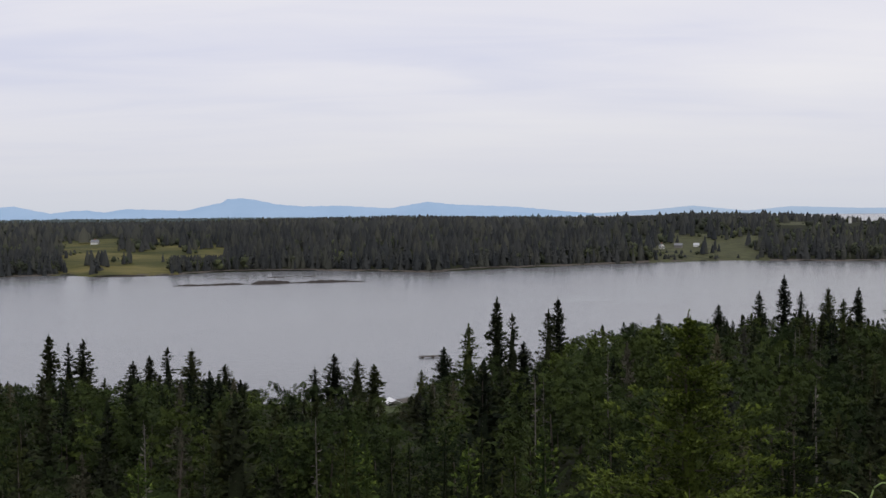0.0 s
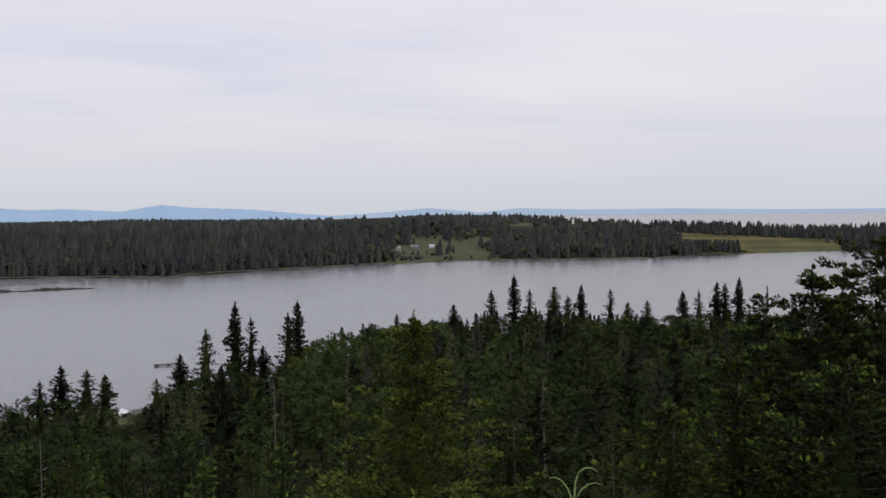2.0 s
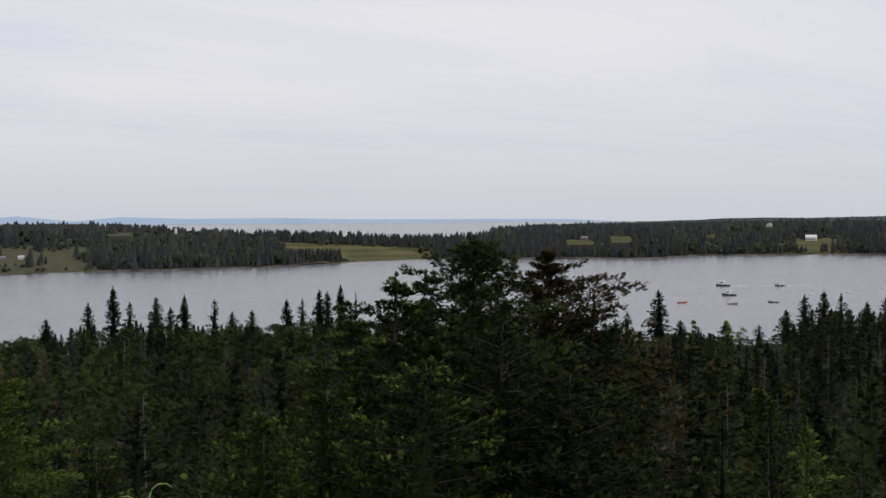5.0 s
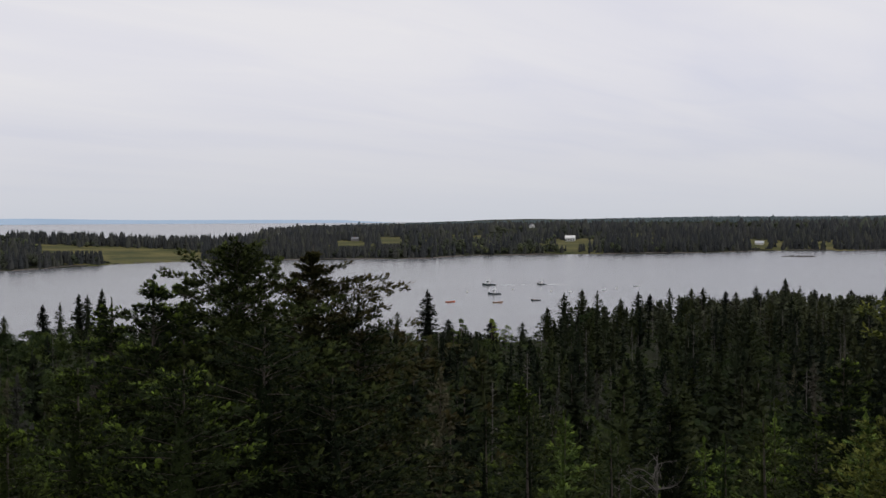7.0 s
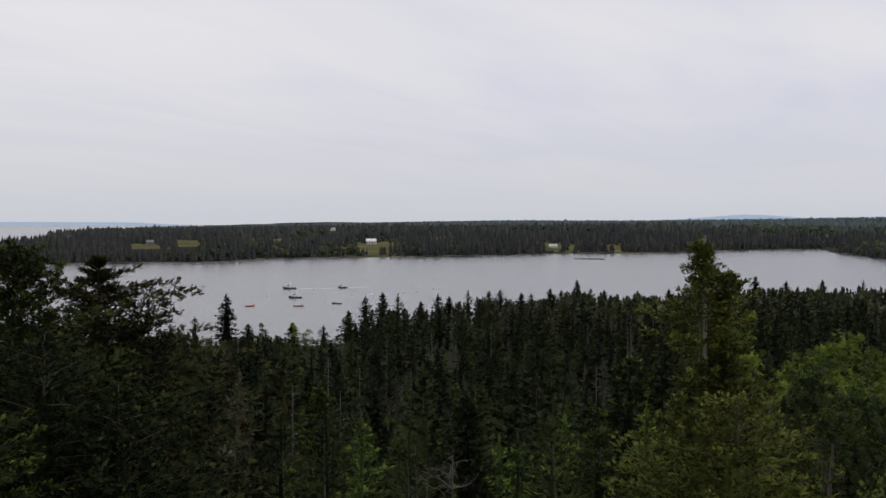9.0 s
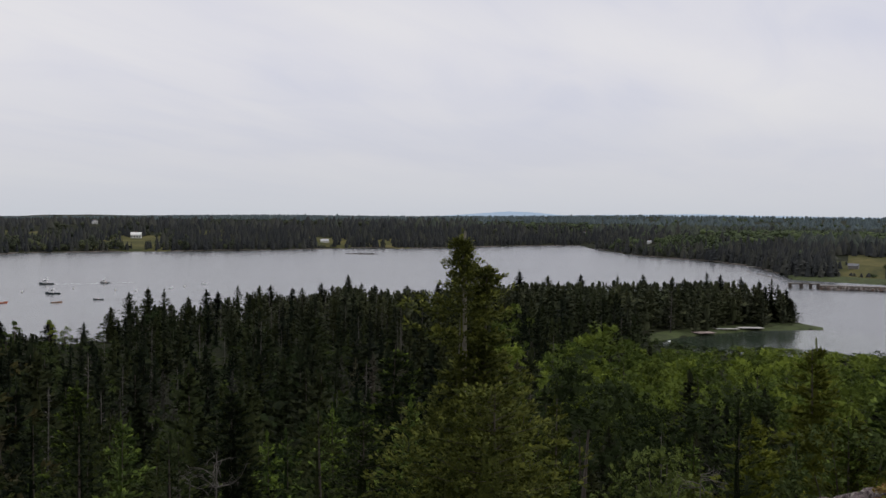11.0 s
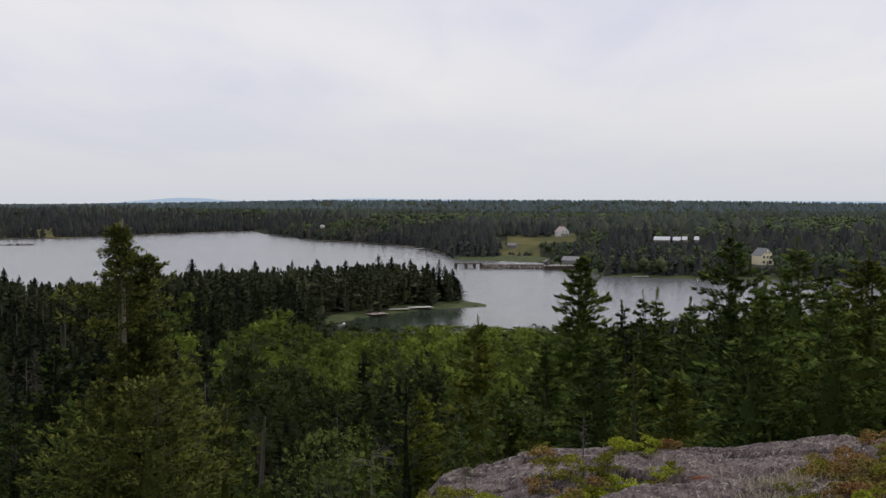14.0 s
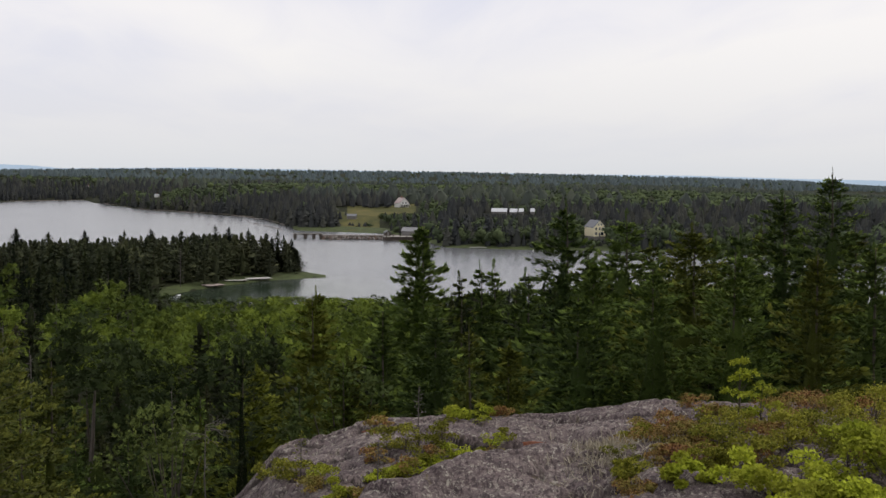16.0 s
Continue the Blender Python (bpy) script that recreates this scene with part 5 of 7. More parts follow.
for seed, az, el, d in ((350, -105.0, -3.3, 48.0), (351, -108.2, -2.9, 50.0), (352, -110.4, -2.5, 46.0), (353, -112.3, -2.7, 51.0), (354, -106.6, -3.5, 53.0), (355, -103.0, -3.7, 54.0), (356, -101.8, -4.1, 49.0), (357, -98.6, -5.0, 56.0), (358, -114.8, -2.2, 45.0)):
    near_tree(seed, az, el, d, 3.3, seed % 2 == 0, 20, 8, 12, 0.55, 0.04, 0.12, 0.6)
near_tree(338, -50.4, -8.5, 30.0, 1.6, True, 18, 7, 10, 0.36)
near_tree(339, -66.4, -6.6, 27.0, 1.9, True, 18, 7, 11, 0.36)
near_tree(340, -58.0, -8.8, 26.0, 1.6, False, 18, 7, 10, 0.36)
near_tree(341, -89.3, -9.4, 26.0, 1.5, True, 16, 7, 10, 0.34)
near_tree(342, -84.6, -9.8, 28.0, 1.6, True, 16, 7, 10, 0.36)

# younger growth filling the slope: a few meshes, many trees
SKY_NEAR = table([(42, -10.5), (10, -11), (-8, -10.5), (-20, -10.5), (-27, -9.5), (-45, -9.0), (-52, -9.2), (-60, -9.4), (-66, -8.6), (-75, -9.0), (-80, -9.2), (-84, -8.6), (-88, -8.4), (-93, -8.0), (-99, -7.2), (-104, -6.4), (-110, -5.6), (-124, -5.0)])
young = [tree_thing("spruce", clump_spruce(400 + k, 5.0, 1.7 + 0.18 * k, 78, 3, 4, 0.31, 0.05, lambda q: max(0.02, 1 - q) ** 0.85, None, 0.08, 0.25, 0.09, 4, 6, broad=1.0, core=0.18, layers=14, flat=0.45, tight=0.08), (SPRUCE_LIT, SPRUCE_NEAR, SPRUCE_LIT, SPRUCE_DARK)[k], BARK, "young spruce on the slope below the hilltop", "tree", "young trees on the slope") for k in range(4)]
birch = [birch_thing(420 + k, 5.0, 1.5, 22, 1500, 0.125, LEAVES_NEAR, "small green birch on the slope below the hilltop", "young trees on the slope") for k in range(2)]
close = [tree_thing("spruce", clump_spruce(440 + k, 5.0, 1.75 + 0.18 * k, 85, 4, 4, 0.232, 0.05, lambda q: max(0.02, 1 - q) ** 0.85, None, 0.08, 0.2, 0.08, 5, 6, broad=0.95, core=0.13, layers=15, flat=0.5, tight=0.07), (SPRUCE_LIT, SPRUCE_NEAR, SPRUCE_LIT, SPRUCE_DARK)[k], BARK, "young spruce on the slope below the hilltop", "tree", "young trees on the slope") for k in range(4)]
used = [False] * 10
grow = np.random.default_rng(77)
for d0, d1, spacing in ((17, 34, 4.1), (34, 66, 6.3)):
    for az, d in zip(*scatter(grow, -119, 25, d0, d1, spacing)):
        if -122 < az < -84 and d < 25.5:
            continue
        top = EYE + math.tan(radians(float(SKY_NEAR(az)) - grow.uniform(0, 2.2))) * d
        h = min(top - float(ground(az, d)), grow.uniform(4.5, 9.5))
        if h < 1.2:
            continue
        leafy = grow.random() < (0.12 if az < -72 else 0.0)
        # right of this bearing young spruces draw on the brighter copies as well
        k = int(grow.integers(4, 6)) if leafy else ((0, 1, 3, 2, 1, 3)[int(grow.integers(0, 6))] if az < -72 else (1, 3, 3)[int(grow.integers(0, 3))])
        k = k + 6 if d < 34 and k < 4 else k
        src = (young + birch + close)[k]
        s = 0.55 * h / 5 + 0.42
        m = place(az, d, -0.1) @ pose(0, 0, 0, 0, 0, grow.uniform(0, 360)) @ Matrix.Diagonal((s, s, h / 5, 1))
        if not used[k]:
            src.matrix_world, used[k] = m, True
        else:
            copy_thing(src, Matrix()).matrix_basis = m

# ---- granite outcrop ----
ROCK_TOP = table([(-80, -19), (-83.7, -16.7), (-85.8, -14.2), (-90.3, -12.95), (-96.3, -12.55), (-100.8, -12.45), (-104.0, -11.7), (-106.0, -11.35), (-107.5, -11.25), (-112.2, -11.1), (-118, -11.1), (-128, -11.4)])


def blocks(x, y, sx, sy, turn, seed):
    """Jointed blocks: per spot the block's own lift (-1 to 1) and how near its joint is (0 to 1)."""
    c, s = math.cos(radians(turn)), math.sin(radians(turn))
    u, v = (x * c + y * s) / sx + 0.35 * fbm(x, y, 1.1, 3, seed), (y * c - x * s) / sy + 0.35 * fbm(x, y, 1.1, 3, seed + 1)
    i0, j0 = np.floor(u), np.floor(v)

    def chance(i, j, k):
        q = np.sin(i * 127.1 + j * 311.7 + k * 74.7 + seed) * 43758.5453
        return q - np.floor(q)
    f1, f2, lift = np.full(x.shape, 9.0), np.full(x.shape, 9.0), np.zeros(x.shape)
    for di in (-1, 0, 1):
        for dj in (-1, 0, 1):
            i, j = i0 + di, j0 + dj
            q = np.hypot(i + chance(i, j, 1) - u, j + chance(i, j, 2) - v)
            first = q < f1
            f2 = np.where(first, f1, np.minimum(f2, q))
            lift = np.where(first, chance(i, j, 3) * 2 - 1, lift)
            f1 = np.where(first, q, f1)
    return lift, np.exp(-((f2 - f1) / 0.09) ** 2)


def rock_height(az, d, cracks=False):
    az, d = np.broadcast_arrays(np.asarray(az, float), np.asarray(d, float))
    x, y = -np.sin(np.radians(az)) * d, np.cos(np.radians(az)) * d
    crest = EYE + np.tan(np.radians(ROCK_TOP(az))) * 21.3
    z = crest - 0.02 * np.maximum(0, 21.3 - d) ** 1.25 - 0.32 * np.maximum(0, d - 21.6) ** 1.5
    # the rift that the green mat fills, with a rounded hump before it
    rift = d - np.minimum(17.1 + 0.27 * (-az - 89.4), 19.4) - 0.25 * np.sin(az * 1.3)
    span = np.clip((az + 105) / 5, 0, 1)
    z = z + span * (-0.34 * np.exp(-(np.maximum(rift, -rift * 2.2) / 0.55) ** 2) + 0.20 * np.exp(-((rift + 1.0) / 0.7) ** 2)) - 0.3 * np.clip(-rift - 1.6, 0, 2) * span * 0.4
    lift, joint = blocks(x, y, 1.9, 0.75, 62.0, 3.0)
    lift2, joint2 = blocks(x + 7, y - 3, 0.6, 0.34, 40.0, 11.0)
    far = np.clip((d - 13) / 3, 0, 1)
    fold = 0.09 * fbm(x, y, 2.6, 3) + 0.05 * fbm(x, y, 0.75, 4, 3)
    if cracks:
        return np.clip(np.maximum(joint, 0.75 * joint2) * (0.55 + 0.6 * fbm(x, y, 0.9, 2, 21)), 0, 1)
    return z + fold + far * (0.085 * lift - 0.11 * joint + 0.03 * lift2 - 0.04 * joint2)


ROCK, rn, rl, rb = material("lichened_granite", 0.9, 0, 0.15)
r_big = noise_of(rn, rl, 1.1, 4, 0.55, 0.8)
r_mid = noise_of(rn, rl, 4.0, 5, 0.6, 0.4)
r_fin = noise_of(rn, rl, 26.0, 4, 0.6)
r_col = ramp(rn, rl, r_big, [(0.36, (0.052, 0.039, 0.043)), (0.5, (0.118, 0.090, 0.091)), (0.64, (0.215, 0.172, 0.162))])
r_col = mixed(rn, rl, 0.45, r_col, ramp(rn, rl, r_mid, [(0.38, (0.046, 0.035, 0.038)), (0.5, (0.128, 0.099, 0.098)), (0.62, (0.235, 0.190, 0.175))]))
r_col = mixed(rn, rl, 0.4, r_col, ramp(rn, rl, r_fin, [(0.36, (0.05, 0.038, 0.040)), (0.5, (0.13, 0.10, 0.098)), (0.64, (0.26, 0.22, 0.20))]))
r_lich = noise_of(rn, rl, 9.0, 6, 0.75, 0.8)
r_col = mixed(rn, rl, ramp(rn, rl, r_lich, [(0.55, (0, 0, 0)), (0.59, (0.8, 0.8, 0.8))]), r_col, (0.37, 0.345, 0.29))
r_dark = noise_of(rn, rl, 6.0, 6, 0.7, 1.2, (1.0, 1.7, 1.0))
r_col = mixed(rn, rl, ramp(rn, rl, r_dark, [(0.50, (0, 0, 0)), (0.57, (0.8, 0.8, 0.8))]), r_col, (0.036, 0.026, 0.029))
r_moss = noise_of(rn, rl, 1.3, 7, 0.75, 1.0)
r_col = mixed(rn, rl, ramp(rn, rl, r_moss, [(0.60, (0, 0, 0)), (0.69, (0.7, 0.7, 0.7))]), r_col, (0.11, 0.092, 0.034))
# soil-dark joints; the colour also paints in shade the shallow cracks lack
r_at = rn.new("ShaderNodeAttribute")
r_at.attribute_name = "shoot"
r_col = mixed(rn, rl, ramp(rn, rl, r_at.outputs["Fac"], [(0.25, (0, 0, 0)), (0.7, (0.9, 0.9, 0.9))]), r_col, (0.022, 0.018, 0.014))
rl.new(r_col, rb.inputs["Base Color"])
bumped(rn, rl, rb, mixed(rn, rl, 0.4, r_mid, r_fin), 0.7, 0.06)

ra, rd = np.linspace(-81, -120, 250), np.concatenate([np.linspace(12.5, 22.5, 140), np.linspace(22.7, 27, 16)])
rock = new("rock_outcrop", sheet(ra, rd, rock_height, "rock_outcrop", ROCK, False))
RA, RD = np.meshgrid(ra, rd, indexing="ij")
rock.data.attributes.new("shoot", "FLOAT", "POINT").data.foreach_set("value", rock_height(RA, RD, True).astype(np.float32).ravel())
tagged(rock, "weathered purplish-grey granite ledge with lichen and cracks", "rock", kind="structure")


def on_rock(az, d, lift=0.0, turn=0.0):
    x, y = spot(az, d)
    return pose(x, y, float(rock_height(az, d)) + lift, 0, 0, turn)


sr0 = np.random.default_rng(23)
# shrubs and small growth on the ledge
def shrub(seed, m, h, r, leaves, size, mat, name, label):
    V, F, tv, tf = leafy_arrays(seed, h, r, 9, leaves, size, 4, 0.15)
    t = thing(name, m, label, "shrub", "shrubs on the ledge")
    part("stem", mesh_of("stem", tv, tf, BARK), BARK, t)
    part("crown", mesh_of("crown", V, F, mat), mat, t)
    return t


shrub(500, on_rock(-109.4, 20.9, -0.05), 1.25, 0.3, 700, 0.05, SHRUB, "bush", "bright green leafy bush on the granite ledge")
shrub(501, on_rock(-110.5, 19.4, -0.05), 0.85, 0.36, 420, 0.06, SHRUB, "bush", "thin yellow-green leafy bush on the granite ledge")
# low green bushes in front
for k, (az, d, h, r) in enumerate([(-111.8, 17.9, 0.5, 0.6), (-113.7, 18.4, 0.6, 0.7), (-115.8, 19.2, 0.7, 0.8), (-114.5, 16.2, 0.7, 0.8), (-116.4, 16.0, 0.8, 0.9), (-110.1, 17.1, 0.4, 0.5), (-112.4, 16.0, 0.55, 0.7), (-115.0, 17.0, 0.6, 0.7), (-117.2, 17.6, 0.8, 0.9), (-118.0, 20.0, 0.9, 0.9), (-108.2, 16.9, 0.3, 0.4), (-103.6, 16.9, 0.35, 0.25), (-106.9, 16.2, 0.35, 0.35), (-109.6, 15.9, 0.45, 0.5), (-116.9, 21.2, 0.6, 0.6)]):
    shrub(510 + k, on_rock(az, d, -0.06, 40 * k), h * 1.3, r, 1700, 0.056 if d < 16.5 else 0.042, SHRUB if d < 16.3 else LEDGE_GREEN, "bush", "low bright green bayberry bush on the ledge")
for k, (az, d, h, r) in enumerate([(-112.6, 14.9, 0.5, 0.5), (-113.8, 14.6, 0.6, 0.55), (-115.2, 14.7, 0.6, 0.55), (-116.6, 15.0, 0.6, 0.6)]):
    shrub(640 + k, on_rock(az, d, -0.06, 30 * k), h, r, 1500, 0.056, SHRUB, "bush", "lush bright green leafy bush at the ledge's edge")
for k in range(26):
    az, d = sr0.uniform(-117, -103.5), sr0.uniform(16.2, 20.6)
    shrub(650 + k, on_rock(az, d, -0.04, 50 * k), sr0.uniform(0.14, 0.34), sr0.uniform(0.3, 0.5), 700, 0.034, (HEATH, LEDGE_GREEN, HEATH)[k % 3], "heath_bush", "low rusty-brown heath with green tips on the ledge")
# rusty heath between them
for k, (az, d, h, r) in enumerate([(-104.7, 19.0, 0.22, 0.4), (-105.8, 18.2, 0.28, 0.5), (-107.0, 18.7, 0.28, 0.5), (-108.1, 18.3, 0.3, 0.5), (-112.3, 20.3, 0.4, 0.6), (-113.3, 20.9, 0.45, 0.7), (-114.7, 20.8, 0.45, 0.7), (-115.7, 20.6, 0.45, 0.7), (-110.9, 19.0, 0.35, 0.5), (-104.2, 17.0, 0.22, 0.4), (-106.2, 17.2, 0.25, 0.45), (-107.6, 17.4, 0.25, 0.5), (-109.2, 18.2, 0.3, 0.5), (-111.2, 20.6, 0.35, 0.6), (-112.6, 19.2, 0.35, 0.6), (-108.4, 20.6, 0.2, 0.5), (-105.2, 16.3, 0.2, 0.4)]):
    shrub(530 + k, on_rock(az, d, -0.05, 55 * k), h, r, 1100, 0.036, HEATH if k % 3 else LEDGE_GREEN, "heath_bush", "low rusty-brown heath with green tips on the ledge")
# a green mat filling the rift behind the hump, darker bushes and seedlings beyond it
mat_rng = np.random.default_rng(19)
for k in range(34):
    az = -88.6 - 9.0 * (k + mat_rng.random()) / 34
    d = min(17.1 + 0.27 * (-az - 89.4), 19.4) + mat_rng.uniform(0.15, 0.75)
    shrub(560 + k, on_rock(az, d, -0.02, 70 * k), mat_rng.uniform(0.12, 0.24), mat_rng.uniform(0.2, 0.34), 520, 0.034, (SHRUB, LEDGE_GREEN, SHRUB, HEATH)[k % 4], "bush", "low mat of green and rusty leaves filling a rift")
for k, (az, d, h, r, mat) in enumerate([(-91.4, 19.5, 0.45, 0.38, LEDGE_GREEN), (-92.4, 19.3, 0.5, 0.42, LEDGE_GREEN), (-94.3, 19.6, 0.6, 0.36, LEDGE_GREEN), (-93.4, 19.2, 0.35, 0.4, LEDGE_GREEN), (-90.6, 19.0, 0.3, 0.34, HEATH), (-87.1, 19.0, 0.35, 0.4, LEDGE_GREEN), (-86.2, 19.2, 0.3, 0.35, LEDGE_GREEN), (-88.0, 18.4, 0.3, 0.4, SHRUB), (-87.2, 18.2, 0.25, 0.4, HEATH), (-96.3, 21.4, 0.42, 0.34, SHRUB), (-97.4, 21.5, 0.34, 0.25, HEATH), (-91.0, 21.4, 0.12, 0.3, HEATH), (-85.4, 20.6, 0.35, 0.4, LEDGE_GREEN), (-94.9, 21.5, 0.2, 0.3, SHRUB)]):
    shrub(600 + k, on_rock(az, d, -0.04, 70 * k), h, r, 900, 0.036, mat, "bush", "low green bush rooted in a crack of the ledge")

# dead sapling and small living ones on the ledge
for seed, az, d, h, r, mat, label in ((570, -93.1, 19.5, 1.1, 0.2, DEADWOOD, "thin dead grey spruce sapling on the ledge"), (571, -87.0, 19.0, 0.85, 0.24, SPRUCE_LIT, "small green spruce sapling on the ledge"), (572, -91.0, 17.3, 0.6, 0.12, DEADWOOD, "thin dead grey spruce sapling on the ledge")):
    V, F, tv, tf = spruce_arrays(seed, h, r, 9, 4, 3, 0.07, 0.25, 0.2, True, 5, -0.1, 0.8, True)
    tr = thing("sapling", on_rock(az, d), label, "sapling", "saplings on the ledge")
    part("trunk", mesh_of("trunk", tv, tf, DEADWOOD), DEADWOOD, tr)
    part("crown", mesh_of("crown", V, F, mat), mat, tr)

# patches of dry moss and of dead grass
RUST = painted("rusty_dry_moss", (0.15, 0.052, 0.026), 0.95, 0.4, 20.0)
STRAW = painted("bleached_straw", (0.36, 0.32, 0.24), 0.95, 0.3, 20.0)
for k, (az, d, a, b) in enumerate([(-99.2, 18.9, 0.20, 0.12), (-90.7, 21.2, 0.20, 0.12), (-101.0, 19.6, 0.09, 0.06)]):
    bm = bmesh.new()
    bmesh.ops.create_icosphere(bm, subdivisions=3, radius=1.0)
    for v in bm.verts:
        q = 1 + 0.35 * noise.noise(v.co * 2.5 + Vector((k, 0, 0))) + 0.2 * noise.noise(v.co * 8)
        v.co = Vector((v.co.x * a * q, v.co.y * b * q, v.co.z * 0.05 * q))
    me = bpy.data.meshes.new("moss_patch")
    bm.to_mesh(me)
    bm.free()
    me.materials.append(RUST)
    mp = new("moss_patch", me)
    mp.matrix_world = on_rock(az, d, -0.02, az)
    tagged(mp, "rust-red dry moss cushion on the granite", "moss", "moss cushions on the ledge")
sr = np.random.default_rng(5)
n = 1100
sa, sd = sr.normal(-102.8, 1.0, n), sr.normal(18.0, 0.6, n)
base = np.stack([-np.sin(np.radians(sa)) * sd, np.cos(np.radians(sa)) * sd, rock_height(sa, sd) - 0.01], -1)
dirs = sr.normal(0, 0.8, (n, 3)) + [0, 0, 0.7]
dirs /= np.linalg.norm(dirs, axis=1, keepdims=True)
V, F = blades(sr, base, dirs, sr.uniform(0.1, 0.26, n), np.full(n, 0.009))
tagged(new("dry_grass", mesh_of("dry_grass", V, F, STRAW)), "bleached dead grass strewn on the ledge", "grass", kind="stuff")

# fern beside the viewpoint
FERN = painted("pale_fern_green", (0.20, 0.27, 0.09), 0.6, 0.25, 30.0)
fern = thing("fern", place(-20.0, 5.6), "pale green fern with arching curled fronds", "fern")
top = tip_height(-20.0, -12.55, 5.6)
for path, thick in ((((0, 0), (-0.01, top * 0.5), (0.0, top - 0.14), (0.005, top - 0.07), (0.02, top - 0.025), (0.05, top - 0.002), (0.085, top - 0.002), (0.11, top - 0.02)), 0.007), (((-0.01, top * 0.6), (-0.01, top - 0.16), (-0.03, top - 0.105), (-0.06, top - 0.065), (-0.09, top - 0.05), (-0.12, top - 0.052)), 0.006), (((0.0, top * 0.6), (0.005, top - 0.16), (0.03, top - 0.11), (0.065, top - 0.08), (0.10, top - 0.073), (0.125, top - 0.08)), 0.006)):
    q = np.array(path)
    u = np.linspace(0, len(q) - 1, 22)
    px, pz = np.interp(u, range(len(q)), q[:, 0]), np.interp(u, range(len(q)), q[:, 1])
    tv, tf = tube(np.stack([px, 0 * u, pz], -1), thick * (1.05 - 0.75 * u / u[-1]), 6)
    part("frond", mesh_of("frond", tv, tf, FERN, True), FERN, fern)

# bleached dead limbs in the thickets
def snag(seed, m, h, top):
    """A leaning dead stem that forks again and again near its top."""
    g = np.random.default_rng(seed)
    t = thing("dead_tree", m, "bleached dead tree with bare tangled twigs", "tree", "dead trees on the slope")
    lean = np.array([g.normal(0, 0.08), g.normal(0, 0.08), 1.0])
    z = np.linspace(0, h, 5)
    stem_path = np.outer(z, lean) + np.array([[0.05 * math.sin(q * 3), 0.04 * math.cos(q * 4), 0] for q in z])
    part("trunk", mesh_of("trunk", *tube(stem_path, np.linspace(0.022, 0.009, 5), 6), DEADWOOD, True), DEADWOOD, t)

    def fork(start, way, length, thick, level, bits):
        mid = start + way * length * 0.5 + g.normal(0, 0.06, 3) * length
        end = start + way * length + np.array([0, 0, -0.08 * length * level])
        bits.append(tube([start, mid, end], [thick, thick * 0.75, thick * 0.4], 4))
        if level < 3:
            for _ in range(int(g.integers(2, 4))):
                v = way + g.normal(0, 0.55, 3)
                base = mid if g.random() < 0.5 else end
                fork(base, v / np.linalg.norm(v), length * g.uniform(0.45, 0.75), thick * 0.6, level + 1, bits)

    for _ in range(9):
        bits = []
        v = g.normal(0, 1, 3) * [1, 1, 0.5] + [0, 0, 0.35]
        fork(stem_path[-1] * (1 - g.uniform(0, top) / h), v / np.linalg.norm(v), g.uniform(0.2, 0.42), 0.009, 0, bits)
        part("limb", mesh_of("limb", *joined(bits), DEADWOOD, True), DEADWOOD, t)


for k, (az, d, el) in enumerate([(-82.1, 22.0, -12.0), (-57.6, 20.0, -11.5), (-56.2, 20.5, -12.6)]):
    foot = float(ground(az, d))
    snag(600 + k, pose(*spot(az, d), foot, 0, 0, 60 * k), EYE + math.tan(radians(el)) * d - foot - 0.3, 0.7)

# ---- buildings across the water ----
CLAPBOARD = painted("white_clapboard", (0.72, 0.72, 0.70), 0.6, 0.12, 2.0)
CREAM = painted("cream_yellow_clapboard", (0.86, 0.78, 0.55), 0.6, 0.12, 2.0)
GREYWOOD = painted("weathered_grey_shingle", (0.22, 0.21, 0.20), 0.85, 0.3, 2.0)
SLATE = painted("grey_roof_shingle", (0.20, 0.205, 0.22), 0.8, 0.25, 2.0)
ROSEROOF = painted("faded_rose_shingles", (0.46, 0.38, 0.36), 0.8, 0.25, 1.2)
WEATHERED = painted("weathered_grey_roofing", (0.27, 0.27, 0.28), 0.8, 0.35, 1.0)
PALEROOF = painted("pale_metal_roof", (0.55, 0.56, 0.58), 0.4, 0.15, 0.8, 0.3)
TRIM = painted("white_trim", (0.78, 0.78, 0.76), 0.5, 0.1, 3.0)
BRICK = painted("red_chimney_brick", (0.25, 0.11, 0.08), 0.9, 0.3, 6.0)
STONE = painted("foundation_stone", (0.24, 0.225, 0.21), 0.9, 0.4, 2.0)
SILVER = painted("bleached_float_boards", (0.56, 0.54, 0.51), 0.85, 0.25, 2.0)
PINKISH = painted("rose_grey_float_boards", (0.40, 0.32, 0.30), 0.85, 0.35, 1.5)
PLANK = painted("silvered_planks", (0.34, 0.32, 0.29), 0.85, 0.3, 3.0)
DARKWOOD = painted("dark_wet_timber", (0.075, 0.06, 0.05), 0.8, 0.4, 2.0)
GLASS, vn, vl, vb = material("dark_window_glass", 0.08, 0, 0.5)
vb.inputs["Base Color"].default_value = (0.02, 0.025, 0.03, 1)


def gable(bm, w, l, z0, z1):
    """A solid gable: eaves at z0, ridge along y at z1."""
    v = [bm.verts.new(p) for p in ((-w / 2, -l / 2, z0), (w / 2, -l / 2, z0), (0, -l / 2, z1), (-w / 2, l / 2, z0), (w / 2, l / 2, z0), (0, l / 2, z1))]
    for f in ((0, 1, 2), (5, 4, 3), (0, 3, 4, 1), (1, 4, 5, 2), (2, 5, 3, 0)):
        bm.faces.new([v[i] for i in f])
    return bm


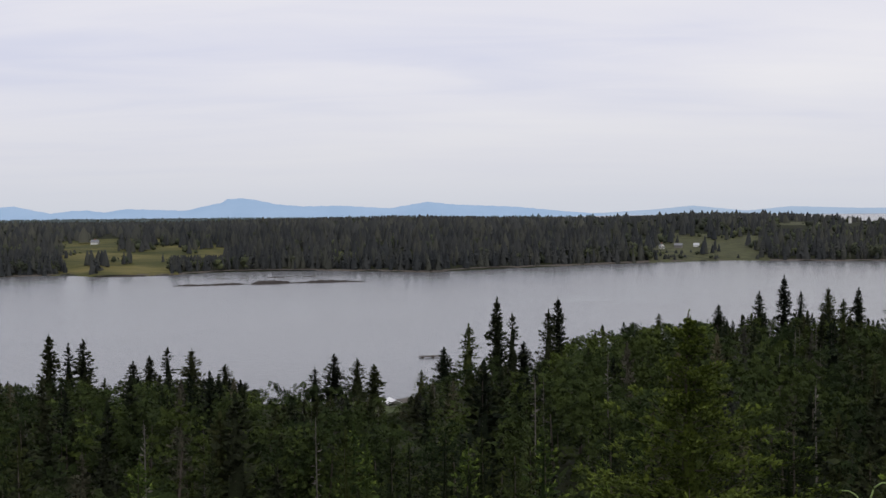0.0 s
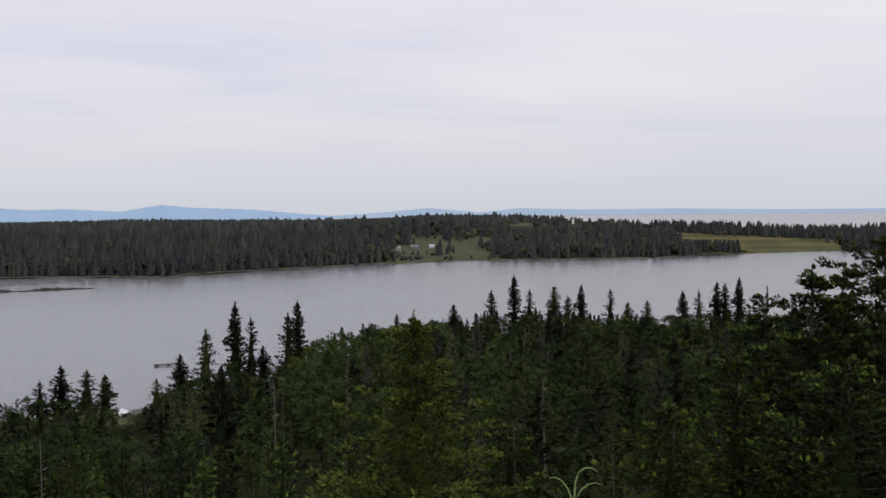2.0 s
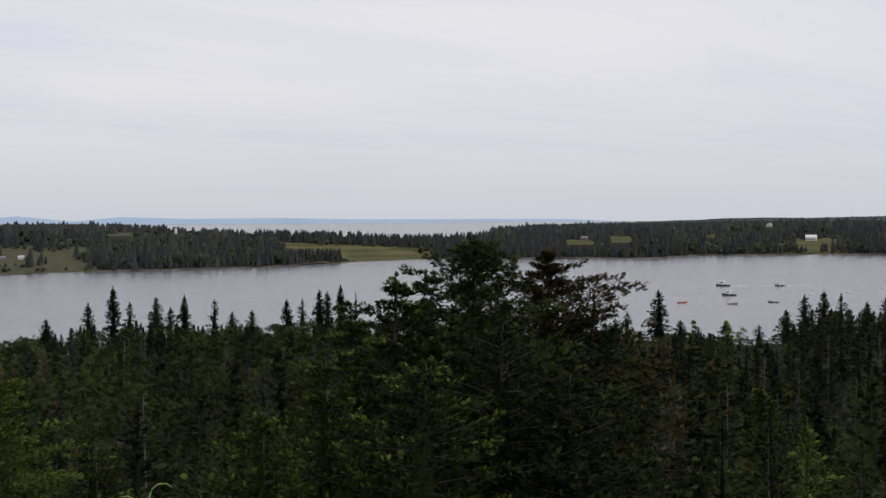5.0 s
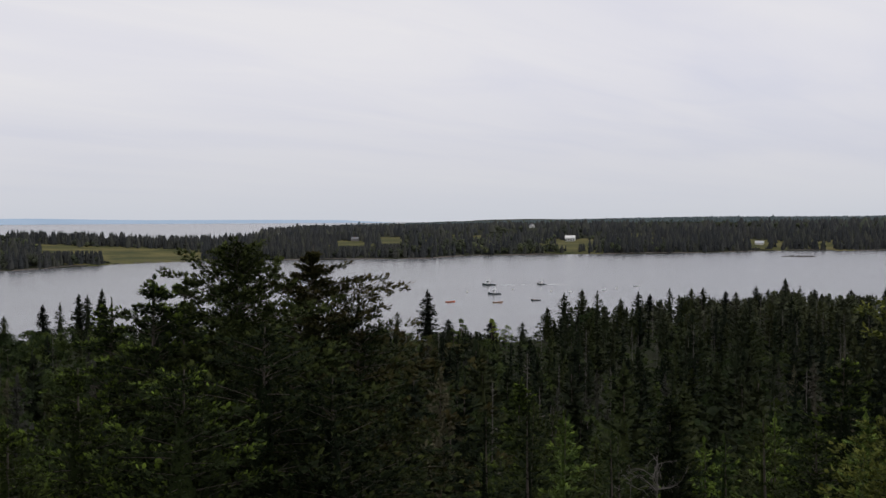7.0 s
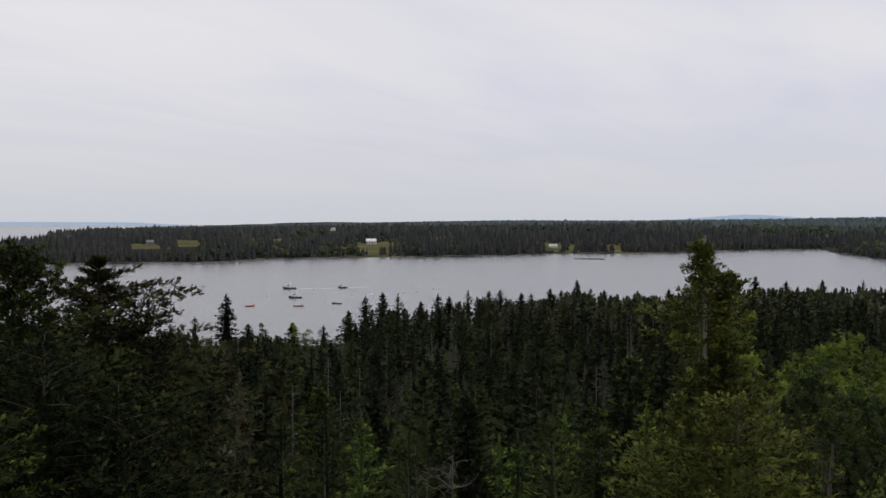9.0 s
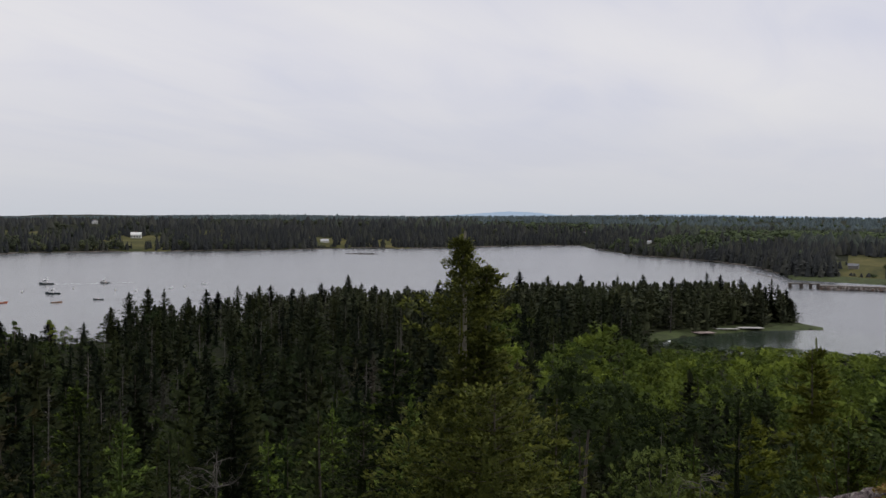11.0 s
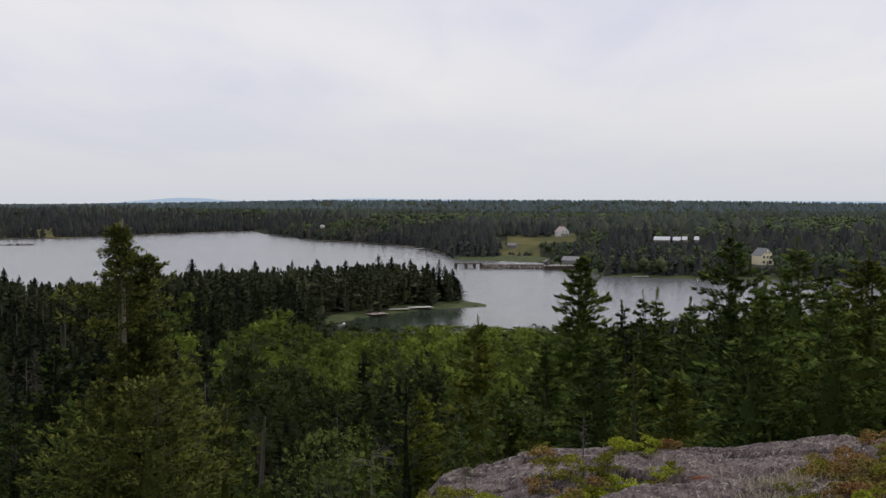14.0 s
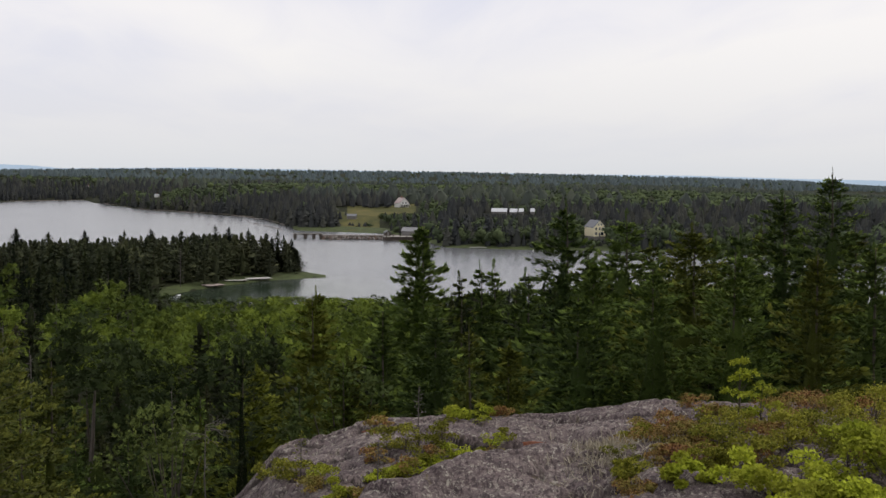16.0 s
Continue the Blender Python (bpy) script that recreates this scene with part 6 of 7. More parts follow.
def roof_slabs(w, l, z0, z1, over=0.35, thick=0.18):
    bm = bmesh.new()
    s = (z1 - z0) / (w / 2)
    for side in (-1, 1):
        e = w / 2 + over
        p = [(0, z1), (side * e, z0 - over * s), (side * e, z0 - over * s + thick), (0, z1 + thick)]
        vs = [[bm.verts.new((x, y, z)) for x, z in p] for y in (-l / 2 - over, l / 2 + over)]
        a, b = vs
        for f in ((a[0], a[1], a[2], a[3]), (b[3], b[2], b[1], b[0]), (a[0], b[0], b[1], a[1]), (a[1], b[1], b[2], a[2]), (a[2], b[2], b[3], a[3]), (a[3], b[3], b[0], a[0])):
            bm.faces.new(f)
    bmesh.ops.recalc_face_normals(bm, faces=bm.faces)
    return bm


def window(parent, x, y, z, w, h, face):
    """face: 'f' on the -y wall, 'r' on the +x wall."""
    fr, t = bmesh.new(), 0.1
    def put(bm, u0, u1, v0, v1, out):
        if face == "f":
            box(bm, x + u0, x + u1, y - out, y + 0.05, z + v0, z + v1)
        else:
            box(bm, x - 0.05, x + out, y + u0, y + u1, z + v0, z + v1)
    for u0, u1, v0, v1 in ((-w / 2 - t, w / 2 + t, h, h + t), (-w / 2 - t, w / 2 + t, -t, 0), (-w / 2 - t, -w / 2, 0, h), (w / 2, w / 2 + t, 0, h), (-w / 2, w / 2, h / 2 - 0.03, h / 2 + 0.03)):
        put(fr, u0, u1, v0, v1, 0.06)
    win = part("window", fr, TRIM, parent)
    gl_bm = bmesh.new()
    put(gl_bm, -w / 2, w / 2, 0, h, 0.02)
    part("pane", gl_bm, GLASS, win)


def house(m, w, l, eave, ridge, walls, roof, label, foot=2.0, front=(), side=(), chimney=True, door=True, porch=False, name="house", category="house"):
    h = thing(name, m, label, category, "houses across the water")
    part("foundation", boxes((-w / 2 + 0.05, w / 2 - 0.05, -l / 2 + 0.05, l / 2 - 0.05, -foot, 0.3)), STONE, h)
    bm = boxes((-w / 2, w / 2, -l / 2, l / 2, 0.3, eave))
    gable(bm, w, l, eave, ridge)
    part("wall", bm, walls, h)
    part("roof", roof_slabs(w, l, eave, ridge), roof, h)
    for x, z, ww, hh in front:
        window(h, x, -l / 2, z, ww, hh, "f")
    for y, z, ww, hh in side:
        window(h, w / 2, y, z, ww, hh, "r")
    if door:
        part("door", boxes((-0.5, 0.5, -l / 2 - 0.06, -l / 2 + 0.02, 0.3, 2.4)), GREYWOOD, h)
    if chimney:
        part("chimney", boxes((-0.4, 0.4, -0.4, 0.4, ridge - 0.8, ridge + 1.0), bevel=0.03), BRICK, h)
    if porch:
        p = boxes((-w / 2, w / 2, -l / 2 - 2.4, -l / 2 - 0.02, 2.5, 2.7), (-w / 2, w / 2, -l / 2 - 2.4, -l / 2 - 0.02, 0.0, 0.25))
        part("porch", p, GREYWOOD, h)
        for k in range(5):
            x = -w / 2 + 0.15 + k * (w - 0.3) / 4
            part("post", boxes((x - 0.08, x + 0.08, -l / 2 - 2.3, -l / 2 - 2.14, 0.25, 2.5)), TRIM, h)
    return h


def at_el(az, d, el, turn):
    x, y = spot(az, d)
    return pose(x, y, max(EYE + math.tan(radians(el)) * d, float(ground(az, d)) - 0.4), 0, 0, az + turn)


house(at_el(-102.2, 628, -3.22, 28), 7.6, 11, 5.6, 9.3, CREAM, SLATE, "cream-yellow clapboard house with a grey roof by the shore", 4.0, ((-2.2, 1.2, 1.2, 1.4), (1.6, 1.0, 1.8, 1.7), (-2.2, 4.0, 1.0, 1.3), (0, 4.0, 1.0, 1.3), (2.2, 4.0, 1.0, 1.3), (-0.8, 6.6, 0.8, 1.0), (0.9, 6.6, 0.8, 1.0)), ((-3, 1.2, 1.0, 1.4), (0, 1.2, 1.0, 1.4), (3, 1.2, 1.0, 1.4)), False)
house(at_el(-92.05, 905, -1.98, 30), 8.6, 9.0, 4.2, 8.4, CLAPBOARD, ROSEROOF, "white farmhouse with faded rose roof and porch above field", 3.0, ((-2.4, 1.0, 1.0, 1.4), (2.4, 1.0, 1.0, 1.4), (-1.4, 3.6, 1.0, 1.3), (1.4, 3.6, 1.0, 1.3)), ((-3, 1.0, 1.0, 1.4), (-0.4, 1.0, 1.0, 1.4), (2.4, 1.0, 1.0, 1.4)), True, True, True)
house(at_el(-89.45, 800, -2.5, 80), 4.2, 6.5, 2.6, 4.0, GREYWOOD, SLATE, "small grey shed standing in the hay field", 2.0, ((1.0, 1.0, 0.7, 0.9),), (), False, True, False, "shed", "shed")
house(at_el(-53.0, 1250, -1.42, -96), 8.5, 11.0, 4.2, 6.6, CLAPBOARD, CLAPBOARD, "white house with pale roof on a grassy shore clearing", 3.0, ((-2, 1.0, 1.1, 1.5), (2, 1.0, 1.1, 1.5)), ((-4.4, 1.0, 1.6, 1.7), (-1.5, 1.0, 1.6, 1.7), (1.5, 1.0, 1.6, 1.7), (4.4, 1.0, 1.6, 1.7)))
house(at_el(-51.0, 1650, -0.82, 20), 6.0, 8.0, 4.0, 6.5, CLAPBOARD, SLATE, "distant white house among the woods", 4.0, ((-1.4, 1.2, 1.0, 1.4), (1.4, 1.2, 1.0, 1.4)))
house(at_el(-62.55, 1270, -1.66, 80), 5.5, 9.0, 2.6, 4.4, CLAPBOARD, PALEROOF, "low white cottage close to the far shore", 2.0, ((-1.4, 0.9, 0.9, 1.1),), ((-2, 0.9, 1, 1.1), (2, 0.9, 1, 1.1)))
house(at_el(-79.5, 1250, -1.5, 60), 3.2, 4.2, 2.4, 3.6, CLAPBOARD, PALEROOF, "small pale-roofed house in the inlet woods", 3.0, ((-0.9, 1, 0.7, 0.9),))
house(at_el(-76.2, 1640, -1.2, 40), 5.0, 7.0, 3.0, 5.0, GREYWOOD, PALEROOF, "small distant house above the head of the bay", 3.0, ((-1.2, 1, 0.9, 1.1),))
house(at_el(17.75, 950, -1.84, 70), 4.2, 6.0, 2.6, 4.4, CLAPBOARD, SLATE, "small white farmhouse at the back of a pale field", 4.0, ((-1.2, 1, 0.8, 1.0), (1.2, 1, 0.8, 1.0)), ((-1.6, 1, 0.8, 1.0), (1.6, 1, 0.8, 1.0)))
house(at_el(-11.35, 878, -2.2, 15), 3.4, 4.5, 2.6, 4.2, CLAPBOARD, SLATE, "small white farmhouse at the edge of a field", 3.0, ((-1.2, 1, 0.9, 1.2), (1.2, 1, 0.9, 1.2)))
house(at_el(-12.2, 890, -2.14, 80), 4.0, 6.0, 2.2, 3.6, GREYWOOD, SLATE, "weathered farm shed with a grey roof", 3.0, (), ((-2, 0.8, 1, 1), (2, 0.8, 1, 1)), False, True, False, "shed", "shed")
house(at_el(-13.1, 900, -2.1, 80), 3.2, 4.0, 2.0, 3.2, CLAPBOARD, PALEROOF, "low white farm outbuilding in a field", 3.0, (), ((-1, 0.6, 0.8, 0.8),), False, True, False, "shed", "shed")
for k, (az, d, l) in enumerate([(-97.2, 806, 11), (-97.95, 806, 5), (-98.35, 809, 3), (-98.95, 812, 3)]):
    house(at_el(az, d, -2.2, 86), 10.0, l, 2.8, 5.0, GREYWOOD, PALEROOF, "long low shed with a bright pale roof among trees", 3.0, (), ((-2, 1, 1, 1), (2, 1, 1, 1)), False, True, False, "shed", "shed")
house(at_el(-41.7, 1190, -1.38, 75), 5.0, 8.0, 2.6, 4.4, GREYWOOD, SLATE, "grey cottage in a clearing across the bay", 3.0, (), ((-2, 1, 1, 1),))
tower = thing("water_tower", at_el(-20.5, 1300, -1.0, 0), "slim white tank tower above the trees", "tower")
bm = bmesh.new()
bmesh.ops.create_cone(bm, cap_ends=True, segments=16, radius1=1.6, radius2=1.6, depth=7.0, matrix=Matrix.Translation((0, 0, 3.0)))
part("tank", bm, CLAPBOARD, tower)
bm = bmesh.new()
bmesh.ops.create_cone(bm, cap_ends=True, segments=16, radius1=1.75, radius2=0.2, depth=1.2, matrix=Matrix.Translation((0, 0, 7.1)))
part("cap", bm, SLATE, tower)


# ---- boats ----
HULL_W = painted("white_hull_paint", (0.74, 0.75, 0.76), 0.35, 0.1, 2.0)
HULL_D = painted("dark_green_hull_paint", (0.035, 0.05, 0.055), 0.4, 0.2, 2.0)
HULL_R = painted("orange_red_hull_paint", (0.52, 0.12, 0.06), 0.45, 0.15, 2.0)
BUFF = painted("buff_deck_paint", (0.34, 0.20, 0.13), 0.6, 0.2, 2.0)


def hull_mesh(l, w, free, mat, dark=None):
    """Lofted hull with a raked bow, deck and sheer; +x is the bow."""
    V, st = [], np.linspace(0, 1, 11)
    for s in st:
        half = w / 2 * (1 - max(0, (s - 0.45) / 0.55) ** 2.2) * (0.88 + 0.12 * min(1, s * 4))
        sheer = free * (0.75 + 0.75 * s ** 2)
        x = -l / 2 + l * s
        rake = 0.10 * l * max(0, s - 0.8) * 2
        for y, z in ((-half, sheer), (-half * 0.9, sheer * 0.45), (-half * 0.72, -0.12), (0, -0.3), (half * 0.72, -0.12), (half * 0.9, sheer * 0.45), (half, sheer)):
            V.append((x + (rake if z > 0.2 else 0), y, z))
    F, m = [], 7
    for i in range(len(st) - 1):
        for j in range(m - 1):
            a = i * m + j
            F.append((a, a + 1, a + m + 1, a + m))
    F.append(tuple(range(m)))
    me = mesh_of("hull", V, F, mat, False)
    return me


def deck_mesh(l, w, free, mat):
    V, F, st = [], [], np.linspace(0, 0.97, 9)
    for s in st:
        half = w / 2 * (1 - max(0, (s - 0.45) / 0.55) ** 2.2) * 0.93
        z = free * (0.62 + 0.75 * s ** 2) if s > 0.45 else free * 0.45
        V += [(-l / 2 + l * s, -half, z), (-l / 2 + l * s, half, z)]
    F = [(2 * i, 2 * i + 2, 2 * i + 3, 2 * i + 1) for i in range(len(st) - 1)]
    return mesh_of("deck", V, F, mat)


def boat(az, d, turn, l, w, hull, label, cabin=True, mast=True):
    x, y = spot(az, d)
    b = thing("fishing_boat" if cabin else "skiff", pose(x, y, 0.02, 0, 0, az + turn), label, "boat", "boats moored in the bay")
    free = 0.105 * l
    part("hull", hull_mesh(l, w, free, hull), hull, b)
    part("deck", deck_mesh(l, w, free, HULL_W if hull is HULL_W else BUFF), BUFF, b)
    if cabin:
        z = free * 0.8
        part("wheelhouse", boxes((-0.02 * l, 0.2 * l, -w * 0.3, w * 0.3, z, z + 0.25 * l), bevel=0.05), HULL_W, b)
        part("windscreen", boxes((0.201 * l, 0.206 * l, -w * 0.26, w * 0.26, z + 0.15 * l, z + 0.22 * l)), GLASS, b)
        for sy in (-1, 1):
            part("side_window", boxes((0.03 * l, 0.16 * l, sy * w * 0.302 - 0.01, sy * w * 0.302 + 0.01, z + 0.15 * l, z + 0.22 * l)), GLASS, b)
        part("roof", boxes((-0.12 * l, 0.23 * l, -w * 0.34, w * 0.34, z + 0.25 * l, z + 0.265 * l), bevel=0.02), HULL_W, b)
        part("foredeck_trunk", boxes((0.2 * l, 0.34 * l, -w * 0.2, w * 0.2, z, z + 0.07 * l), bevel=0.05), HULL_W, b)
        if mast:
            tv, tf = tube([[-0.05 * l, 0, z + 0.26 * l], [-0.05 * l, 0, z + 0.5 * l]], [0.05, 0.03], 6)
            part("mast", mesh_of("mast", tv, tf, TRIM), TRIM, b)
    else:
        for s in (-0.2, 0.12):
            part("thwart", boxes((s * l - 0.12, s * l + 0.12, -w * 0.42, w * 0.42, free * 0.62, free * 0.68)), PLANK, b)
        part("outboard", boxes((-0.55 * l, -0.49 * l, -0.15, 0.15, 0.1, free * 1.25), bevel=0.04), HULL_D, b)
    return b


boat(-48.75, 615, 170, 7.4, 2.8, HULL_D, "lobster boat with dark hull and white wheelhouse")
boat(-49.05, 545, 175, 6.6, 2.4, HULL_D, "lobster boat with dark hull and buff deck")
boat(-49.2, 493, 10, 4.4, 1.7, BUFF, "low brown workboat on a mooring", False)
boat(-51.2, 506, 170, 4.4, 1.8, HULL_D, "dark open workboat on a mooring", False)
boat(-51.5, 621, 150, 5.6, 2.4, HULL_D, "small lobster boat with a tall mast under way", True)
boat(-46.7, 496, 25, 4.4, 1.8, HULL_R, "orange-red open boat on a mooring", False)
boat(-54.75, 577, 60, 3.4, 1.5, HULL_W, "white skiff on a mooring", False)
boat(-56.4, 610, 30, 3.2, 1.5, HULL_W, "white skiff on a mooring", False)
boat(-53.0, 560, 80, 3.4, 1.6, HULL_W, "white skiff on a mooring", False)
boat(-80.5, 350, 60, 3.6, 1.5, HULL_W, "white skiff pulled up on the cove shore", False).location.z = 0.25

WAKE = painted("wake_foam", (0.62, 0.64, 0.66), 0.6, 0.3, 0.8)
for az0, d0, az1, d1 in ((-49.1, 615, -51.3, 620), (-51.7, 622, -52.9, 626)):
    ta = np.linspace(az0, az1, 24)
    td = np.linspace(d0, d1, 24) + 0.8 * np.sin(np.arange(24))
    wv = []
    for a, q, k in zip(ta, td, range(24)):
        half = 0.25 + 0.35 * abs(math.sin(k * 1.7))
        x0, y0 = spot(a, q - half)
        x1, y1 = spot(a, q + half)
        wv += [(x0, y0, 0.03), (x1, y1, 0.03)]
    wk = new("wake", mesh_of("wake", wv, [(2 * i, 2 * i + 2, 2 * i + 3, 2 * i + 1) for i in range(23)], WAKE))
    tagged(wk, "thin pale wake behind a boat on the water", "wake", kind="structure")

BUOY = painted("mooring_buoy_paint", (0.60, 0.58, 0.55), 0.5, 0.2, 4.0)
for az, d in ((-52.0, 566), (-55.4, 590), (-50.0, 580), (-47.6, 560)):
    bm = bmesh.new()
    bmesh.ops.create_uvsphere(bm, u_segments=12, v_segments=8, radius=0.5)
    by = thing("mooring_buoy", pose(*spot(az, d), 0.1), "round mooring buoy floating in the bay", "buoy", "mooring buoys in the bay")
    part("float", bm, BUOY, by)
    part("staff", boxes((-0.03, 0.03, -0.03, 0.03, 0.4, 1.1)), DARKWOOD, by)


# ---- floats, docks, the old causeway ----
def raft(az, d, turn, l, w, label, mat=PLANK, lift=0.3):
    x, y = spot(az, d)
    r = thing("float_dock", pose(x, y, lift, 0, 0, az + turn), label, "dock", "float docks round the bay")
    for sx in (-0.38, 0, 0.38):
        part("log", boxes((sx * l - 0.3, sx * l + 0.3, -w / 2 + 0.1, w / 2 - 0.1, -0.45, 0.0), bevel=0.08), DARKWOOD, r)
    n = max(6, int(l / 0.5))
    me = None
    for k in range(n):
        if me is None:
            p = part("plank", boxes((-l / n * 0.47, l / n * 0.47, -w / 2, w / 2, 0.004, 0.1), bevel=0.01), mat, r)
            me = p.data
        else:
            p = part("plank", me, mat, r)
        p.location = (-l / 2 + (k + 0.5) * l / n, 0, 0.01 * math.sin(k * 2.1))
    return r


raft(0.6, 291, 8, 7.5, 2.2, "dark timber float anchored off the shore", DARKWOOD)
raft(-84.6, 400, 18, 9.0, 4.6, "bleached plank float drawn up by the marsh", SILVER, 0.95)
raft(-83.4, 393, 12, 9.0, 2.8, "bleached plank float drawn up by the marsh", SILVER, 0.95)
raft(-82.3, 379, 34, 7.0, 5.0, "rose-grey weathered plank float by the marsh", PINKISH, 0.8)
raft(-92.3, 632, 20, 14.0, 3.0, "dark timber float beside the wharf", DARKWOOD)
raft(-96.1, 580, 6, 9.0, 2.6, "pale float drawn up along the cove shore", SILVER, 0.5)
raft(-84.9, 905, 6, 17.0, 4.5, "pale float along the inlet shore", SILVER, 0.6)

bridge = thing("footbridge", pose(*spot(-87.15, 655), 0, 0, 0, -87.15 + 4), "old timber footbridge on dark piers over the inlet", "bridge")
part("deck", boxes((-8.5, 8.5, -1.6, 1.6, 2.3, 2.75), bevel=0.05), DARKWOOD, bridge)
for sx in (-7.6, -1.5, 3.6, 7.8):
    part("pier", boxes((sx - 0.9, sx + 0.9, -1.7, 1.7, -1.0, 2.298), bevel=0.1), DARKWOOD, bridge)
for sy in (-1.5, 1.5):
    part("kerb_beam", boxes((-8.5, 8.5, sy - 0.12, sy + 0.12, 2.752, 3.0)), PLANK, bridge)

RUBBLE = painted("pale_rubble_granite", (0.30, 0.27, 0.25), 0.9, 0.5, 0.7)
RUST_STONE = painted("rust_stained_rubble", (0.17, 0.115, 0.09), 0.9, 0.5, 0.7)
cause = thing("causeway", pose(*spot(-90.1, 648), 0, 0, 0, -90.1 + 2), "rubble stone causeway with a pale gravel top", "causeway")
bm = bmesh.new()
prof = ((-3.8, -1.0), (-2.4, 1.5), (-1.9, 2.1), (1.9, 2.15), (2.6, 1.5), (4.2, -1.0))
sec = []
for i, x in enumerate(np.linspace(-25, 21, 40)):
    sec.append([bm.verts.new((x, y + 0.3 * math.sin(i * 1.3 + j), z + 0.22 * math.sin(i * 2.1 + j * 1.7))) for j, (y, z) in enumerate(prof)])
for a, b in zip(sec, sec[1:]):
    for j in range(len(prof) - 1):
        bm.faces.new((a[j], a[j + 1], b[j + 1], b[j]))
bm.faces.new(sec[0])
bm.faces.new(list(reversed(sec[-1])))
part("bank", bm, SHINGLE, cause)
part("top", boxes((-25, 21, -1.7, 1.7, 2.1, 2.62), bevel=0.12), RUBBLE, cause, "pale gravel top")
stone_bm = bmesh.new()
bmesh.ops.create_icosphere(stone_bm, subdivisions=1, radius=0.5)
for v in stone_bm.verts:
    v.co *= 1 + 0.35 * noise.noise(v.co * 2.3)
    v.co.z *= 0.7
st = np.random.default_rng(9)
rubble = []
for mat in (SHINGLE, RUBBLE, RUST_STONE):
    me = bpy.data.meshes.new("stone")
    stone_bm.to_mesh(me)
    me.materials.append(mat)
    rubble.append(me)
stone_bm.free()
for k in range(190):
    v = (0, 1, 2, 1, 0, 2, 1)[int(st.integers(0, 7))]
    ob = part("stone", rubble[v], (SHINGLE, RUBBLE, RUST_STONE)[v], cause)
    u = st.uniform(0, 1) ** 0.7
    ob.matrix_basis = pose(st.uniform(-25, 21), -4.2 + 2.2 * u, -0.1 + 1.8 * u, st.uniform(0, 360), st.uniform(0, 360), st.uniform(0, 360)) @ Matrix.Diagonal((*st.uniform(0.8, 2.0, 3), 1))

wharf = thing("wharf", pose(*spot(-92.2, 640), 0, 0, 0, -92.2 + 8), "timber crib wharf with a pale-roofed fish house", "wharf")
part("crib", boxes((-12, 10, -3.5, 5, -1.5, 2.2), bevel=0.1), DARKWOOD, wharf)
part("deck", boxes((-12.3, 10.3, -3.8, 5.3, 2.204, 2.5), bevel=0.03), PLANK, wharf)
for sx in (-11, -7, -3, 1, 5, 9):
    tv, tf = tube([[sx, -3.95, -1.5], [sx, -3.95, 3.4]], [0.22, 0.2], 8)
    part("pile", mesh_of("pile", tv, tf, DARKWOOD), DARKWOOD, wharf)
house(pose(*spot(-92.6, 650), 2.5, 0, 0, -92.6 + 70), 6.0, 11.0, 2.6, 4.6, GREYWOOD, WEATHERED, "weathered fish house with a pale roof on the wharf", 0.0, ((-1.5, 1, 0.9, 1), (1.5, 1, 0.9, 1)), ((-3, 1, 0.9, 1), (0, 1, 0.9, 1), (3, 1, 0.9, 1)), False, True, False, "fish_house", "shed")
house(pose(*spot(-91.3, 642), 2.4, 0, 0, -91.3 + 20), 3.0, 3.6, 2.2, 3.2, DARKWOOD, SLATE, "small dark shed at the end of the causeway", 0.0, (), (), False, True, False, "shed", "shed")
channel = new("channel_post", mesh_of("channel_post", *tube([[0, 0, -1.0], [0, 0, 1.0]], [0.14, 0.12], 8), TRIM))
channel.matrix_world = pose(*spot(-99.0, 560), 0)
tagged(channel, "white channel post standing in the cove", "post")


# ---- ledges and shores ----
def ledge(name, az0, d0, az1, d1, width, height, seed, label, mat=LEDGE):
    n = 60
    A, D = np.linspace(az0, az1, n), np.linspace(d0, d1, n)
    g = np.random.default_rng(seed)
    wav = np.convolve(g.normal(0, 1, n + 8), np.ones(5) / 5, "same")[4:-4]
    V = []
    m = 9
    for a, q, k in zip(A, D, range(n)):
        env = math.sin(math.pi * (k + 0.5) / n) ** 0.5
        for j in range(m):
            u = j / (m - 1) * 2 - 1
            x, y = spot(a, q + u * width / 2 * env * (0.7 + 0.4 * wav[k]) + 2.5 * wav[k])
            z = height * env * (1 - u * u) * max(0.05, 0.55 + 0.8 * wav[k] + 0.25 * g.normal()) - 0.12
            V.append((x, y, z))
    i = np.arange(n * m).reshape(n, m)
    F = np.stack([i[:-1, :-1], i[:-1, 1:], i[1:, 1:], i[1:, :-1]], -1).reshape(-1, 4)
    ob = new(name, mesh_of(name, V, F, mat))
    return tagged(ob, label, "rocks", kind="structure")


ledge("ledge_bay", 14.0, 588, 3.6, 601, 16, 1.7, 1, "low weed-covered rock ledge awash in the bay")
ledge("ledge_bay_outer", 13.0, 640, 5.0, 655, 10, 0.5, 4, "thin line of rocks awash beyond the ledge")
ledge("ledge_far", -63.6, 1060, -65.3, 1055, 14, 1.6, 2, "small dark rock islet off the far shore")
ledge("ledge_shore", 18.0, 684, 13.0, 690, 14, 0.9, 3, "brown rocky shore below the far fields")
ledge("ledge_inlet", -84.0, 860, -86.3, 720, 12, 0.5, 6, "mud and stones bared by the tide in the inlet", SHINGLE)
ledge("ledge_point", -76.9, 1300, -79.2, 1105, 10, 0.9, 7, "rocky rim of the inlet point", SHINGLE)
ledge("ledge_cove", -98.5, 500, -100.5, 505, 8, 0.4, 8, "dark weed on rocks awash in the cove")
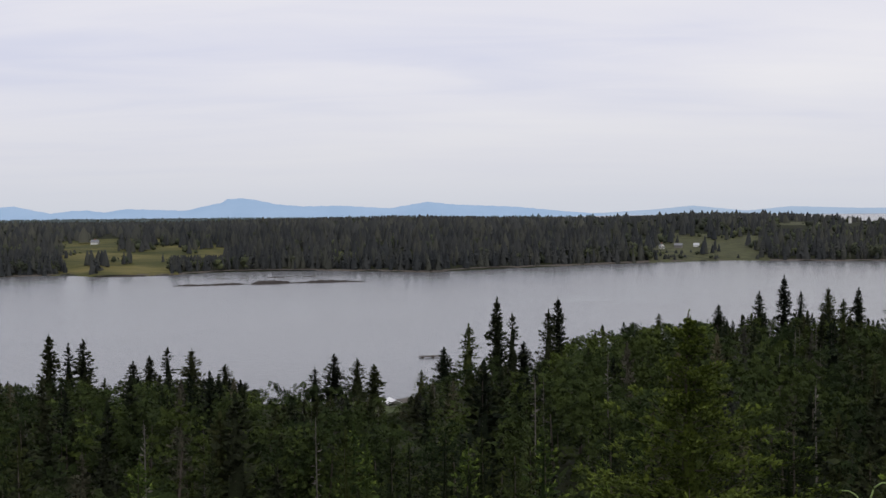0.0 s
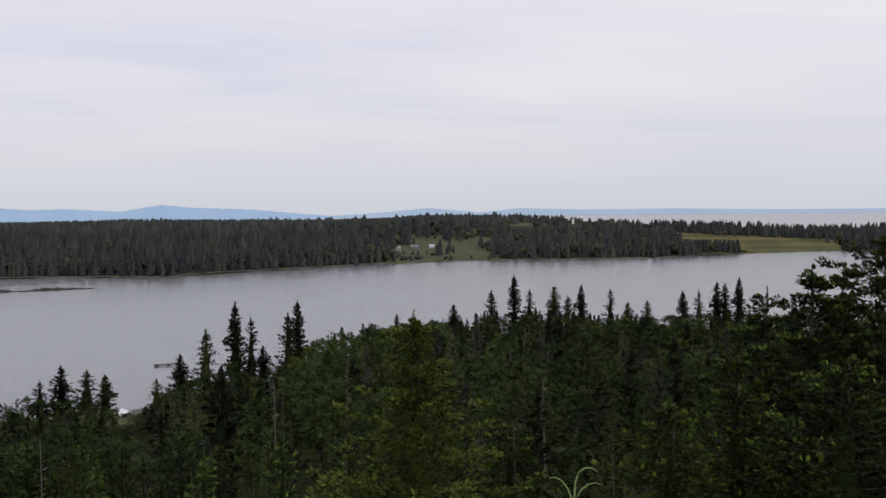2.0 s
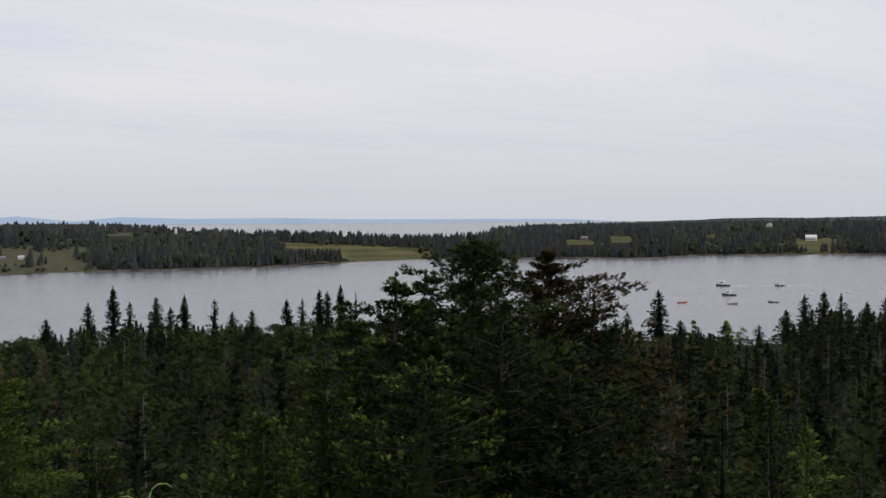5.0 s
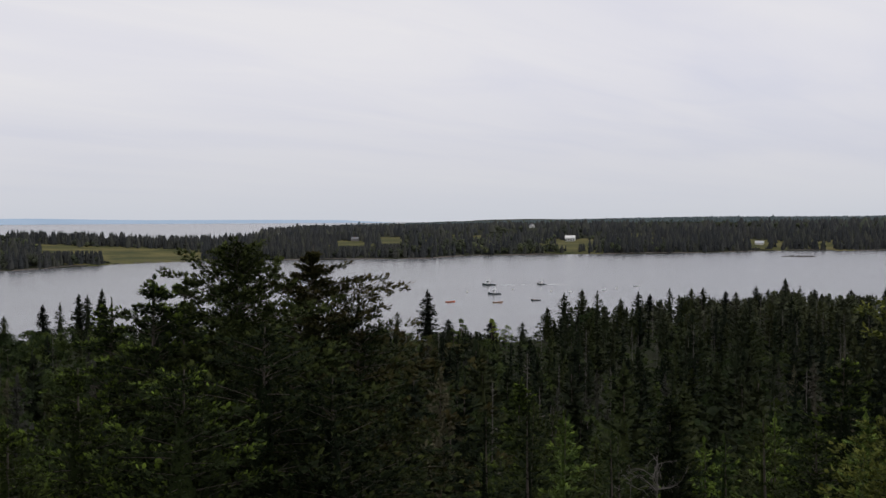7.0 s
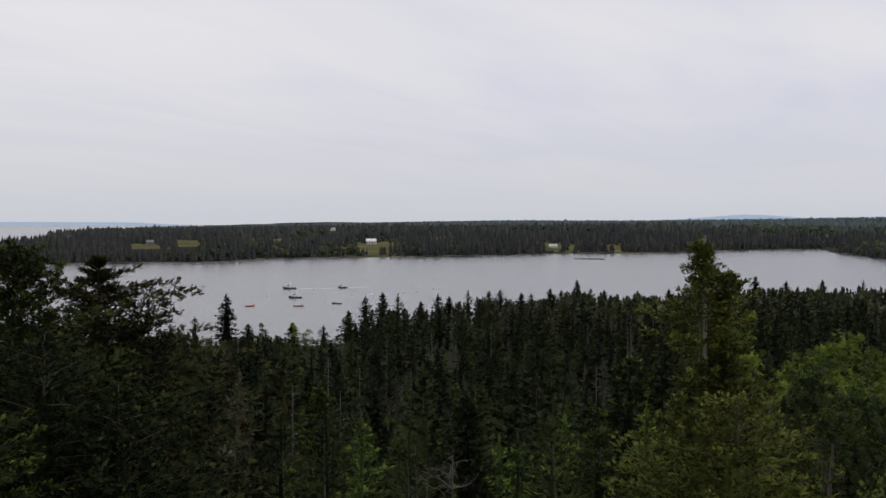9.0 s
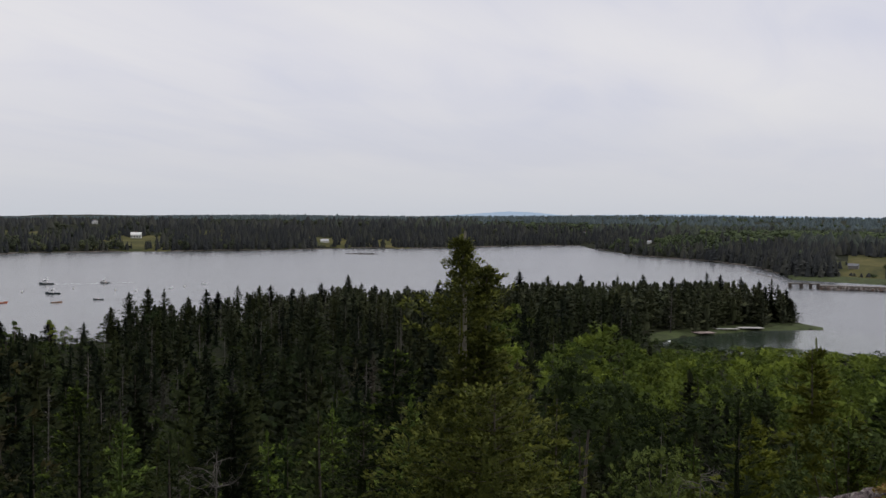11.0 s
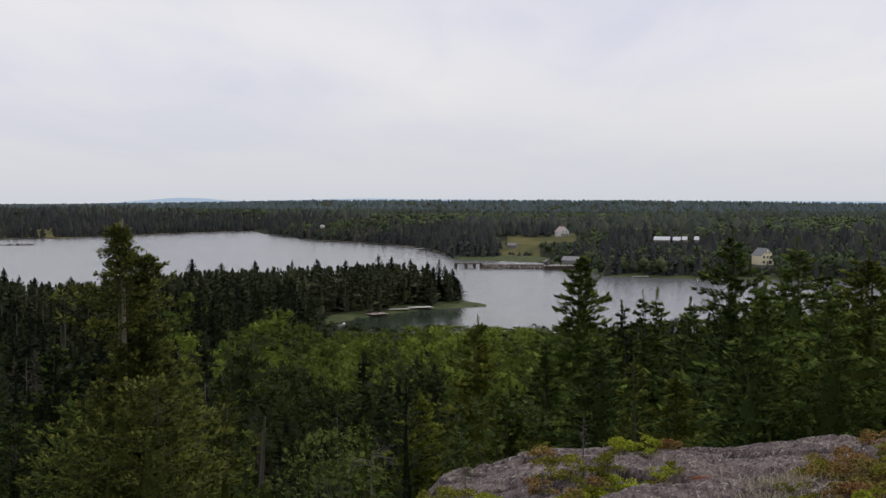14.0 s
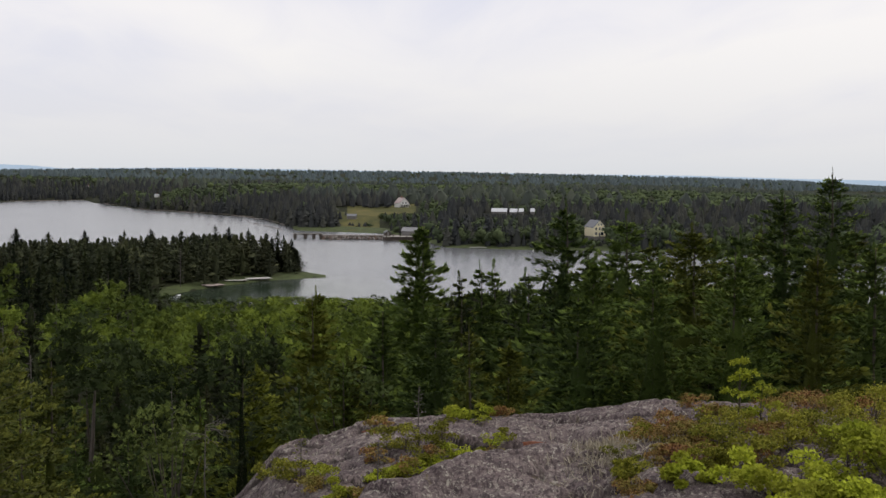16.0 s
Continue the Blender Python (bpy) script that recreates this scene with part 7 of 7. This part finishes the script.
ledge("ledge_spit", -91.2, 445, -91.7, 446, 1.5, 0.3, 9, "single low rock awash off the spit")


def shore_strip(name, az0, az1, inner, outer, mat, label, lift):
    A = np.arange(max(az0, az1), min(az0, az1) - 0.01, -0.5)
    V, F = [], []
    for k, a in enumerate(A):
        for j in range(5):
            d = float(inner(a)) + (float(outer(a)) - float(inner(a))) * j / 4
            x, y = spot(a, d)
            V.append((x, y, max(0.03, float(ground(a, d)) + lift)))
    m = 5
    i = np.arange(len(A) * m).reshape(len(A), m)
    F = np.stack([i[:-1, :-1], i[:-1, 1:], i[1:, 1:], i[1:, :-1]], -1).reshape(-1, 4)
    return tagged(new(name, mesh_of(name, V, F, mat, True)), label, "shore", kind="structure")


shore_strip("shore_far", 41, -86, lambda a: FAR_SHORE(a) - 2, lambda a: FAR_SHORE(a) + 4, SHINGLE, "narrow brown stony shore under the far woods", 0.12)
shore_strip("shore_cove", -93, -120, lambda a: FAR_SHORE(a) - 4, lambda a: FAR_SHORE(a) + 22, MARSH, "green salt marsh edge along the cove", 0.15)
shore_strip("marsh_spit", -79.6, -88.2, lambda a: PEN_IN(a) - 1, lambda a: max(float(PEN_IN(a)) + 1, min(float(PEN_OUT(a)), float(PEN_IN(a)) + 16)), MARSH, "green salt marsh grass along the spit", 0.1)
shore_strip("marsh_inlet", -86.6, -91.0, lambda a: FAR_SHORE(a) - 6, lambda a: FAR_SHORE(a) + 16, MARSH, "green marsh grass behind the causeway", 0.15)
shore_strip("salt_marsh_inlet", -86.4, -92.2, lambda a: FAR_SHORE(a) - 3, lambda a: FAR_SHORE(a) + 26, MARSH, "low green salt marsh behind the old causeway", 0.35)
shore_strip("beach", 3.6, 1.6, lambda a: MAIN_SHORE(a) - 14, lambda a: MAIN_SHORE(a) + 3, SHINGLE, "small pale stony beach below the woods", 0.15)
shore_strip("lawn", 3.8, 2.0, lambda a: MAIN_SHORE(a) - 36, lambda a: MAIN_SHORE(a) - 15, MARSH, "small green lawn behind the beach", 0.15)
tent = thing("boat_shed", place(2.75, 202, 0.0, 20), "low boat shed with a white roof beside the beach", "shed")
part("wall", gable(boxes((-1.2, 1.2, -1.6, 1.6, -0.3, 0.8)), 2.4, 3.2, 0.8, 1.4), GREYWOOD, tent)
part("roof", roof_slabs(2.4, 3.2, 0.8, 1.4, 0.2, 0.1), HULL_W, tent)
